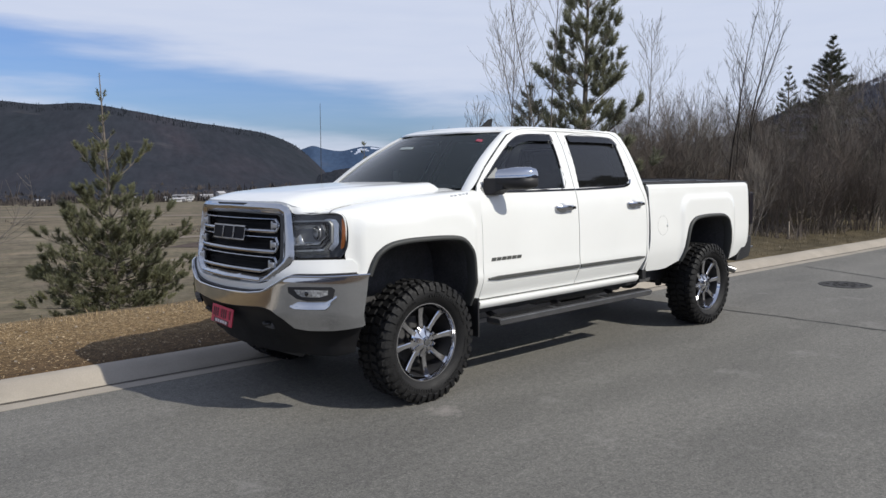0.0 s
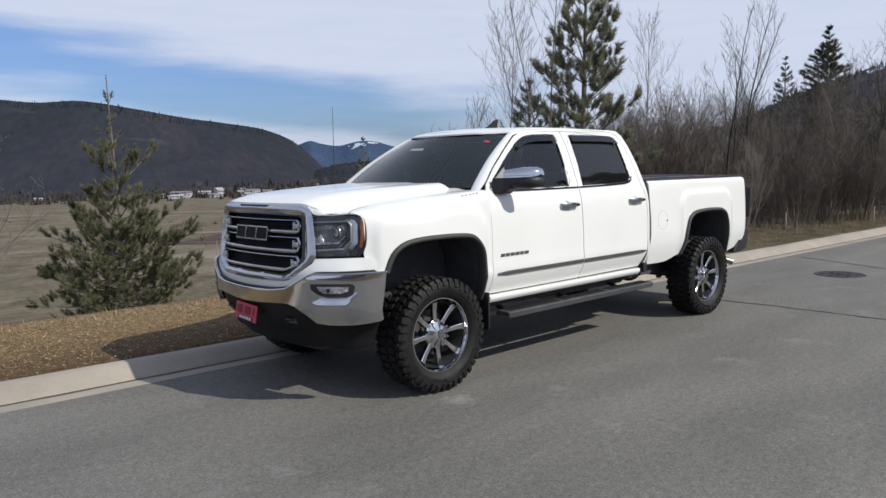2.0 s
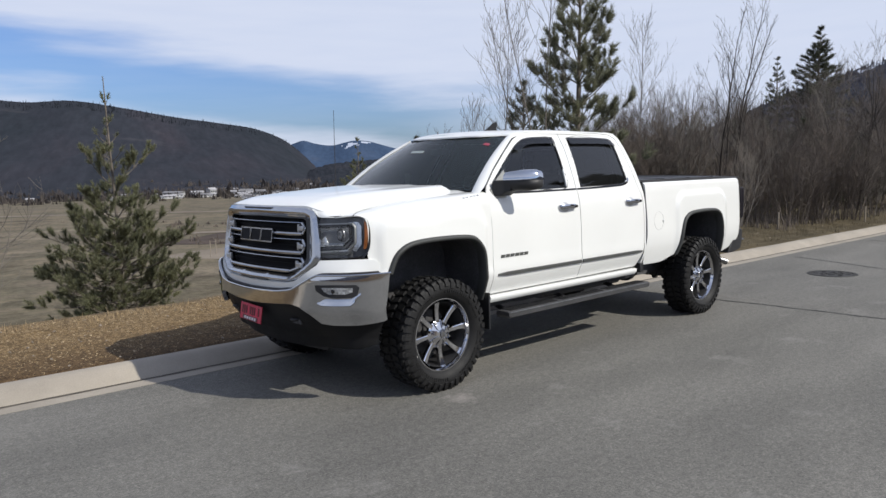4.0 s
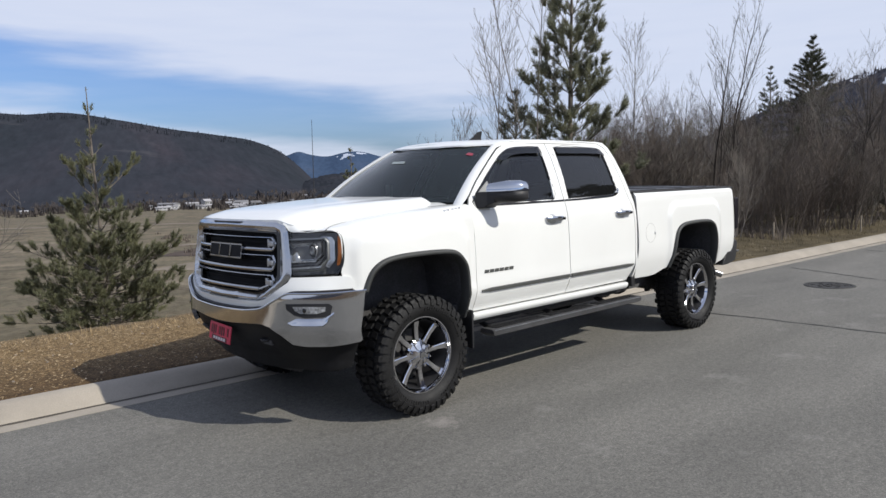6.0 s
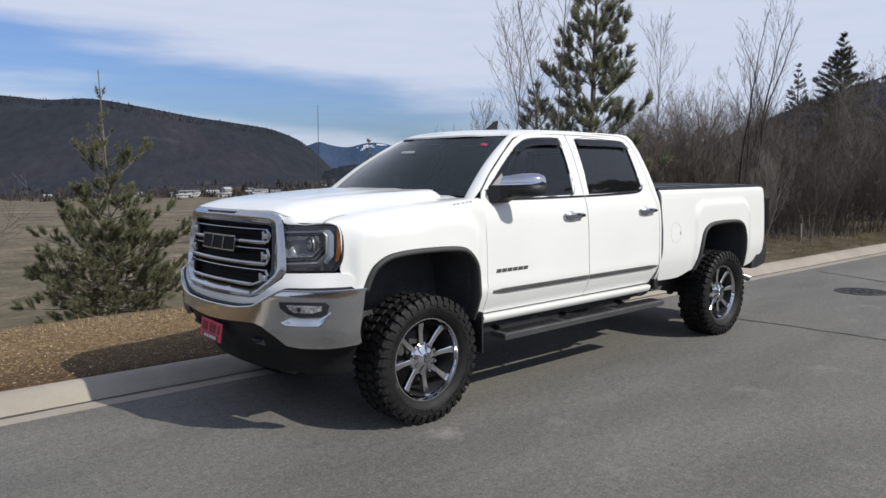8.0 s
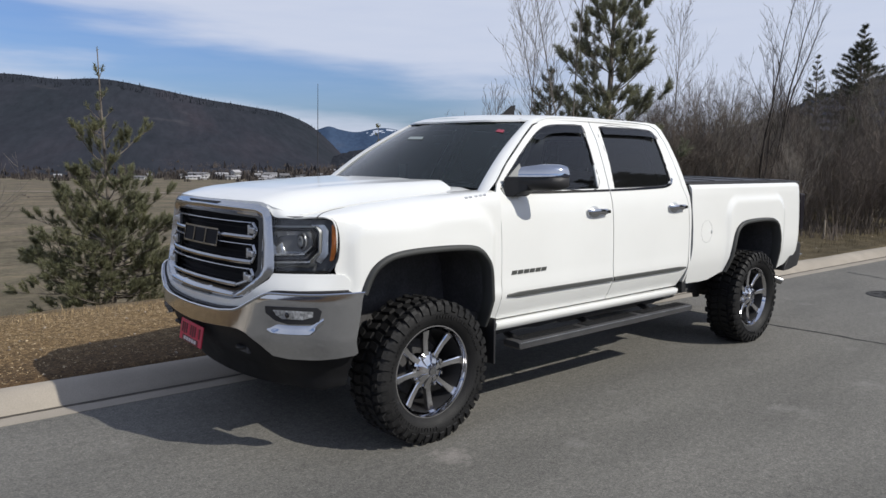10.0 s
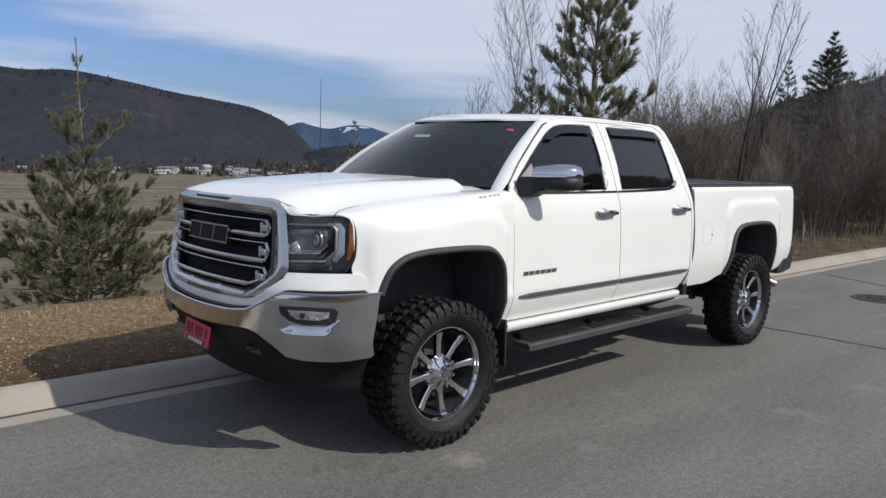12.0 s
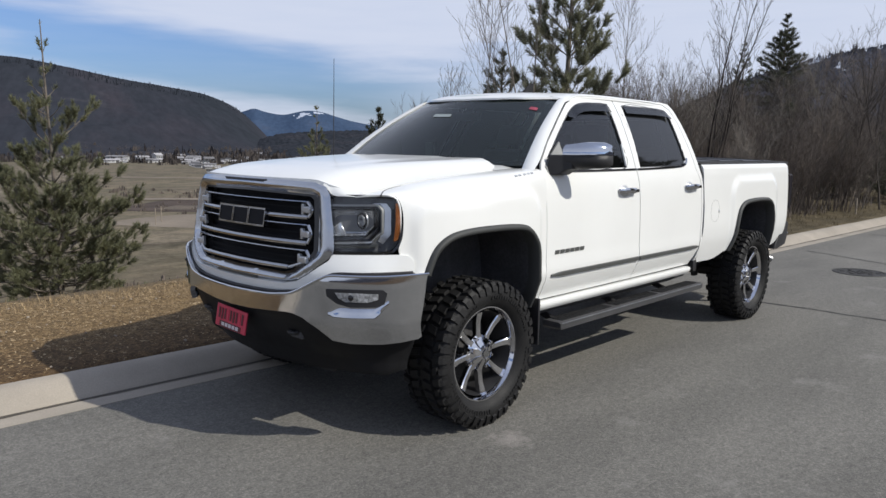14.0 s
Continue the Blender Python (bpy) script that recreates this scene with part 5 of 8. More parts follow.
# ---- dark lower face ----
lower = [(0.0, 0.703), (0.45, 0.728), (0.55, 0.712), (0.64, 0.662), (0.71, 0.604), (0.80, 0.593), (0.95, 0.600), (0.985, 0.61), (0.975, 0.425), (0.92, 0.405), (0.70, 0.395), (0.45, 0.380), (0.20, 0.372), (0.0, 0.370)]
lower_loop = lower + [(-y, z) for y, z in reversed(lower[1:-1])]


def lower_at(y, z):
    tuck = 0.045 + 0.16 * smooth01(0.62, 0.36, z) * (1 - 0.6 * smooth01(0.6, 0.95, abs(y))) - 0.02 * smooth01(0.47, 0.44, z)
    return bumper_at(y, z, -tuck)


valance = part("lower_fascia", sheet(lower_loop, lower_at, (BCUTS, 0.03), outward=(-1, 0, 0), depth=0.03), FASCIA_BLACK, truck, "black plastic lower fascia", smooth=40)
for s in (-1, 1):
    hook = Vector(lower_at(s * 0.43, 0.60)) + Vector((0.018, 0, 0))
    part("tow_hook_recess", block(hook - Vector((0.01, 0.06, 0.035)), hook + Vector((0.05, 0.06, 0.035))), UNDER, valance, bevel=0.01)
    part("tow_hook", tube(smooth_path([hook + Vector((0.04, -0.02, 0)), hook + Vector((-0.02, -0.03, 0)), hook + Vector((-0.035, 0.0, 0)), hook + Vector((-0.02, 0.03, 0)), hook + Vector((0.04, 0.02, 0))], 3), 0.011, 8), BLACK_PLASTIC, valance)
part("air_dam", sheet([(0.50, 0.39), (0.46, 0.34), (-0.46, 0.34), (-0.50, 0.39)], lambda y, z: (BUMPER_PLAN(abs(y)) + 0.30 + 0.1 * (0.39 - z), y, z), (0.1, 0.03), outward=(-1, 0, 0), depth=0.02), BLACK_PLASTIC, truck)
# dealer plate, tilted a little, with bars for its lettering
plate_m = pose(-0.985, 0.030, 0.606, 82, 2.5, -90) @ Matrix.Diagonal((0.98, 0.80, 1, 1))
plate = part("front_plate", block((-0.155, -0.078, -0.004), (0.155, 0.078, 0.004)), PLATE_RED, truck, "red dealer plate with dark bars", bevel=0.003)
plate.matrix_local = plate_m
for k in range(9):
    bar = part("plate_bar", block((-0.128 + k * 0.0295, -0.018 - 0.006 * (k % 2), 0.004), (-0.128 + k * 0.0295 + 0.017, 0.056, 0.0065)), PLATE_INK if k % 4 != 3 else PLATE_RED, plate)
part("plate_strip", block((-0.11, -0.074, 0.0035), (0.11, -0.034, 0.0055)), PLATE_INK, plate)
for k in range(5):
    part("plate_bar", block((-0.085 + k * 0.036, -0.066, 0.005), (-0.085 + k * 0.036 + 0.026, -0.042, 0.0075)), PLATE_WHITE, plate)

# ---- cab: glass, pillars, roof ----
def swept(x, s, y, z):
    """The door mirror leans back towards its outer end."""
    u = (y - 0.985) / 0.30
    return (x + 0.135 * u, s * (0.985 + 0.225 * u), z)


def windshield_at(u, v):
    """u across from the camera side to the kerb side, v up."""
    y_low, y_top = 0.835, 0.722
    y = (2 * u - 1) * (y_low + (y_top - y_low) * v)
    c = 1 - (2 * u - 1) ** 2
    x = (0.505 + (1.020 - 0.505) * v) - (0.165 - 0.085 * v) * c - 0.015 * math.sin(v * math.pi)
    z = 1.462 + (1.888 - 1.462) * v + (0.012 + 0.036 * v) * c + 0.018 * math.sin(v * math.pi)
    return (x, y, z)


glass_pane = part("windshield", sheet([(0, 0), (1, 0), (1, 1), (0, 1)], windshield_at, (0.06, 0.12), outward=(-1, 0, 0.6), depth=0.0), WINDSHIELD, truck, "dark reflective windshield", smooth=180)
frit = [(0.0, 0.0), (1.0, 0.0), (1.0, 1.0), (0.0, 1.0)]
frit_hole = [(0.035, 0.075), (0.965, 0.075), (0.955, 0.955), (0.56, 0.955), (0.545, 0.86), (0.455, 0.86), (0.44, 0.955), (0.045, 0.955)]
part("glass_border", sheet(frit, lambda u, v: tuple(Vector(windshield_at(u, v)) + Vector((0.008, 0, -0.012))), (0.06, 0.12), hole=frit_hole, outward=(-1, 0, 0.6), depth=0.0), BLACK_GLOSS, truck)
part("windshield_sticker", sheet([(0.058, 0.790), (0.096, 0.800), (0.092, 0.845), (0.060, 0.838)], lambda u, v: tuple(Vector(windshield_at(u, v)) + Vector((-0.004, 0, 0.003))), (0.1, 0.1), outward=(-1, 0, 0.6), depth=0.002), STICKER_RED, glass_pane, "small red sticker")
part("windshield_sticker", sheet([(0.462, 0.610), (0.585, 0.618), (0.590, 0.664), (0.470, 0.655)], lambda u, v: tuple(Vector(windshield_at(u, v)) + Vector((-0.004, 0, 0.003))), (0.1, 0.1), outward=(-1, 0, 0.6), depth=0.002), STICKER_PALE, glass_pane, "pale price sticker")

ROOF_LINE = curve_through([(0.92, 1.880), (1.0, 1.915), (1.10, 1.938), (1.25, 1.952), (1.5, 1.960), (1.8, 1.962), (2.2, 1.954), (2.45, 1.942), (2.60, 1.905)])
ROOF_MID = curve_through([(0.86, 1.902), (0.92, 1.926), (1.0, 1.946), (1.15, 1.964), (1.4, 1.976), (1.8, 1.982), (2.2, 1.976), (2.5, 1.962), (2.66, 1.915)])


def roof_at(x, y):
    a = abs(y) / 0.765
    z = ROOF_MID(x) + (ROOF_LINE(x) - ROOF_MID(x)) * a**2.2 - 0.022 * smooth01(0.93, 1.0, a) - 0.014 * smooth01(0.60, 0.90, a) * smooth01(1.24, 1.04, x)
    return (x, y, z)


roof_outline = [(0.868, 0.0), (0.885, 0.3), (0.94, 0.52), (1.03, 0.68), (1.06, 0.755), (1.2, 0.765), (1.8, 0.770), (2.3, 0.768), (2.5, 0.755), (2.60, 0.70), (2.64, 0.5), (2.66, 0.0)]
roof_loop = roof_outline + [(x, -y) for x, y in reversed(roof_outline[1:-1])]
part("roof", sheet(roof_loop, roof_at, (0.06, 0.045), outward=(0, 0, 1), depth=0.012, inward=(0.05, 0, -1)), PAINT, truck, smooth=60)
for s in (-1, 1):
    # A pillar from the cowl into the roof rail
    inner = smooth_path([windshield_at(0.5 + s * 0.5, v) for v in (-0.08, 0.2, 0.45, 0.7, 0.9, 1.0)], 3)
    outer_xz = [(0.46, 1.425), (0.565, 1.50), (0.69, 1.622), (0.895, 1.785), (1.03, 1.882), (1.10, 1.916)]
    outer = smooth_path([(x, s * half_width(x, z), z) for x, z in outer_xz], 3)
    rows = []
    for i, (p, q) in enumerate(zip(inner, outer)):
        p, q = Vector(p), Vector(q)
        rows.append([tuple(p + Vector((0.01, 0, -0.01))), tuple(p + Vector((-0.004, 0, 0.006))), tuple(p.lerp(q, 0.35) + Vector((-0.016, s * 0.010, 0.014))), tuple(p.lerp(q, 0.7) + Vector((-0.008, s * 0.012, 0.008))), tuple(q + Vector((-0.003, s * 0.002, 0.003))), tuple(q + Vector((0.01, -s * 0.02, -0.005)))])
    bm = loft(rows)
    if sum((f.normal for f in bm.faces), Vector()).y * s < 0:
        bmesh.ops.reverse_faces(bm, faces=bm.faces)
    part("windshield_pillar", bm, PAINT, truck, smooth=60)
    rail = smooth_path([(1.03, 1.880), (1.16, 1.922), (1.30, 1.940), (1.66, 1.946), (2.0, 1.946), (2.32, 1.944), (2.48, 1.936)], 4)
    rows = []
    for x, z in rail:
        top = roof_at(x, s * 0.752)
        y = half_width(x, z)
        rows.append([(x, s * (y - 0.02), z - 0.006), (x, s * (y + 0.001), z + 0.002), (x, s * (y + 0.003 - 0.008), z + 0.010), (x, s * min(0.758, y - 0.012), max(z + 0.012, top[2] - 0.004)), (x, s * 0.735, top[2] + 0.001)])
    bm = loft(rows)
    if sum((f.normal for f in bm.faces), Vector()).y * s < 0:
        bmesh.ops.reverse_faces(bm, faces=bm.faces)
    part("roof_rail", bm, PAINT, truck, smooth=60)
    # cowl corner between the hood and the pillar
    rows = []
    for k in range(8):
        x = 0.30 + 0.26 * k / 7
        rows.append([(x, s * 0.60, 1.455 + 0.02 * k / 7), (x, s * 0.70, 1.458 + 0.01 * k / 7), (x, s * 0.775, HOOD_EDGE(x) + 0.002)])
    bm = loft(rows)
    if sum((f.normal for f in bm.faces), Vector()).z < 0:
        bmesh.ops.reverse_faces(bm, faces=bm.faces)
    part("cowl_corner", bm, PAINT, truck, smooth=60)
    # wiper
    part("wiper", tube([(0.345, -0.55 if s < 0 else 0.15, 1.480), (0.36, -0.30 if s < 0 else 0.35, 1.500), (0.40, -0.02 if s < 0 else 0.58, 1.500)], 0.009, 6), BLACK_PLASTIC, truck)
    # ---- door mirror ----
    if s > 0:
        continue
    mirror = part("door_mirror", loft([[swept(0.745 + dx, s, y, z) for dx, z in prof] for y, prof in (
        (0.985, ((-0.015, 1.475), (-0.04, 1.49), (-0.05, 1.512), (-0.045, 1.534), (0.04, 1.534), (0.05, 1.49), (0.03, 1.475))),
        (1.00, ((-0.03, 1.458), (-0.06, 1.475), (-0.072, 1.505), (-0.066, 1.535), (0.05, 1.535), (0.06, 1.475), (0.03, 1.458))),
        (1.12, ((-0.04, 1.452), (-0.075, 1.47), (-0.088, 1.505), (-0.08, 1.537), (0.05, 1.537), (0.06, 1.47), (0.03, 1.452))),
        (1.23, ((-0.03, 1.455), (-0.065, 1.472), (-0.075, 1.505), (-0.068, 1.538), (0.05, 1.538), (0.06, 1.472), (0.03, 1.455))),
        (1.275, ((-0.01, 1.470), (-0.035, 1.48), (-0.04, 1.505), (-0.036, 1.538), (0.045, 1.538), (0.05, 1.48), (0.025, 1.470))),
        (1.285, ((0.0, 1.490), (-0.01, 1.495), (-0.015, 1.505), (-0.012, 1.53), (0.03, 1.53), (0.035, 1.50), (0.02, 1.490))))], closed=True, caps=True), BLACK_PLASTIC, truck, "door mirror with a chrome cap", smooth=50)
    part("mirror_cap", loft([[swept(0.745 + dx, s, y, z) for dx, z in prof] for y, prof in (
        (0.985, ((-0.050, 1.536), (-0.048, 1.560), (-0.03, 1.575), (0.03, 1.580), (0.045, 1.536))),
        (1.00, ((-0.072, 1.536), (-0.070, 1.570), (-0.045, 1.596), (0.04, 1.602), (0.055, 1.536))),
        (1.12, ((-0.090, 1.537), (-0.087, 1.580), (-0.055, 1.610), (0.04, 1.618), (0.055, 1.537))),
        (1.22, ((-0.080, 1.538), (-0.077, 1.582), (-0.048, 1.608), (0.04, 1.614), (0.055, 1.538))),
        (1.268, ((-0.046, 1.538), (-0.044, 1.575), (-0.025, 1.596), (0.035, 1.600), (0.05, 1.538))),
        (1.288, ((-0.015, 1.538), (-0.014, 1.560), (0.0, 1.575), (0.025, 1.578), (0.035, 1.538))))], closed=True, caps=True), CHROME, mirror, "chrome mirror cap", smooth=50)
    part("mirror_glass", loft([[swept(0.804, s, y, z) for z in (1.475, 1.595)] for y in (1.02, 1.25)]), CHROME, mirror)
    part("mirror_arm", loft([[swept(x, s, y, z) for x, z in prof] for y, prof in (
        (0.915, ((0.655, 1.412), (0.655, 1.535), (0.80, 1.535), (0.80, 1.412))), (0.975, ((0.665, 1.412), (0.668, 1.536), (0.80, 1.536), (0.80, 1.412))),
        (1.02, ((0.675, 1.440), (0.675, 1.536), (0.79, 1.536), (0.79, 1.440))), (1.07, ((0.67, 1.452), (0.67, 1.536), (0.79, 1.536), (0.79, 1.452))))], closed=True, caps=True), BLACK_PLASTIC, mirror, bevel=0.006)
    sail = [(0.650, 1.414), (0.620, 1.428), (0.606, 1.458), (0.67, 1.522), (0.74, 1.568), (0.815, 1.618), (0.822, 1.55), (0.825, 1.420), (0.74, 1.410)]
    part("mirror_sail", sheet(sail, lambda x, z: (x, s * (half_width(x, z) + 0.003), z), (0.05, 0.05), outward=(0, s, 0), depth=0.014), SAIL, mirror)

# cab back, floor, seats and dashboard behind the dark glass
part("cab_back", sheet([(-0.90, 1.0), (0.90, 1.0), (0.90, 1.42), (0.74, 1.90), (-0.74, 1.90), (-0.90, 1.42)], lambda y, z: (2.765 - 0.30 * smooth01(1.45, 1.95, z) * 0.4, y, z), (0.2, 0.1), hole=[(-0.65, 1.50), (0.65, 1.50), (0.58, 1.82), (-0.58, 1.82)], outward=(1, 0, 0), depth=0.03), PAINT, truck)
part("back_window", sheet([(-0.67, 1.49), (0.67, 1.49), (0.60, 1.83), (-0.60, 1.83)], lambda y, z: (2.75 - 0.30 * smooth01(1.45, 1.95, z) * 0.4, y, z), (0.3, 0.1), outward=(1, 0, 0), depth=0.0), TINTED, truck)
part("cab_floor", block((0.20, -0.88, 0.62), (2.72, 0.88, 0.70)), INTERIOR, truck)
part("dashboard", loft([[(x, y, z) for x, z in ((0.36, 1.30), (0.42, 1.440), (0.60, 1.452), (0.82, 1.40), (0.86, 1.25), (0.80, 1.10), (0.40, 1.10))] for y in (-0.80, -0.4, 0.0, 0.4, 0.80)], closed=True, caps=True), INTERIOR, truck, smooth=50)
part("fire_wall", block((0.22, -0.54, 0.60), (0.30, 0.54, 1.36)), UNDER, truck)
part("headliner", block((1.05, -0.66, 1.895), (2.56, 0.66, 1.925)), INTERIOR, truck)
steering = bmesh.new()
rod(steering, [(1.02 + 0.17 * math.cos(a) * 0.35, -0.42 + 0.19 * math.sin(a), 1.31 + 0.18 * math.cos(a)) for a in [2 * math.pi * k / 24 for k in range(25)]], 0.014, 6)
part("steering_wheel", steering, BLACK_PLASTIC, truck)
for row_x in (1.35, 2.15):
    for y in (-0.42, 0.42):
        seat = bmesh.new()
        vs = box(seat, (row_x, y - 0.25, 0.85), (row_x + 0.52, y + 0.25, 1.03))
        vs2 = box(seat, (row_x + 0.42, y - 0.24, 1.0), (row_x + 0.56, y + 0.24, 1.56))
        for v in vs2:
            v.co.x += 0.18 * (v.co.z - 1.0)
        box(seat, (row_x + 0.54, y - 0.13, 1.58), (row_x + 0.64, y + 0.13, 1.76))
        part("cab_seat", seat, INTERIOR, truck, bevel=0.03)
rear_mirror = bmesh.new()
box(rear_mirror, (0.93, -0.11, 1.755), (0.96, 0.11, 1.815))
part("rear_view_mirror", rear_mirror, BLACK_PLASTIC, truck, bevel=0.01)
paper = block((0.62, 0.04, 1.455), (0.64, 0.115, 1.60))
part("mirror_tag", paper, GREY_TRIM, truck, "grey hanging tag")


def lean_in(p):
    """The cab narrows towards the roof, its sides swept back a little more than its middle."""
    if p.z <= 1.43:
        return
    d = 0.088 * min(1.1, (p.z - 1.43) / 0.47) ** 1.45
    w = min(1.0, abs(p.y) / 0.72)
    p.x += 1.235 * d * w * w
    p.y -= d * w * (1 if p.y > 0 else -1)


UPPER = ("back_window", "cab_back", "cab_corner", "cab_seat", "door_lining", "front_door", "glass_border", "headliner", "mirror_sail", "rain_visor", "rear_door", "roof", "roof_rail", "window", "window_seal", "windshield", "windshield_pillar", "windshield_sticker", "chrome_strip")
for ob in truck.children_recursive:
    if ob.type == "MESH" and ob.name.split(".")[0] in UPPER:
        for vert in ob.data.vertices:
            lean_in(vert.co)

# roof antenna fin
fin = loft([[(x + 0.40, y + 0.30, 1.975 + (z - 1.968) * 1.4) for x, y, z in row] for row in (
    [(1.06, -0.33, 1.968), (1.09, -0.350, 1.968), (1.24, -0.355, 1.970), (1.26, -0.33, 1.970), (1.24, -0.305, 1.970), (1.09, -0.310, 1.968)],
    [(1.13, -0.33, 1.988), (1.15, -0.342, 1.988), (1.245, -0.343, 1.996), (1.262, -0.33, 1.996), (1.245, -0.317, 1.996), (1.15, -0.318, 1.988)],
    [(1.215, -0.33, 2.030), (1.22, -0.334, 2.030), (1.262, -0.335, 2.036), (1.275, -0.33, 2.036), (1.262, -0.325, 2.036), (1.22, -0.326, 2.030)])], closed=True, caps=True)
part("roof_antenna", fin, MATTE_BLACK, truck, "black shark fin antenna", smooth=60)
# whip antenna on the kerb side fender
whip = part("whip_antenna", tube([(0.40, 0.86, 1.42), (0.405, 0.862, 1.80), (0.41, 0.864, 2.20)], [0.0035, 0.003, 0.002], 6), BLACK_PLASTIC, truck, "thin black whip antenna")
part("antenna_base", tube([(0.40, 0.86, 1.40), (0.40, 0.86, 1.445)], [0.02, 0.012], 10), BLACK_PLASTIC, whip)

# ---- bed, cover, tailgate, rear bumper ----
cover = part("bed_cover", sheet([(2.80, -0.885), (4.86, -0.885), (4.86, 0.885), (2.80, 0.885)], lambda x, y: (x, y, 1.484 + 0.016 * (1 - (y / 0.885) ** 2) - 0.008 * smooth01(4.5, 4.86, x)), (0.3, 0.1), outward=(0, 0, 1), depth=0.03, inward=(0, 0, -1)), COVER, truck, "black soft vinyl bed cover", smooth=40)
for s in (-1, 1):
    part("cover_rail", block((2.80, min(s * 0.875, s * 0.925), 1.452), (4.87, max(s * 0.875, s * 0.925), 1.470)), BLACK_PLASTIC, truck, bevel=0.004)
for x in (3.3, 3.82, 4.34):
    part("cover_seam", tube([(x, y, 1.485 + 0.016 * (1 - (y / 0.885) ** 2)) for y in [-0.87 + 0.145 * k for k in range(13)]], 0.005, 6), BLACK_PLASTIC, cover)
# dark instead of white, so that the gap before it looks shaded
part("bed_front_wall", block((2.81, -0.87, 0.66), (2.84, 0.87, 1.45)), UNDER, truck)
tg = part("tailgate", sheet([(-0.745, 0.90), (0.745, 0.90), (0.745, 1.452), (-0.745, 1.452)], lambda y, z: (4.925 - 0.02 * smooth01(1.38, 1.46, z), y, z), (0.1, 0.06), outward=(1, 0, 0), depth=0.06), PAINT, truck, bevel=0.01)
part("tailgate_handle", block((4.920, -0.14, 1.22), (4.945, 0.14, 1.30)), BLACK_PLASTIC, tg, bevel=0.01)
rows = []
for y, x1 in ((-0.955, 4.925), (-0.92, 4.985), (-0.80, 5.05), (-0.4, 5.075), (0.0, 5.08), (0.4, 5.075), (0.80, 5.05), (0.92, 4.985), (0.955, 4.925)):
    rows.append([(4.78, y, 0.858), (x1 - 0.02, y, 0.858), (x1, y, 0.835), (x1 - 0.012, y, 0.70), (x1 - 0.05, y, 0.628), (4.70, y, 0.600), (4.58, y, 0.598), (4.62, y, 0.66)])
part("rear_bumper", loft(rows, closed=True, caps=True), BLACK_PLASTIC, truck, "black rear bumper", smooth=40, bevel=0.006)
part("bumper_step", block((4.98, -0.93, 0.715), (5.035, -0.62, 0.735)), STEEL, truck, bevel=0.004)
exhaust = bmesh.new()
rod(exhaust, [(3.2, -0.50, 0.60), (4.1, -0.52, 0.57), (4.42, -0.68, 0.55), (4.50, -0.78, 0.547)], 0.026, 14)
pipe = part("exhaust_pipe", exhaust, UNDER, truck, smooth=60)
part("exhaust_tip", tube([(4.48, -0.76, 0.545), (4.58, -0.855, 0.515), (4.645, -0.905, 0.485)], [0.030, 0.035, 0.036], 16), STEEL, pipe, "chrome exhaust tip", smooth=60)

# ---- chassis ----
for s in (-1, 1):
    part("frame_rail", block((-0.75, min(s * 0.38, s * 0.47), 0.50), (4.80, max(s * 0.38, s * 0.47), 0.66)), UNDER, truck, bevel=0.01)
    part("shock_absorber", tube([(3.72, s * 0.52, 0.38), (3.62, s * 0.50, 0.78)], 0.032, 10), UNDER, truck)
    part("leaf_spring", tube(smooth_path([(3.30, s * 0.52, 0.62), (3.60, s * 0.52, 0.53), (3.886, s * 0.52, 0.50), (4.20, s * 0.52, 0.54), (4.55, s * 0.52, 0.64)], 3), 0.030, 6), UNDER, truck)
part("engine_bay", block((-0.72, -0.58, 0.55), (0.35, 0.58, 1.25)), UNDER, truck)
part("bed_floor", block((2.84, -0.86, 0.76), (4.80, 0.86, 0.80)), UNDER, truck)
for k, x in enumerate((-0.30, 1.0, 2.2, 3.3, 4.6)):
    part("cross_member", tube([(x, -0.42, 0.55), (x, 0.42, 0.55)], 0.05, 8), UNDER, truck)
axle = bmesh.new()
rod(axle, [(3.914, -0.80, 0.42), (3.914, 0.80, 0.42)], 0.055, 10)
bmesh.ops.create_uvsphere(axle, u_segments=14, v_segments=10, radius=0.155, matrix=Matrix.Translation((3.914, 0.0, 0.42)))
part("rear_axle", axle, UNDER, truck, smooth=60)
part("front_axle", tube([(0.018, -0.80, 0.42), (0.018, 0.80, 0.42)], 0.045, 10), UNDER, truck, smooth=60)
part("gearbox", tube([(0.3, 0, 0.58), (1.3, 0, 0.56), (2.0, 0, 0.55), (3.75, 0, 0.44)], [0.19, 0.15, 0.06, 0.045], 10), UNDER, truck)
part("fuel_tank", block((1.45, -0.74, 0.46), (2.70, -0.48, 0.66)), UNDER, truck, bevel=0.03)
part("skid_plate", block((-0.72, -0.40, 0.40), (0.10, 0.40, 0.44)), UNDER, truck, bevel=0.01)

# ---- wheels ----
TYRE_R, RIM_R = 0.420, 0.268


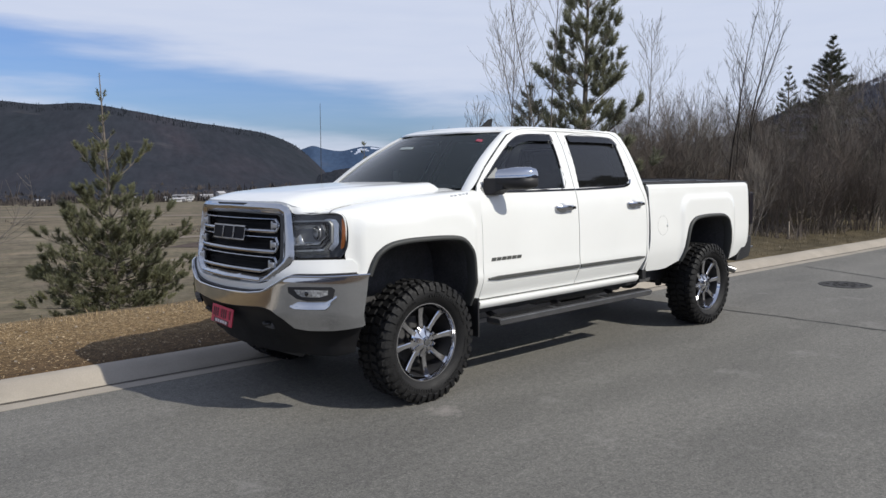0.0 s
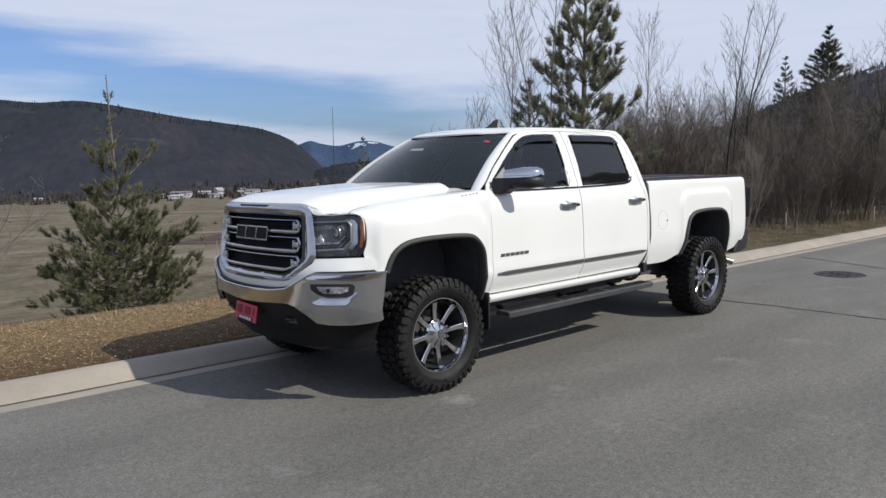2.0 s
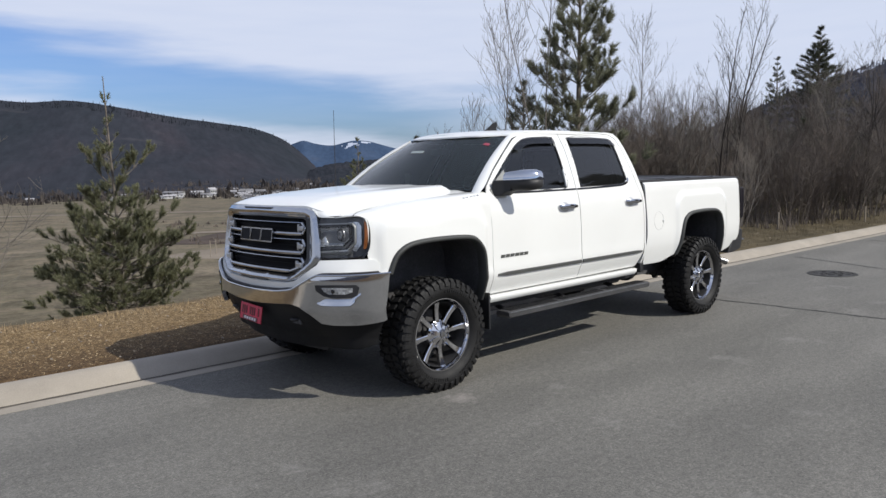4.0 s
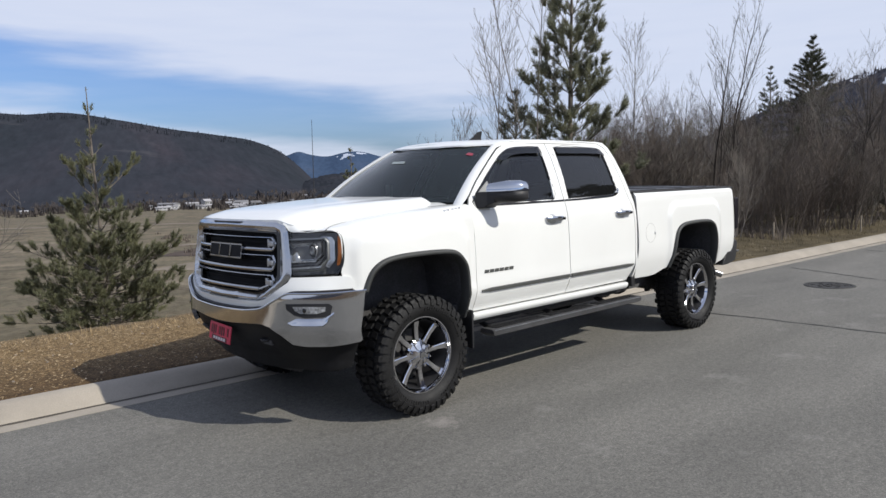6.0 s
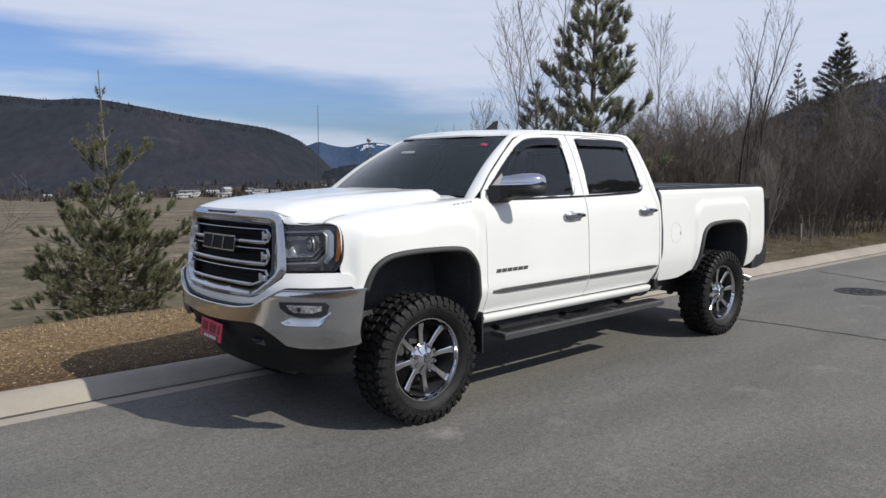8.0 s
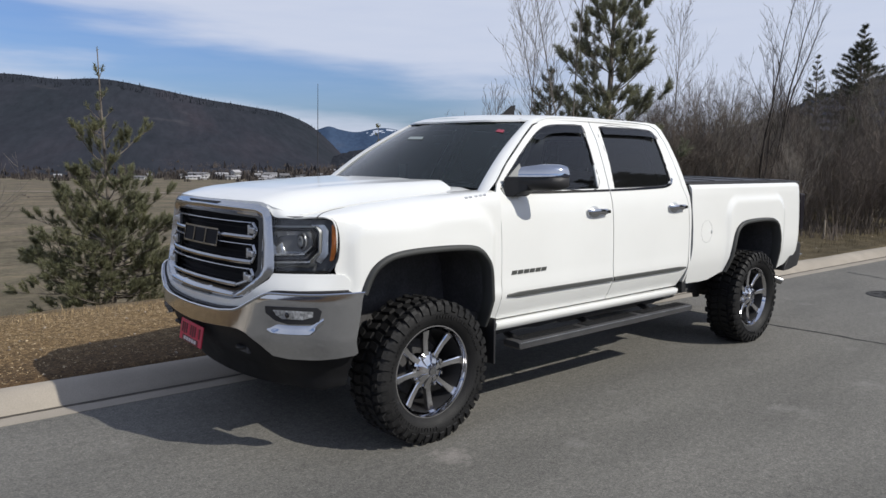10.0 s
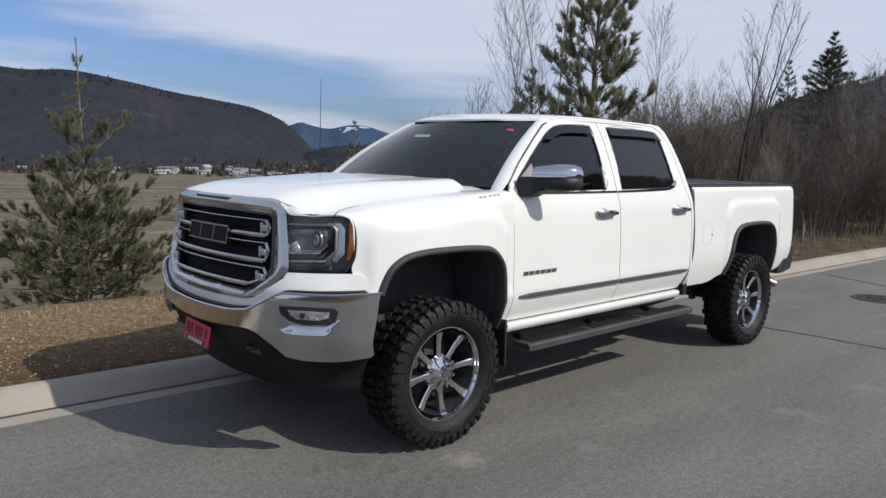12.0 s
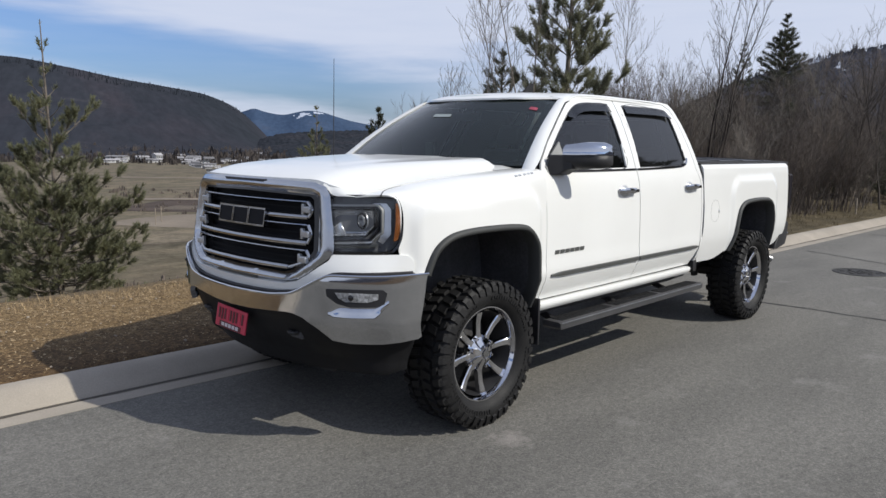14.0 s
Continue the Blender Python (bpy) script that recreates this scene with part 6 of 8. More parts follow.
def build_wheel(face_y, cx, side):
    """A wheel whose outer face lies at y = side * face_y."""
    s = side
    hub_z = TYRE_R - 0.004

    def turn(profile):
        return lathe([(r, s * y) for r, y in profile], (cx, hub_z), 56)

    f = face_y
    wheel = part("wheel", turn([(RIM_R - 0.030, f - 0.225), (RIM_R - 0.022, f - 0.10), (RIM_R - 0.018, f - 0.030), (RIM_R - 0.006, f - 0.012), (RIM_R - 0.003, f - 0.004), (RIM_R + 0.004, f - 0.004), (RIM_R + 0.006, f - 0.014), (RIM_R - 0.002, f - 0.03)]), RIM_CHROME, truck, "chrome eight spoke wheel", smooth=50)
    part("tyre", turn([(RIM_R - 0.002, f - 0.225), (RIM_R + 0.05, f - 0.246), (0.345, f - 0.258), (0.385, f - 0.251), (0.400, f - 0.235), (0.404, f - 0.13), (0.400, f + 0.012), (0.385, f + 0.026), (0.345, f + 0.034), (0.310, f + 0.028), (RIM_R + 0.016, f + 0.008), (RIM_R + 0.004, f - 0.008)]), RUBBER, wheel, "black mud terrain tyre", smooth=60)
    tread = bmesh.new()
    count = 42
    for k in range(count):
        a0 = 2 * math.pi * k / count
        for row, (y0, y1, r0, r1, da, wa) in enumerate((
            (f - 0.030, f + 0.022, 0.396, TYRE_R, 0.0, 0.72), (f - 0.254, f - 0.205, 0.396, TYRE_R, 0.35, 0.72),
            (f - 0.105, f - 0.040, 0.400, TYRE_R + 0.001, 0.28, 0.76), (f - 0.196, f - 0.132, 0.400, TYRE_R + 0.001, 0.70, 0.76))):
            if row < 2 and k % 2:
                y0, y1 = (y0, y1 - 0.016) if row == 0 else (y0 + 0.016, y1)
            step = 2 * math.pi / count
            a, b = a0 + da * step, a0 + (da + wa) * step
            skew = (0.22 if row in (1, 2) else -0.22) * step
            pts = []
            for (aa, yy, rr) in ((a, y0, r0), (b, y0, r0), (b + skew, y1, r0), (a + skew, y1, r0), (a + 0.08 * step, y0 + 0.003, r1), (b - 0.08 * step, y0 + 0.003, r1), (b + skew - 0.08 * step, y1 - 0.003, r1), (a + skew + 0.08 * step, y1 - 0.003, r1)):
                pts.append(tread.verts.new((cx + rr * math.cos(aa), s * yy, hub_z + rr * math.sin(aa))))
            for q in ((0, 1, 5, 4), (1, 2, 6, 5), (2, 3, 7, 6), (3, 0, 4, 7), (4, 5, 6, 7)):
                tread.faces.new([pts[i] for i in q])
        # side lugs down the outer shoulder
        a, b = a0, a0 + 0.55 * 2 * math.pi / count
        drop = 0.352 if k % 2 else 0.366
        pts = []
        for aa in (a, b):
            for rr, yy in ((TYRE_R - 0.004, f + 0.018), (0.398, f + 0.031), (drop, f + 0.040), (drop - 0.006, f + 0.030), (0.395, f + 0.010)):
                pts.append(tread.verts.new((cx + rr * math.cos(aa), s * yy, hub_z + rr * math.sin(aa))))
        for i in range(4):
            tread.faces.new((pts[i], pts[i + 1], pts[i + 6], pts[i + 5]))
        tread.faces.new(pts[:5])
        tread.faces.new(pts[5:])
    bmesh.ops.recalc_face_normals(tread, faces=tread.faces)
    tagged(part("tread", tread, RUBBER, wheel, smooth=0), kind="stuff")
    # raised ring and bars of lettering on the sidewall
    ring = bmesh.new()
    letters = random.Random(7)
    for k in range(92):
        if k % 46 in (0, 1, 2, 3, 24, 25, 26, 27, 28, 40):
            continue
        a = 2 * math.pi * k / 92
        tall = 0.022 if k % 46 < 24 else 0.012
        for j in range(2):
            m = Matrix.Translation((cx, 0, hub_z)) @ Matrix.Rotation(-a - j * 0.016, 4, "Y") @ Matrix.Translation((0.331 + letters.uniform(-0.003, 0.003), s * (f + 0.0325), 0)) @ Matrix.Diagonal((tall * letters.uniform(0.6, 1.1), 0.008, 0.0045, 1))
            bmesh.ops.create_cube(ring, size=1, matrix=m)
    tagged(part("sidewall_relief", ring, RUBBER, wheel, smooth=0), kind="stuff")
    part("barrel", turn([(RIM_R - 0.024, f - 0.028), (RIM_R - 0.040, f - 0.11), (RIM_R - 0.05, f - 0.20), (0.06, f - 0.215)]), BLACK_PLASTIC, wheel, "dark inner barrel", smooth=60)
    part("brake_disc", turn([(0.08, f - 0.160), (0.165, f - 0.160), (0.17, f - 0.166), (0.17, f - 0.185)]), UNDER, wheel)
    # spokes: flat-faced and canted, with dark flanks
    for k in range(8):
        a = 2 * math.pi * (k + 0.12) / 8
        rows = []
        for r, half, y, deep in ((0.060, 0.026, f - 0.040, 0.030), (0.115, 0.0175, f - 0.052, 0.030), (0.18, 0.0185, f - 0.048, 0.030), (RIM_R - 0.030, 0.0235, f - 0.034, 0.035), (RIM_R - 0.020, 0.026, f - 0.022, 0.04)):
            rows.append([(r, y - deep, -half - 0.003), (r, y - 0.005, -half), (r, y, -half * 0.70), (r, y, half * 0.70), (r, y - 0.005, half), (r, y - deep, half + 0.003)])
        m = [[(cx + r * math.cos(a) - t * math.sin(a), s * y, hub_z + r * math.sin(a) + t * math.cos(a)) for r, y, t in row] for row in rows]
        part("spoke", loft(m, closed=True, caps=True), RIM_CHROME, wheel, smooth=25)
        # raised block between the hub and each pair of spokes
        b = a + math.pi / 8
        rows = []
        for r, half, y in ((0.030, 0.010, f - 0.010), (0.062, 0.017, f - 0.016), (0.088, 0.013, f - 0.030)):
            rows.append([(r, y - 0.03, -half - 0.003), (r, y, -half), (r, y, half), (r, y - 0.03, half + 0.003)])
        m = [[(cx + r * math.cos(b) - t * math.sin(b), s * y, hub_z + r * math.sin(b) + t * math.cos(b)) for r, y, t in row] for row in rows]
        part("hub_lug", loft(m, closed=True, caps=True), RIM_CHROME, wheel, smooth=20)
        nut = bmesh.new()
        rod(nut, [(cx + 0.098 * math.cos(b), s * (f - 0.065), hub_z + 0.098 * math.sin(b)), (cx + 0.098 * math.cos(b), s * (f - 0.036), hub_z + 0.098 * math.sin(b))], [0.011, 0.009], 6)
        part("lug_nut", nut, RIM_CHROME, wheel, smooth=20)
    part("hub_cap", turn([(0.110, f - 0.075), (0.106, f - 0.056), (0.080, f - 0.040), (0.050, f - 0.022), (0.036, f - 0.014), (0.0001, f - 0.012)]), RIM_CHROME, wheel, "chrome centre hub", smooth=30)
    part("cap_disc", turn([(0.024, f - 0.014), (0.022, f - 0.004), (0.0001, f - 0.002)]), DARK_CHROME, wheel)
    return wheel


for s in (-1, 1):
    for x in (0.018, 3.914):
        build_wheel(0.985, x, s)


# ---- trees ----
class Wood:
    """Collects tapered branches as one mesh."""

    def __init__(self, seed):
        self.v, self.f, self.rng = [], [], random.Random(seed)
        self.fine_v, self.fine_f, self.fine = [], [], 0.0

    def limb(self, pts, r0, r1, sides):
        vv, ff = (self.fine_v, self.fine_f) if r0 < self.fine else (self.v, self.f)
        base = len(vv)
        n = len(pts)
        side = None
        for i, p in enumerate(pts):
            d = (pts[min(i + 1, n - 1)] - pts[max(i - 1, 0)]).normalized()
            side = d.orthogonal().normalized() if side is None else (side - d * side.dot(d)).normalized()
            other = d.cross(side)
            r = r0 + (r1 - r0) * i / (n - 1)
            for k in range(sides):
                a = 2 * math.pi * k / sides
                vv.append(tuple(p + (side * math.cos(a) + other * math.sin(a)) * r))
        for i in range(n - 1):
            for k in range(sides):
                a, b = base + i * sides + k, base + i * sides + (k + 1) % sides
                ff.append((a, b, b + sides, a + sides))

    def wander(self, start, way, length, n, bend, lift=0.0):
        """A path that strays from its way, drawn up or down by lift."""
        pts, d = [start.copy()], way.normalized()
        for _ in range(n):
            d = (d + Vector((self.rng.uniform(-bend, bend), self.rng.uniform(-bend, bend), self.rng.uniform(-bend, bend) + lift))).normalized()
            pts.append(pts[-1] + d * length / n)
        return pts


def grow(w, start, way, length, radius, depth, spread, bend, lift, kids, first=0.25, tip=0.25):
    """A limb with limbs of its own."""
    n = 6 if depth > 1 else 4
    pts = w.wander(start, way, length, n, bend, lift)
    w.limb(pts, radius, max(radius * tip, 0.0018), 6 if radius > 0.03 else 4 if radius > 0.01 else 3)
    if depth <= 0:
        return
    for _ in range(kids[-depth] if depth <= len(kids) else kids[0]):
        t = w.rng.uniform(first, 0.96)
        i = min(int(t * n), n - 1)
        p = pts[i].lerp(pts[i + 1], t * n - i)
        d = (pts[i + 1] - pts[i]).normalized()
        side = d.orthogonal()
        side.rotate(Matrix.Rotation(w.rng.uniform(0, 2 * math.pi), 3, d))
        way2 = d * math.cos(spread) + side.normalized() * math.sin(spread) * w.rng.uniform(0.7, 1.3)
        grow(w, p, way2, length * w.rng.uniform(0.34, 0.62) * (1.15 - 0.5 * t), max(radius * (1 - 0.7 * t) * 0.62, 0.003), depth - 1, spread, bend, lift, kids, 0.2, tip)


def bare_tree(name, label, seed, height, radius, material, stems=1, lean=0.0, spread=0.6, kids=(14, 8, 5), depth=3, lift=0.10, bend=0.10, toward=None):
    w = Wood(seed)
    w.fine = min(0.012, radius * 0.5)
    for k in range(stems):
        a = 2 * math.pi * k / stems + w.rng.uniform(-0.5, 0.5)
        out = 0.06 + lean * w.rng.uniform(0.5, 1.3) if stems > 1 else lean
        h = height * (w.rng.uniform(0.6, 1.0) if stems > 1 else 1.0)
        grow(w, Vector((0.12 * math.cos(a) * (stems > 1), 0.12 * math.sin(a) * (stems > 1), -0.25)), Vector((math.cos(a) * out, math.sin(a) * out, 1)) + (Vector(toward) * w.rng.uniform(0.6, 1.1) if toward else Vector()), h, radius, depth, spread, bend, lift, kids, 0.22)
    tree = thing(name, label, "tree" if "tree" in name else "shrub")
    raw("trunk", w.v, w.f, material, tree, smooth=60)
    raw("crown", w.fine_v, w.fine_f, material, tree, smooth=60)
    return tree


def needle_tuft(v, f, rng, centre, way, size, count, width):
    """A brush of needles round the end of a twig."""
    way = way.normalized()
    side = way.orthogonal().normalized()
    other = way.cross(side)
    for _ in range(count):
        a, e = rng.uniform(0, 2 * math.pi), rng.uniform(0.15, 1.35)
        d = way * math.cos(e) + (side * math.cos(a) + other * math.sin(a)) * math.sin(e)
        root = centre - way * rng.uniform(0, size * 0.9)
        tip = root + d * size * rng.uniform(0.6, 1.1)
        flat = d.orthogonal().normalized() * width
        flat.rotate(Matrix.Rotation(rng.uniform(0, math.pi), 3, d))
        i = len(v)
        v += [tuple(root - flat), tuple(root + flat), tuple(tip)]
        f.append((i, i + 1, i + 2))


def pine(name, label, seed, height, low, reach, whorls, per, tuft, count, needles, droop=0.0, bare_top=0.0, thin=1.0, twigs=6, shape=None, ends=0.30, ragged=0.6):
    """A conifer with branches in whorls, with tufts of needles towards their ends."""
    w = Wood(seed)
    rng = w.rng
    trunk = w.wander(Vector((0, 0, -0.3)), Vector((0, 0, 1)), height + 0.3, 12, 0.015)
    w.limb(trunk, 0.017 * height, 0.007, 8)
    v, f = [], []
    for k in range(whorls):
        t = k / (whorls - 1)
        z = low + (height * 0.97 - low) * t**0.92
        i = min(int((z + 0.3) / (height + 0.3) * 12), 11)
        centre = trunk[i].lerp(trunk[i + 1], (z + 0.3) / (height + 0.3) * 12 - i)
        span = reach * (shape(t) if shape else (1 - t) ** 0.8 * (0.75 + 0.25 * math.sin(t * 3.0 + 0.6))) + 0.14
        for b in range(per if t < 0.85 else 4):
            if rng.random() < bare_top * smooth01(0.40, 0.54, t) * (1 - 0.3 * smooth01(0.84, 0.92, t)):
                continue
            a = 2 * math.pi * (b + rng.uniform(-0.35, 0.35)) / per + k * 1.3
            length = span * rng.uniform(ragged, 1.72 - ragged)
            up = 0.25 + 0.55 * t - droop * (1 - t) ** 2
            pts = w.wander(centre, Vector((math.cos(a), math.sin(a), up)), length, 6, 0.10, 0.06 - droop * 0.1)
            w.limb(pts, 0.010 + 0.012 * length, 0.004, 5)
            brush = tuft * (1 - (0.45 if bare_top else 0.2) * smooth01(0.6, 0.95, t))
            for j in range(max(2, int(twigs * length * thin) + 1)):
                s = ends + (1 - ends) * (j + rng.random()) / max(2, int(twigs * length * thin) + 1)
                q = min(int(s * 6), 5)
                p = pts[q].lerp(pts[q + 1], min(1.0, s * 6 - q))
                d = (pts[q + 1] - pts[q]).normalized()
                side = Vector((-d.y, d.x, 0)).normalized() * rng.choice((-1, 1))
                way = d * 0.7 + side * rng.uniform(0.3, 1.0) + Vector((0, 0, rng.uniform(0.1, 0.6) - droop * 0.4))
                ln = rng.uniform(0.10, 0.34) * (0.6 + 0.4 * length) * (1.15 - s * 0.5)
                tip = w.wander(p, way, ln, 3, 0.15, 0.10)
                w.limb(tip, 0.006, 0.003, 3)
                needle_tuft(v, f, rng, tip[-1], tip[-1] - tip[-2], brush, count, tuft * 0.055)
                if rng.random() < 0.6:
                    needle_tuft(v, f, rng, tip[1], tip[-1] - tip[0], brush * 0.85, count // 2, tuft * 0.055)
            needle_tuft(v, f, rng, pts[-1], pts[-1] - pts[-2], brush, count, tuft * 0.055)
    needle_tuft(v, f, rng, trunk[-1], Vector((0, 0, 1)), tuft * 0.4, count // 4, tuft * 0.05)
    tree = thing(name, label, "tree")
    raw("trunk", w.v, w.f, PINE_BARK, tree, smooth=60)
    raw("crown", v, f, needles, tree)
    return tree


def shoot(v, f, rng, base, way, length, needle, count, width):
    """A bottle brush of needles along one year's shoot."""
    way = way.normalized()
    side = way.orthogonal().normalized()
    other = way.cross(side)
    for _ in range(count):
        t, a = rng.random(), rng.uniform(0, 2 * math.pi)
        e = rng.uniform(0.55, 1.15) * (1 - 0.55 * smooth01(0.7, 1.0, t))
        d = way * math.cos(e) + (side * math.cos(a) + other * math.sin(a)) * math.sin(e)
        root = base + way * length * t
        tip = root + d * needle * rng.uniform(0.7, 1.1)
        flat = d.orthogonal().normalized() * width
        flat.rotate(Matrix.Rotation(rng.uniform(0, math.pi), 3, d))
        i = len(v)
        v += [tuple(root - flat), tuple(root + flat), tuple(tip)]
        f.append((i, i + 1, i + 2))


def whorled_pine(name, label, seed, height, radius, whorls, brush, needle, count, needles, twigs=5.0, leader=0.5, width=0.0045, inner=0.35):
    """A pine with its branches in clear whorls of (height share, branches, length, rise), and shoots that turn up at their ends."""
    w = Wood(seed)
    rng = w.rng
    steps = 16
    trunk = w.wander(Vector((0, 0, -0.3)), Vector((0, 0, 1)), height + 0.3, steps, 0.012)
    w.limb(trunk, radius, 0.008, 8)
    v, f = [], []

    def tuft(p, way, size=1.0):
        length = brush * rng.uniform(0.7, 1.25) * size
        pts = w.wander(p, way, length, 2, 0.10, 0.12)
        w.limb(pts, 0.005, 0.003, 3)
        shoot(v, f, rng, pts[0], pts[-1] - pts[0], length, needle * (0.8 + 0.2 * size), int(count * size), width)

    for share, branches, reach, rise in whorls:
        z = share * height
        i = min(int((z + 0.3) / (height + 0.3) * steps), steps - 1)
        centre = trunk[i].lerp(trunk[i + 1], (z + 0.3) / (height + 0.3) * steps - i)
        turn = rng.uniform(0, 6.28)
        for b in range(branches):
            a = turn + 2 * math.pi * (b + rng.uniform(-0.3, 0.3)) / branches
            length = reach * rng.uniform(0.55, 1.12)
            up = rise + rng.uniform(-0.16, 0.16)
            pts = w.wander(centre + Vector((0, 0, rng.uniform(-0.06, 0.06))), Vector((math.cos(a), math.sin(a), up)), length, 6, 0.10, 0.07)
            w.limb(pts, 0.007 + 0.009 * length, 0.004, 5)
            if length < 0.5:
                tuft(pts[-2], pts[-1] - pts[-2], 0.75)
                continue
            for j in range(max(2, round(twigs * length))):
                s = inner + (1 - inner) * (j + rng.random()) / max(2, round(twigs * length))
                q = min(int(s * 6), 5)
                p = pts[q].lerp(pts[q + 1], min(1.0, s * 6 - q))
                d = (pts[q + 1] - pts[q]).normalized()
                out = Vector((-d.y, d.x, 0)).normalized() * rng.choice((-1, 1))
                way = d * 0.6 + out * rng.uniform(0.2, 1.0) + Vector((0, 0, rng.uniform(0.0, 0.7)))
                ln = length * rng.uniform(0.10, 0.32) * (1.25 - 0.7 * s)
                twig = w.wander(p, way, ln, 3, 0.16, 0.10)
                w.limb(twig, 0.006, 0.0035, 3)
                tuft(twig[-1], twig[-1] - twig[-2])
                if rng.random() < 0.75:
                    tuft(twig[-1], (twig[-1] - twig[-2]).normalized() + Vector((rng.uniform(-0.7, 0.7), rng.uniform(-0.7, 0.7), rng.uniform(-0.1, 0.5))), 0.8)
                if rng.random() < 0.45:
                    tuft(twig[1], (twig[2] - twig[0]).normalized() + Vector((rng.uniform(-0.8, 0.8), rng.uniform(-0.8, 0.8), 0.2)), 0.75)
            tuft(pts[-1], pts[-1] - pts[-2], 1.1)
            for _ in range(2):
                tuft(pts[-1], (pts[-1] - pts[-2]).normalized() + Vector((rng.uniform(-0.6, 0.6), rng.uniform(-0.6, 0.6), rng.uniform(0, 0.4))), 0.85)
    # the leader, bare but for a few buds
    shoot(v, f, rng, trunk[-1] - Vector((0, 0, 0.10)), Vector((0, 0, 1)), 0.10, needle * 0.5, int(count * leader), width)
    tree = thing(name, label, "tree")
    raw("trunk", w.v, w.f, PINE_BARK, tree, smooth=60)
    raw("crown", v, f, needles, tree)
    return tree


def birch_like(name, label, seed, height, radius, material, first=0.30, limbs=22, reach=0.27, open_angle=0.72, top_angle=0.42, lean=(0.0, 0.0), twigs=7, bend=0.03):
    """A slender bare tree: one clear stem with fine ascending limbs."""
    w = Wood(seed)
    rng = w.rng
    w.fine = min(0.012, radius * 0.6)
    n = 14
    stem = w.wander(Vector((0, 0, -0.25)), Vector((lean[0], lean[1], 1)), height + 0.25, n, bend, 0.02)
    w.limb(stem, radius, 0.004, 7)
    for k in range(limbs):
        t = first + (0.97 - first) * (k + rng.random()) / limbs
        i = min(int(t * n), n - 1)
        p = stem[i].lerp(stem[i + 1], t * n - i)
        a = k * 2.4 + rng.uniform(-0.5, 0.5)
        th = open_angle + (top_angle - open_angle) * t + rng.uniform(-0.12, 0.12)
        length = height * reach * rng.uniform(0.65, 1.15) * (math.sin(math.pi * min(1.0, 0.32 + 0.68 * (t - first) / (1 - first))) ** 0.7 + 0.12)
        limb = w.wander(p, Vector((math.cos(a) * math.sin(th), math.sin(a) * math.sin(th), math.cos(th))), length, 6, 0.09, 0.07)
        w.limb(limb, max(0.0045, radius * 0.38 * (1.1 - t)), 0.0022, 4)
        for j in range(twigs):
            s = 0.18 + 0.8 * (j + rng.random()) / twigs
            q = min(int(s * 6), 5)
            root = limb[q].lerp(limb[q + 1], s * 6 - q)
            d = (limb[q + 1] - limb[q]).normalized()
            side = d.orthogonal()
            side.rotate(Matrix.Rotation(rng.uniform(0, 6.28), 3, d))
            twig = w.wander(root, d * 0.8 + side.normalized() * rng.uniform(0.35, 0.7) + Vector((0, 0, 0.15)), length * rng.uniform(0.25, 0.45) * (1.2 - 0.6 * s), 4, 0.10, 0.06)
            w.limb(twig, 0.0036, 0.0018, 3)
            for _ in range(2):
                q2 = rng.randrange(1, 4)
                way = (twig[q2 + 1] - twig[q2]).normalized() + Vector((rng.uniform(-0.6, 0.6), rng.uniform(-0.6, 0.6), rng.uniform(-0.1, 0.5)))
                w.limb(w.wander(twig[q2], way, length * 0.13, 2, 0.10), 0.0026, 0.0016, 3)
    tree = thing(name, label, "tree")
    raw("trunk", w.v, w.f, material, tree, smooth=60)
    raw("crown", w.fine_v, w.fine_f, material, tree, smooth=60)
    return tree


def put(tree, x, y, turn=0.0, size=1.0, lean=(0, 0)):
    tree.matrix_world = Matrix.Translation((x, y, ground_height(x, y))) @ pose(0, 0, 0, lean[0], lean[1], turn)
    tree.scale = (size, size, size)
    return tree


def from_eye(azimuth, distance):
    """A place by its bearing and distance from where the walk begins."""
    return (-3.3 + distance * math.cos(radians(azimuth)), -4.76 + distance * math.sin(radians(azimuth)))


# young pine on the slope past the verge
YOUNG = [(0.02, 9, 1.30, -0.18), (0.05, 11, 1.42, -0.12), (0.085, 11, 1.52, -0.04), (0.125, 11, 1.56, 0.02), (0.17, 11, 1.50, 0.08), (0.215, 10, 1.42, 0.14), (0.26, 9, 1.36, 0.20), (0.31, 8, 1.24, 0.26), (0.365, 7, 1.20, 0.30), (0.43, 5, 0.95, 0.38), (0.495, 4, 0.62, 0.45), (0.575, 5, 1.06, 0.66), (0.66, 3, 0.46, 0.55), (0.74, 4, 0.36, 0.65), (0.80, 3, 0.20, 0.9), (0.885, 3, 0.16, 2.0)]
put(whorled_pine("young_pine_tree", "young sparse green pine on the slope beyond the verge", 11, 5.05, 0.058, YOUNG, 0.17, 0.098, 62, NEEDLES, twigs=6.5, leader=0.25, width=0.0065, inner=0.30), *from_eye(71.35, 16.6), 20)
# bushy pine behind the truck
BUSHY = [(0.06 + 0.062 * k, 9 if k < 8 else 7, 1.70 * (1 - 0.062 * k) ** 0.75 * (1.0 if k % 2 else 0.8), 0.30 + 0.035 * k) for k in range(15)]
put(whorled_pine("pine_tree", "bushy green pine behind the truck among bare birches", 23, 7.6, 0.085, BUSHY, 0.25, 0.135, 74, NEEDLES_PALE, twigs=3.8, width=0.007, inner=0.40), *from_eye(36.7, 18.4), 40)
put(pine("small_conifer_tree", "small dark conifer beside the bushy pine", 31, 3.9, 0.4, 1.5, 11, 6, 0.16, 24, NEEDLES_DARK, twigs=5), *from_eye(40.9, 23.5), 70)
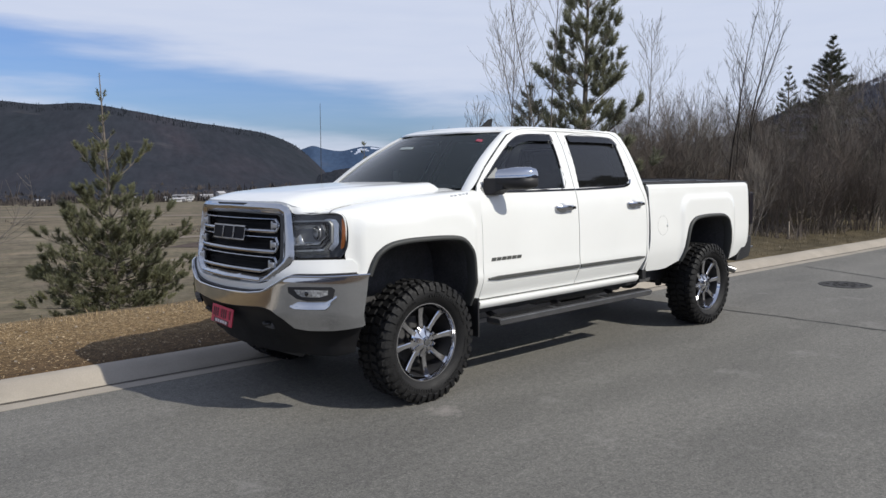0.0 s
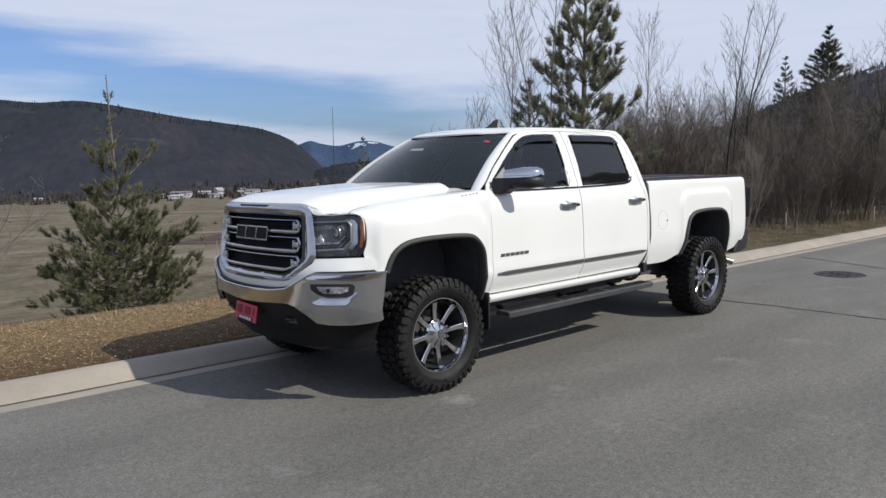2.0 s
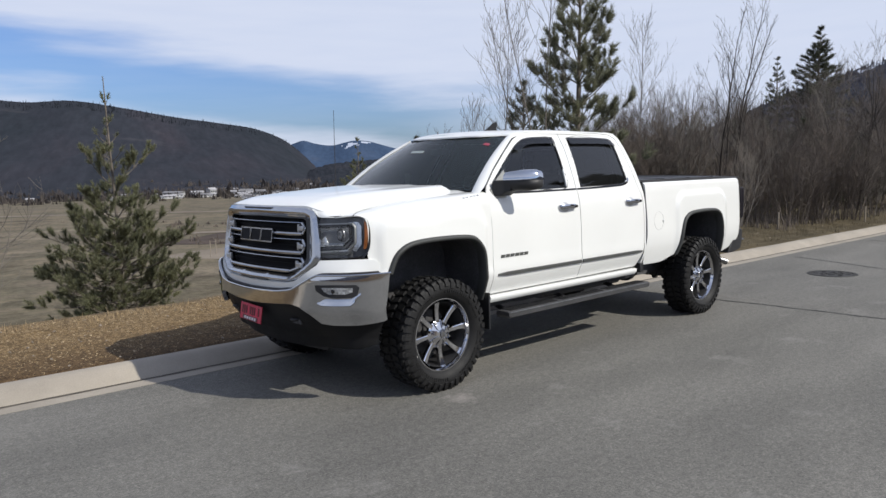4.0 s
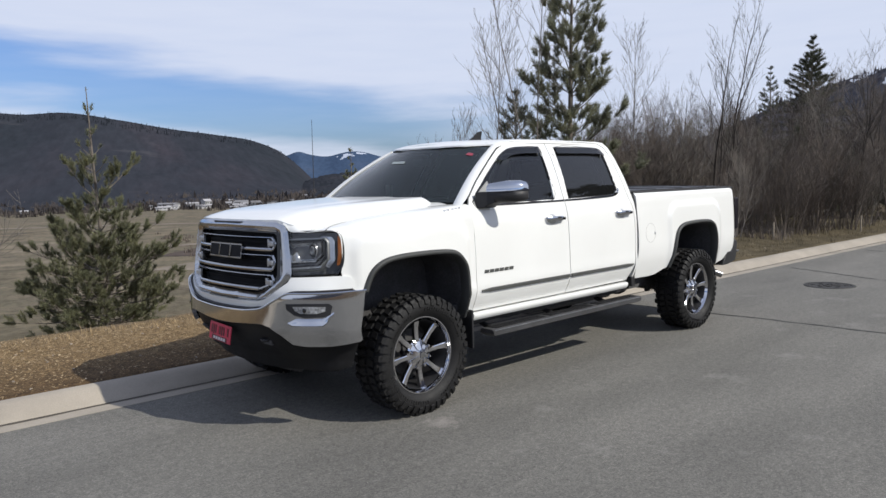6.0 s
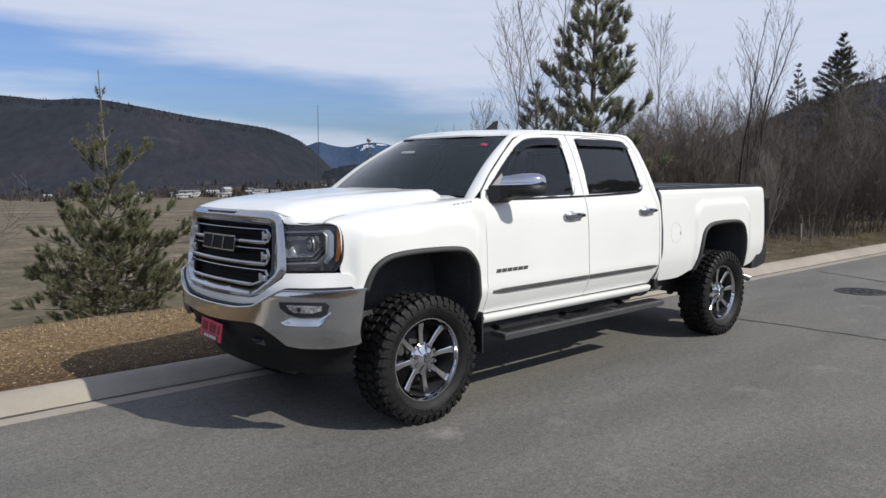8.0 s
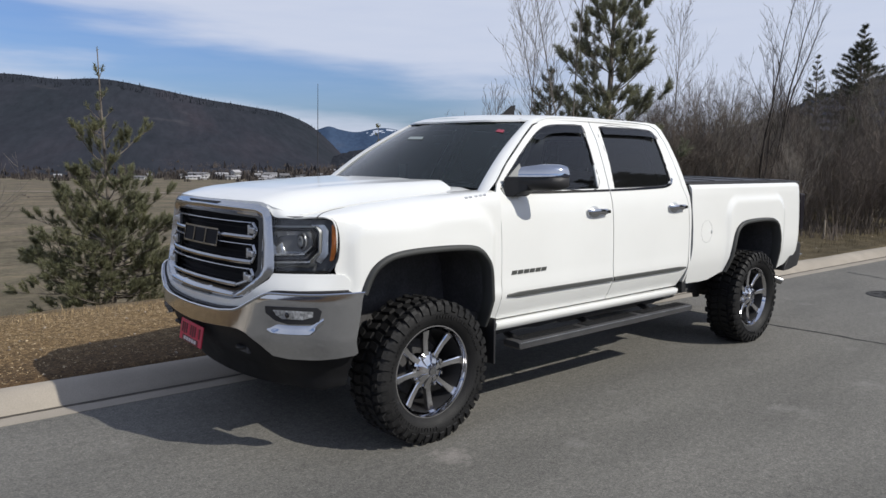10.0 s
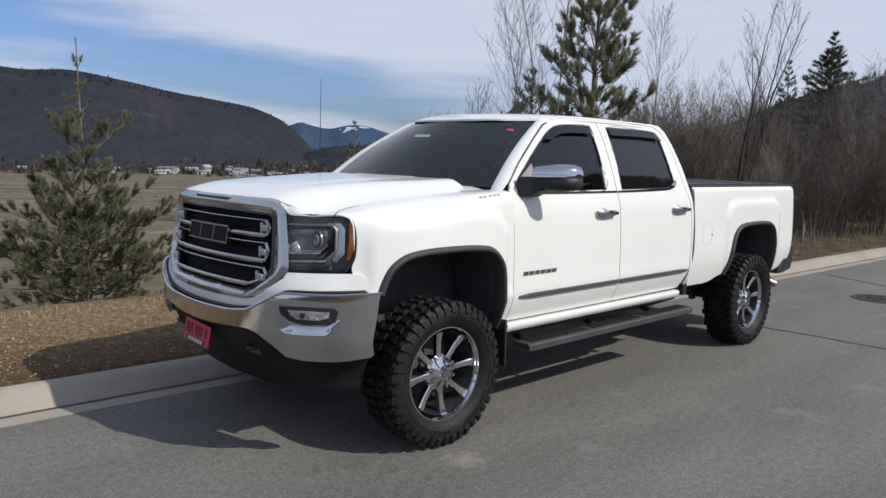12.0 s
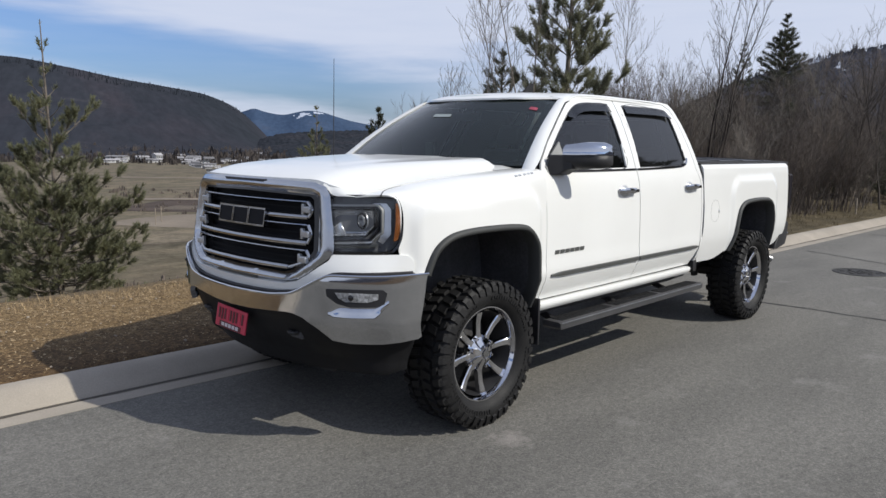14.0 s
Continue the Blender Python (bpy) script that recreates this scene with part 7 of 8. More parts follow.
# tall fir further back
fir = put(pine("fir_tree", "tall dark fir rising over the bare thicket", 41, 10.2, 2.5, 2.4, 22, 9, 0.27, 24, NEEDLES_DARK, droop=0.55, twigs=5, ragged=0.45), *from_eye(20.2, 57.0), 10)
put(pine("small_fir_tree", "small dark fir beside the tall fir", 43, 8.0, 2.5, 1.3, 14, 6, 0.22, 20, NEEDLES_DARK, droop=0.3, bare_top=0.3, twigs=4), *from_eye(22.6, 55.0), 10)
put(pine("far_pine_tree", "dark pine seen past the windshield", 47, 8.9, 1.0, 3.5, 15, 8, 0.28, 26, NEEDLES_DARK, twigs=5), *from_eye(48.7, 46.0), 0)
put(pine("far_pine_tree", "thin pale green pine on the slope beyond the hood", 48, 9.4, 0.6, 2.9, 16, 8, 0.24, 22, NEEDLES, bare_top=0.5, twigs=5), *from_eye(53.5, 46.0), 30)

# bare birches and alders behind the truck
put(birch_like("birch_tree", "slender bare birch with fine pale twigs", 51, 5.7, 0.028, PALE_BARK, first=0.34, limbs=26, reach=0.27, open_angle=0.78), *from_eye(32.2, 24.0), 0)
put(birch_like("birch_tree", "slender bare birch with fine pale twigs", 52, 5.3, 0.026, PALE_BARK, first=0.22, limbs=24, reach=0.31, open_angle=0.78), *from_eye(42.6, 20.0), 30)
put(birch_like("birch_tree", "slender bare birch with fine pale twigs", 56, 3.8, 0.020, PALE_BARK, first=0.25, limbs=16, reach=0.30, lean=(-0.05, 0.06)), *from_eye(44.4, 20.5), 70)
for k, (lean, tall) in enumerate((((-0.11, 0.14), 6.6), ((-0.05, 0.07), 7.2), ((-0.18, 0.22), 5.2))):
    put(birch_like("birch_tree", "thin bare birch leaning away beside the bushy pine", 57 + k, tall, 0.022, PALE_BARK, first=0.30, limbs=18, reach=0.28, open_angle=0.75, lean=lean, twigs=5), *from_eye(38.6 + 0.35 * k, 17.4 + 0.2 * k), 0)
young = bare_tree("bare_sapling", "thin bare grey sapling clump", 54, 3.6, 0.016, GREY_BARK, stems=4, lean=0.18, spread=0.4, kids=(8, 5, 3))
put(young, *from_eye(46.0, 18.5), 10)
for k, (az, tall, lean) in enumerate(((26.5, 5.3, (0.06, -0.13)), (26.1, 6.0, (0.05, -0.11)), (25.7, 5.2, (0.05, -0.12)), (26.3, 4.6, (0.02, -0.06)))):
    put(birch_like("leaning_tree", "tall bare tree with long dark limbs leaning one way", 158 + k, tall, 0.042, DARK_BARK, first=0.26, limbs=14, reach=0.27, open_angle=0.66, top_angle=0.40, lean=lean, twigs=6, bend=0.10), *from_eye(az, 21.0 + 0.25 * k), 0)

thicket = [
    bare_tree("bare_shrub", "dense bare brown shrub in the thicket", 61, 3.8, 0.022, BROWN_BARK, stems=7, lean=0.17, spread=0.58, kids=(9, 7, 4), bend=0.15),
    bare_tree("bare_shrub", "dense bare brown shrub in the thicket", 62, 3.4, 0.020, BROWN_BARK, stems=9, lean=0.26, spread=0.68, kids=(8, 7, 4), bend=0.19),
    bare_tree("bare_shrub", "dense bare brown shrub in the thicket", 63, 4.4, 0.028, BROWN_BARK, stems=5, lean=0.12, spread=0.55, kids=(11, 7, 4), bend=0.13),
    bare_tree("bare_shrub", "bare grey brown alder clump in the thicket", 64, 4.8, 0.032, GREY_BARK, stems=3, lean=0.10, spread=0.52, kids=(12, 7, 4), bend=0.11),
]
for k, shrub in enumerate(thicket):
    tagged(shrub, group="thicket along the road")
    put(shrub, *from_eye((30.0, 27.5, 23.0, 17.5)[k], 22.0 + k), 60 * k, 0.62)
rng = random.Random(77)
CREST = curve_through([(10, 5.2), (14, 5.5), (17, 5.9), (20, 5.9), (22, 4.9), (25, 5.4), (28, 6.0), (31, 5.8), (34, 5.0), (38, 3.6), (44, 3.0)])
TALL = [max(v.co.z for limb in shrub.children for v in limb.data.vertices) for shrub in thicket]
for k in range(84):
    az = rng.uniform(11.5, 36.0) if k < 76 else rng.uniform(36, 43.5)
    dist = rng.uniform(19.5, 25.0) if k % 2 else rng.uniform(24.0, 40.0)
    if az > 36:
        dist = rng.uniform(20, 30)
    x, y = from_eye(az, dist)
    if y < kerb_y(x) + 1.6:
        continue
    pick = rng.randrange(4)
    room = 1.55 + dist * math.tan(radians(CREST(az))) - ground_height(x, y)
    size = room / TALL[pick] * (rng.uniform(0.6, 1.0) if k % 3 else rng.uniform(0.9, 1.08))
    shrub = copy_thing(thicket[pick], Matrix.Translation((x, y, ground_height(x, y))) @ pose(0, 0, 0, rng.uniform(-5, 5), rng.uniform(-5, 5), rng.uniform(0, 360)))
    shrub.scale = (size, size, size * rng.uniform(0.9, 1.15))
# the front row, close behind the grass
front_rng = random.Random(303)
for k in range(26):
    az = 14.5 + 11.0 * (k + front_rng.random()) / 26
    dist = 17.5 + 0.48 * (24.5 - az) + front_rng.uniform(0, 1.6)
    x, y = from_eye(az, dist)
    if y < kerb_y(x) + 0.9:
        continue
    pick = front_rng.randrange(4)
    room = 1.55 + dist * math.tan(radians(CREST(az))) - ground_height(x, y)
    size = room / TALL[pick] * front_rng.uniform(0.45, 0.85)
    shrub = copy_thing(thicket[pick], Matrix.Translation((x, y, ground_height(x, y))) @ pose(0, 0, 0, front_rng.uniform(-5, 5), front_rng.uniform(-5, 5), front_rng.uniform(0, 360)))
    shrub.scale = (size, size, size)
dark_bush = pine("evergreen_bush_tree", "low dark evergreen deep in the thicket", 71, 2.6, 0.1, 1.3, 9, 7, 0.20, 20, NEEDLES_DARK, twigs=5)
put(dark_bush, *from_eye(21.0, 25.0), 0)
for k in range(10):
    az, dist = rng.uniform(12, 31), rng.uniform(25, 34)
    x, y = from_eye(az, dist)
    bush = copy_thing(dark_bush, Matrix.Translation((x, y, ground_height(x, y))) @ pose(0, 0, 0, 0, 0, rng.uniform(0, 360)))
    sz = rng.uniform(0.8, 1.35)
    bush.scale = (sz, sz, sz)
for k in range(4):
    x, y = from_eye(rng.uniform(12, 24), rng.uniform(20.5, 24.0))
    if y > kerb_y(x) + 2.2:
        bush = copy_thing(dark_bush, Matrix.Translation((x, y, ground_height(x, y))) @ pose(0, 0, 0, 0, 0, rng.uniform(0, 360)))
        sz = rng.uniform(0.45, 0.8)
        bush.scale = (sz, sz, sz)
# alders standing out of the thicket, dark or pale
alders = [bare_tree("alder_tree", "bare dark alder standing in the thicket", 91, 5.0, 0.034, DARK_BARK, spread=0.6, kids=(14, 6, 4), bend=0.10, lift=0.06), bare_tree("alder_tree", "bare pale grey alder standing in the thicket", 92, 4.8, 0.026, GREY_BARK, stems=2, lean=0.08, spread=0.6, kids=(11, 6, 4), bend=0.10, lift=0.06)]
for k, (az, dist, size) in enumerate(((17.6, 22.5, 0.80), (30.0, 21.5, 0.78), (13.8, 25.0, 0.95), (21.4, 21.5, 0.70), (28.4, 21.5, 0.72), (19.4, 22.0, 0.90), (15.4, 22.5, 0.88), (33.6, 22.0, 0.66))):
    x, y = from_eye(az, dist)
    m = Matrix.Translation((x, y, ground_height(x, y))) @ pose(0, 0, 0, rng.uniform(-6, 6), rng.uniform(-6, 6), rng.uniform(0, 360))
    alder = alders[k] if k < 2 else copy_thing(alders[k % 2], m)
    alder.matrix_world = m
    alder.scale = (size, size, size)
    tagged(alder, group="thicket along the road")
# firs across the road, mirrored in the side windows
for k, (az, far_off, tall_m) in enumerate(((-30.0, 52, 27.0), (-28.6, 50, 26.0), (-27.2, 53, 26.5), (-26.0, 49, 25.0), (-25.0, 52, 26.0), (-23.9, 50, 24.0), (-22.6, 51, 23.0))):
    x, y = 2.2 + far_off * math.cos(radians(az)), -0.9 + far_off * math.sin(radians(az))
    tall = copy_thing(fir, Matrix.Translation((x, y, ground_height(x, y))) @ pose(0, 0, 0, 0, 0, 50 * k))
    size = tall_m / 10.2
    tall.scale = (size * 1.2, size * 1.2, size)
    tagged(tall, "tall dark fir across the road from the truck", "tree", group="firs across the road")
# bare shrub at the brink of the slope
edge_shrub = bare_tree("bare_shrub", "bare pale twigged shrub on the brink of the slope", 81, 3.4, 0.02, PALE_BARK, stems=3, lean=0.3, spread=0.75, kids=(8, 5, 3))
put(edge_shrub, *from_eye(82.5, 13.0), 0)

# dead stems and tufts on the slope and verge
def tuft_field(name, label, places, seed, height, blades, material, width=0.006):
    r = random.Random(seed)
    v, f = [], []
    for x, y in places:
        z = ground_height(x, y)
        for _ in range(blades):
            a, h = r.uniform(0, 2 * math.pi), height * r.uniform(0.4, 1.2)
            bx, by = x + r.gauss(0, 0.06), y + r.gauss(0, 0.06)
            lean = r.uniform(0.1, 0.6) * h
            dx, dy = -math.sin(a) * width, math.cos(a) * width
            i = len(v)
            v += [(bx - dx, by - dy, z - 0.02), (bx + dx, by + dy, z - 0.02), (bx + math.cos(a) * lean, by + math.sin(a) * lean, z + h)]
            f.append((i, i + 1, i + 2))
    return tagged(raw(name, v, f, material), label, "grass", kind="stuff")


r2 = random.Random(5)
places = []
while len(places) < 2600:
    x, y = r2.uniform(4.5, 26), r2.uniform(0.6, 7.5)
    if y > kerb_y(x) + 0.12:
        places.append((x, y))
tuft_field("verge_grass", "short dry tan grass on the verge", places, 6, 0.07, 6, STRAW)
places = [(r2.uniform(-3.2, 7.0), r2.uniform(4.8, 10.0)) for _ in range(320)]
tuft_field("slope_grass", "dry tan weeds on the slope", places, 7, 0.13, 6, STRAW, 0.004)
places = [(x, 3.62 + 0.16 * noise.noise((x * 1.3, 2.0, 0.0)) + r2.uniform(-0.22, 0.25)) for x in [r2.uniform(-4.0, 4.8) for _ in range(420)]]
tuft_field("brink_straw", "pale straw and dead weeds along the brink", places, 9, 0.055, 6, CHIP, 0.004)
places = [from_eye(r2.uniform(11, 34), 17.6 + 12.4 * r2.random() ** 1.6) for _ in range(900)]
tuft_field("thicket_litter", "dead brown stems under the thicket", [p for p in places if p[1] > kerb_y(p[0]) + 1.05], 8, 0.26, 6, BROWN_BARK, 0.008)


def scatter(name, label, count, seed, area, size, material, flat=0.35, long=1.0):
    """Loose chips or stones strewn on the ground, as one mesh."""
    r = random.Random(seed)
    v, f = [], []
    for _ in range(count):
        x, y = r.uniform(area[0], area[1]), area[2] + (area[3] - area[2]) * r.random() ** 0.62
        if y < kerb_y(x) + 0.03:
            continue
        s = size * r.uniform(0.4, 1.3) * (1.7 if r.random() < 0.04 else 1)
        m = Matrix.Translation((x, y, ground_height(x, y) + s * 0.15)) @ pose(0, 0, 0, r.uniform(-25, 25), r.uniform(-25, 25), r.uniform(0, 360))
        i = len(v)
        for cx, cy, cz in ((-1, -0.5, 0), (1, -0.4, 0), (0.8, 0.5, 0), (-0.9, 0.4, 0), (-0.7, -0.3, 1), (0.7, -0.3, 1), (0.6, 0.3, 1), (-0.6, 0.3, 1)):
            v.append(tuple(m @ Vector((cx * s * long * r.uniform(0.8, 1.1), cy * s, cz * s * flat))))
        f += [(i, i + 1, i + 5, i + 4), (i + 1, i + 2, i + 6, i + 5), (i + 2, i + 3, i + 7, i + 6), (i + 3, i, i + 4, i + 7), (i + 4, i + 5, i + 6, i + 7)]
    return tagged(raw(name, v, f, material), label, "debris", kind="stuff")


scatter("wood_chips", "tan wood chips strewn over the mulch verge", 12000, 15, (-4.2, 4.6, 1.2, 3.9), 0.0080, CHIPS)
scatter("straw", "dry straw and bark shreds lying on the mulch verge", 10000, 19, (-4.2, 4.6, 1.2, 3.95), 0.0048, CHIPS, 0.5, 3.6)
scatter("pale_pebbles", "pale pebbles lying in the mulch", 150, 16, (-4.2, 4.6, 1.2, 3.7), 0.012, STONE, 0.8)
scatter("verge_pebbles", "small stones on the grass verge", 70, 17, (5, 20, 0.7, 4.0), 0.017, STONE, 0.8)
# marker stakes on the verge
for az, d in ((22.4, 17.7), (17.0, 20.6)):
    x, y = from_eye(az, d)
    stake = thing("wooden_stake", "weathered pale wooden stake at the foot of the thicket", "stake", Matrix.Translation((x, y, ground_height(x, y))))
    part("post", block((-0.017, -0.014, -0.1), (0.017, 0.014, 0.38)), STONE, stake, bevel=0.004)


# ---- valley, town and mountains ----
def mountain(name, label, crest, near, far, floor, material, seed, rough=0.10, steps=26, comb=0.0, snow=()):
    """A range whose crest follows (azimuth, elevation) pairs, between two distances."""
    fn = curve_through(sorted(crest))
    a0, a1 = min(c[0] for c in crest), max(c[0] for c in crest)
    cols = int((a1 - a0) * 8)
    v, f = [], []
    for i in range(cols + 1):
        az = a0 + (a1 - a0) * i / cols
        top = far * math.tan(radians(fn(az))) + 1.6
        base = min(floor, top - 4.0)
        for j in range(steps + 6):
            t = j / steps
            d = near + (far - near) * t
            x, y = from_eye(az, d)
            n1 = noise.fractal((x / far * 9 + seed, y / far * 9, seed * 0.7), 0.9, 2.0, 5)
            if t <= 1:
                shape = t**1.25
                z = base + (top - base) * shape + n1 * rough * (top - base) * math.sin(math.pi * min(t, 1)) + comb * noise.noise((az * 9, t * 30, seed)) * t
            else:
                z = top - (t - 1) * (top - base) * 0.9
            v.append((x, y, z))
    rows = steps + 6
    for i in range(cols):
        for j in range(rows - 1):
            a = i * rows + j
            f.append((a, a + 1, a + rows + 1, a + rows))
    ob = raw(name, v, f, material, smooth=180)
    if snow:
        # patches of snow on the open ground
        ob.data.materials.append(SNOW)
        for k, poly in enumerate(ob.data.polygons):
            az, t = a0 + (a1 - a0) * (k // (rows - 1)) / cols, (k % (rows - 1)) / steps
            for saz, st, daz, dt in snow:
                if ((az - saz) / daz) ** 2 + ((t - st) / dt) ** 2 < 0.26 + 1.7 * noise.noise((az * 3.3, t * 24, 4.4)):
                    poly.material_index = 1
    return tagged(ob, label, "mountain", kind="structure"), fn


WEST = [(55.0, -1.0), (56.5, 0.6), (57.4, 1.5), (58.3, 2.25), (60.2, 3.16), (63.0, 3.70), (66.2, 4.15), (69.5, 4.75), (73.1, 5.22), (75.5, 5.05), (77.8, 5.20), (82, 5.1), (90, 4.6), (104, 4.2)]
EAST = [(4, 6.2), (9, 7.2), (13.0, 6.9), (17.0, 6.25), (19.5, 5.5), (22.5, 4.55), (24.3, 3.7), (27, 2.6), (31, 1.6), (36, 0.9), (41, 0.4), (44, -0.4), (47, -1.6), (49, -2.4)]
NORTH = [(38, 0.4), (43, 0.8), (46, 1.05), (48.7, 1.40), (50.2, 1.68), (51.3, 1.98), (52.3, 2.26), (53.5, 2.32), (54.2, 2.18), (54.9, 2.02), (56.4, 2.18), (57.2, 2.39), (58.0, 2.15), (61, 1.7), (65, 1.4), (70, 1.2)]
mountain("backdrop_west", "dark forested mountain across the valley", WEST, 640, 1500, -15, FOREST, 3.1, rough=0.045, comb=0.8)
mountain("backdrop_north", "distant mountain with haze blue put into its colour and patches of snow", NORTH, 2600, 4200, -20, FOREST_HAZED, 5.7, rough=0.02, steps=40, snow=((53.4, 0.88, 0.8, 0.10), (52.5, 0.93, 0.5, 0.04)))
SOUTH = [(182, 2.0), (200, 4.5), (222, 6.5), (245, 5.5), (262, 7.0), (280, 6.0), (300, 7.5), (322, 6.0), (340, 4.5), (352, 3.0)]
mountain("backdrop_south", "dark wooded hills across the road behind the camera", SOUTH, 130, 700, 0, FOREST_HILL, 2.2, steps=14)
FOOT = [(42, 0.5), (46, 0.9), (50, 0.95), (53, 0.8), (55.5, 0.55), (57, 0.1), (58.5, -0.6), (60, -1.4)]
mountain("backdrop_foothill", "low brown wooded foothill before the far mountain", FOOT, 600, 1100, -16, FOREST_FOOT, 6.4, comb=2.0)
mountain("backdrop_east", "brown wooded hill with thin snow behind the thicket", EAST, 160, 620, 3, FOREST_HILL, 8.3, comb=2.0, snow=((16.9, 0.93, 0.9, 0.05), (15.6, 0.70, 0.5, 0.06), (13.2, 0.92, 1.0, 0.04)))


def crest_trees(name, crest, d, seed, tall, count, material):
    """Far conifers along a crest, too many to count."""
    fn = curve_through(sorted(crest))
    r = random.Random(seed)
    v, f = [], []
    lo, hi = min(c[0] for c in crest), max(c[0] for c in crest)
    for _ in range(count):
        az = r.uniform(lo, hi)
        dd = d * r.uniform(0.93, 1.0)
        x, y = from_eye(az, dd)
        z = dd * math.tan(radians(fn(az))) + 1.6 - (d - dd) * 0.10
        h = tall * r.uniform(0.35, 1.1) * (0.45 + 0.9 * max(0.0, 0.5 + noise.noise((az * 1.7, seed, 0.0))))
        w = h * r.uniform(0.18, 0.36)
        i = len(v)
        for k in range(4):
            a = k * math.pi / 2 + r.random()
            v.append((x + w * math.cos(a), y + w * math.sin(a), z - 5))
        v.append((x, y, z + h))
        f += [(i, i + 1, i + 4), (i + 1, i + 2, i + 4), (i + 2, i + 3, i + 4), (i + 3, i, i + 4)]
    return tagged(raw(name, v, f, material), "conifers along the mountain crest", "forest", kind="stuff")


crest_trees("crest_forest", [c for c in WEST if c[1] > 1.4], 1495, 3, 5.0, 1700, FAR_CONIFER)
crest_trees("hill_forest", [c for c in EAST if 11 < c[0] < 36], 618, 4, 5.0, 400, FOREST_HILL)


def house_mesh(name, w, d, h, roof):
    home = thing(name, "small pale building with a pitched roof in the far town", "house", group="far town")
    part("wall", block((-w / 2, -d / 2, -1), (w / 2, d / 2, h)), HOUSE_WHITE, home, smooth=0)
    bm = bmesh.new()
    o = 0.5
    pts = [bm.verts.new(p) for p in ((-w / 2 - o, -d / 2 - o, h), (w / 2 + o, -d / 2 - o, h), (w / 2 + o, d / 2 + o, h), (-w / 2 - o, d / 2 + o, h), (-w / 2 - o, 0, h + roof), (w / 2 + o, 0, h + roof))]
    for q in ((0, 1, 5, 4), (2, 3, 4, 5), (0, 4, 3), (1, 2, 5), (0, 3, 2, 1)):
        bm.faces.new([pts[i] for i in q])
    part("roof", bm, HOUSE_ROOF, home, smooth=0)
    for k in range(3):
        x = -w / 2 + w * (k + 0.5) / 3
        part("window", block((x - 0.7, -d / 2 - 0.05, h * 0.4), (x + 0.7, -d / 2 + 0.05, h * 0.75)), HOUSE_DARK, home, smooth=0)
    return home


kinds = [house_mesh("town_house", 7, 6, 2.4, 1.6), house_mesh("town_house", 9.5, 6, 2.8, 1.7), house_mesh("warehouse", 14, 9, 3.2, 1.0), house_mesh("town_house", 6, 5.5, 3.4, 1.8)]
r3 = random.Random(9)
spots = [(66.6, 610, 2), (65.0, 640, 1), (63.0, 700, 0), (61.5, 610, 1)]
for k in range(88):
    az = (r3.gauss(64.5, 2.2) if k % 3 else r3.uniform(56, 68)) if k < 72 else r3.uniform(69, 84)
    spots.append((az, r3.uniform(560, 980), r3.choice((0, 0, 1, 3, 0, 1))))
# the near edge of the town, and its far streets behind the hood
for k in range(56):
    az = r3.uniform(59.6, 63.2) if k < 32 else r3.uniform(54.0, 60.0)
    spots.append((az, 330 + max(0.0, az - 60.2) * 115 + r3.uniform(0, 150) if k < 32 else r3.uniform(560, 760), r3.choice((0, 0, 1, 3, 0, 1))))
for k, (az, d, kind) in enumerate(spots):
    x, y = from_eye(az, d)
    m = Matrix.Translation((x, y, -14.5 + 0.02 * max(0, d - 620))) @ pose(0, 0, 0, 0, 0, az - 90 + r3.uniform(-30, 30))
    if k < 4 and k != 1 and k != 2:
        kinds[kind].matrix_world = m
    else:
        home = copy_thing(kinds[kind], m)
        size = r3.uniform(0.35, 0.78) * min(1.0, d / 560) if k >= 4 else 0.8
        home.scale = (size * r3.uniform(0.9, 1.5), size, size * 0.85)
kinds[3].matrix_world = Matrix.Translation((*from_eye(64, 640), -14)) @ pose(0, 0, 0, 0, 0, 10)
kinds[0].matrix_world = Matrix.Translation((*from_eye(60.5, 600), -14.5)) @ pose(0, 0, 0, 0, 0, -20)


def brush_line(name, label, rows, seed, material):
    """Far brush and bare trees in lines over the valley floor."""
    r = random.Random(seed)
    v, f = [], []
    for az0, az1, d0, d1, count, h in rows:
        for _ in range(count):
            t = r.random()
            x, y = from_eye(az0 + (az1 - az0) * t, (d0 + (d1 - d0) * t) * r.uniform(0.90, 1.10))
            z = ground_height(x, y)
            lump = h * r.uniform(0.5, 1.1)
            for _ in range(16):
                ox, oy = r.gauss(0, lump * 0.55), r.gauss(0, lump * 0.55)
                a, hh = r.uniform(0, 6.28), lump * r.uniform(0.35, 0.75) * (1.4 - min(1.0, math.hypot(ox, oy) / lump))
                w = hh * r.uniform(0.14, 0.34)
                i = len(v)
                v += [(x + ox - w * math.cos(a), y + oy - w * math.sin(a), z - 0.3), (x + ox + w * math.cos(a), y + oy + w * math.sin(a), z - 0.3), (x + ox + w * 0.8 * math.cos(a), y + oy + w * 0.8 * math.sin(a), z + hh * 0.7), (x + ox, y + oy, z + hh)]
                f += [(i, i + 1, i + 2), (i, i + 2, i + 3)]
    return tagged(raw(name, v, f, material), label, "brush", kind="stuff")


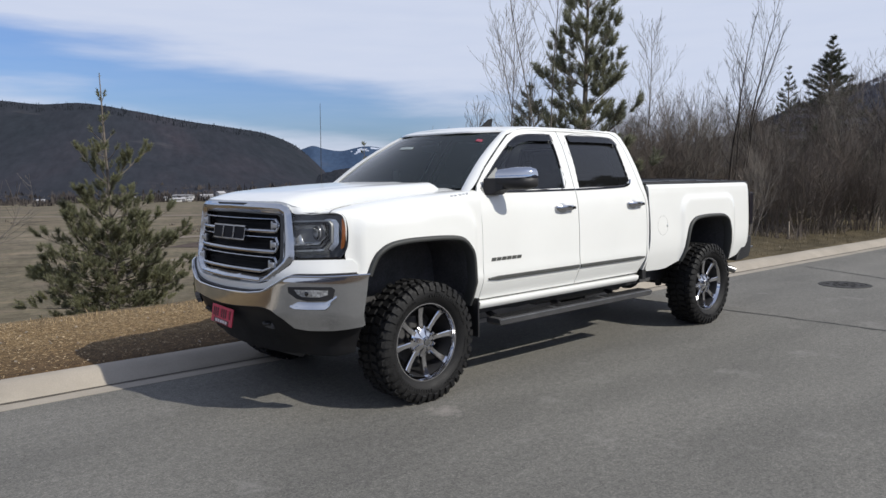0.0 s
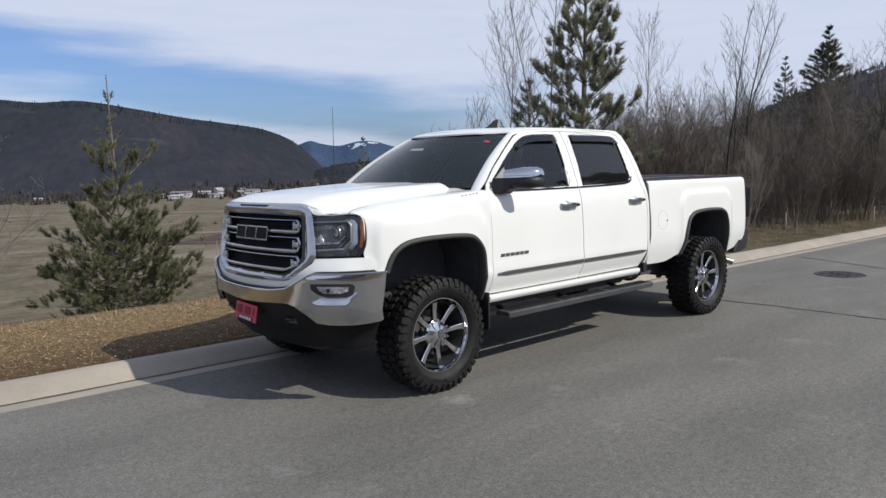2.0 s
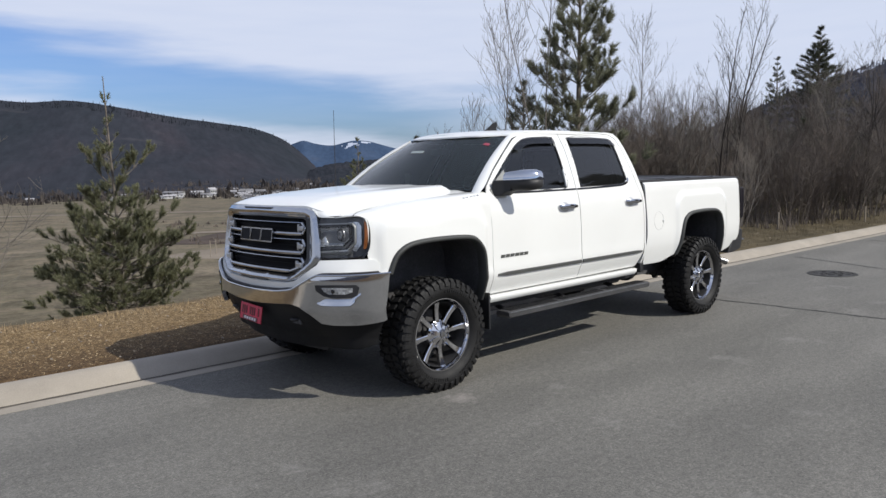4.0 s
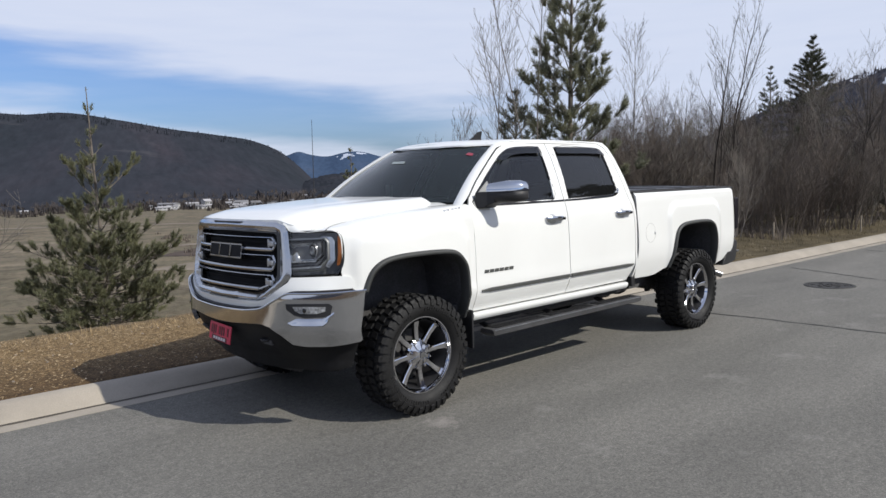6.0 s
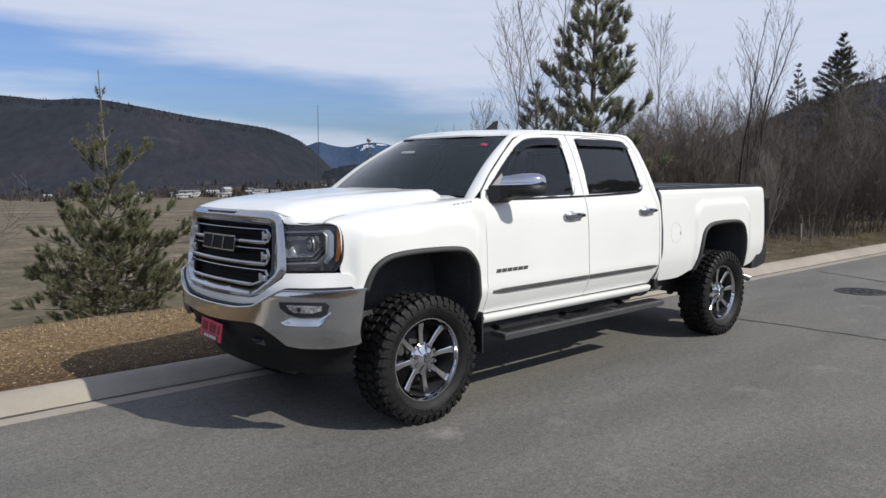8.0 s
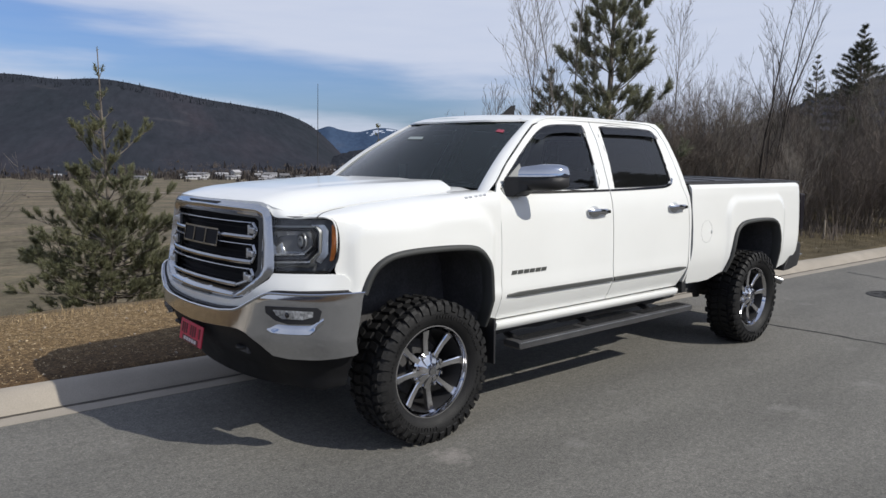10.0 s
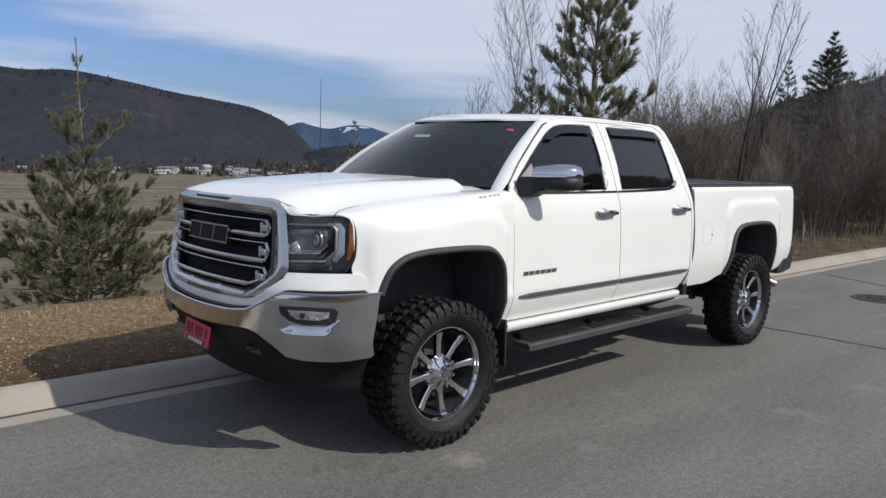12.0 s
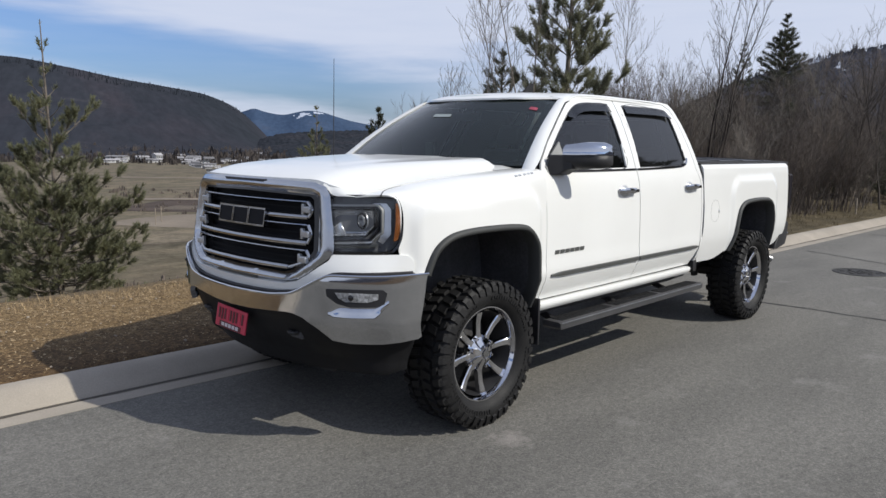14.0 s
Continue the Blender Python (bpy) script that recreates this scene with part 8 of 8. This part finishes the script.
brush_line("valley_brush", "dark bare brush scattered over the valley floor", [(56, 62, 222, 234, 34, 2.3), (62, 64.5, 228, 236, 9, 1.4), (65, 68, 230, 250, 14, 2.0), (56, 66, 176, 190, 14, 1.6), (57, 63, 160, 140, 8, 1.5), (57, 68, 100, 62, 22, 0.9), (66, 82, 70, 50, 16, 0.6), (70, 84, 300, 330, 14, 2.0)], 12, BROWN_BARK)
PALE_WOODS = surface("pale_bare_woods", (0.125, 0.112, 0.110), rough=1.0, grain=0.6, patch=0.05, vary=0.35, spec=0.0)


def groves(name, label, rows, seed, material):
    """Far leafless trees: a dome of thin upright twigs each."""
    r = random.Random(seed)
    v, f = [], []
    for az0, az1, d0, d1, count, tall in rows:
        for _ in range(count):
            x, y = from_eye(r.uniform(az0, az1), r.uniform(d0, d1))
            z, h = ground_height(x, y), tall * r.uniform(0.55, 1.15)
            for _ in range(46):
                a, q = r.uniform(0, 6.28), r.random() ** 0.6
                ox, oy = 0.36 * h * q * math.cos(a), 0.36 * h * q * math.sin(a)
                top = h * math.sqrt(max(0.05, 1 - 0.85 * q * q)) * r.uniform(0.75, 1.0)
                b, wide = r.uniform(0, 6.28), 0.22 * r.uniform(0.5, 1.3)
                i = len(v)
                v += [(x + ox * 0.5 - wide * math.cos(b), y + oy * 0.5 - wide * math.sin(b), z + top * r.uniform(0.0, 0.45)), (x + ox * 0.5 + wide * math.cos(b), y + oy * 0.5 + wide * math.sin(b), z + top * 0.2), (x + ox, y + oy, z + top)]
                f.append((i, i + 1, i + 2))
    return tagged(raw(name, v, f, material), label, "grove", kind="stuff")


groves("pale_grove", "pale leafless groves at the foot of the mountain", [(55, 70, 640, 720, 130, 8), (62.5, 69.5, 720, 800, 120, 13), (70, 88, 640, 760, 150, 9), (73, 80, 760, 830, 90, 15), (56, 61, 740, 830, 80, 12)], 14, PALE_WOODS)
brush_line("town_trees", "bare brown trees round the far town", [(55, 84, 560, 590, 70, 5), (56, 84, 600, 660, 220, 7), (55, 84, 690, 760, 300, 11), (55, 90, 760, 880, 300, 15)], 13, WOODS)


def strip_on_ground(name, label, pts, width, material, lift=0.05):
    rows = []
    for i, p in enumerate(pts):
        d = (Vector(pts[min(i + 1, len(pts) - 1)]) - Vector(pts[max(i - 1, 0)])).normalized()
        s = Vector((-d.y, d.x)) * width / 2
        rows.append([(p[0] + s.x * k, p[1] + s.y * k, ground_height(p[0] + s.x * k, p[1] + s.y * k) + lift) for k in (-1, 0, 1)])
    bm = loft(rows)
    if sum(fc.normal.z for fc in bm.faces) < 0:
        bmesh.ops.reverse_faces(bm, faces=bm.faces)
    return tagged(part(name, bm, material, smooth=60), label, "road", kind="structure")


DIRT = surface("pale_dirt", (0.215, 0.182, 0.145), rough=0.95, grain=4, patch=0.08, vary=0.2, spec=0.1)
strip_on_ground("dirt_lot", "pale gravel lot on the valley floor", [from_eye(65.0, 146), from_eye(64.0, 150), from_eye(62.8, 155), from_eye(61.4, 158), from_eye(59.5, 160)], 21, DIRT)
PALE_EARTH = surface("pale_earth", (0.145, 0.120, 0.096), rough=0.95, grain=1.5, patch=0.12, vary=0.3, spec=0.1)
EARTH = surface("ploughed_earth", (0.082, 0.064, 0.054), rough=0.95, grain=1.5, patch=0.12, vary=0.3, spec=0.1)
strip_on_ground("ploughed_field", "dark brown bare field on the valley floor", smooth_path([from_eye(56, 187), from_eye(60, 190), from_eye(63, 193), from_eye(65.5, 197)], 6), 34, EARTH, 0.05)
strip_on_ground("pale_field", "pale dry patch on the valley floor", smooth_path([from_eye(57, 184), from_eye(60, 185), from_eye(62, 185), from_eye(63.6, 187)], 5), 12, PALE_EARTH, 0.12)
strip_on_ground("valley_track", "pale track along the brush on the valley floor", smooth_path([from_eye(55, 205), from_eye(60, 211), from_eye(64, 214), from_eye(67, 212), from_eye(70, 202)], 6), 7, DIRT, 0.15)
for az, d, tall in ((64.38, 148, 3.2), (63.98, 153, 3.1)):
    x, y = from_eye(az, d)
    pole = thing("utility_pole", "pale wooden pole beside the gravel lot", "pole", Matrix.Translation((x, y, ground_height(x, y))), group="poles by the gravel lot")
    part("post", tube([(0, 0, -0.3), (0, 0, tall)], 0.09, 8), STONE, pole)
strip_on_ground("far_road", "straight pale road along the far fields", smooth_path([from_eye(56, 330), from_eye(66, 345), from_eye(76, 370), from_eye(90, 430)], 8), 9, DIRT, 0.1)
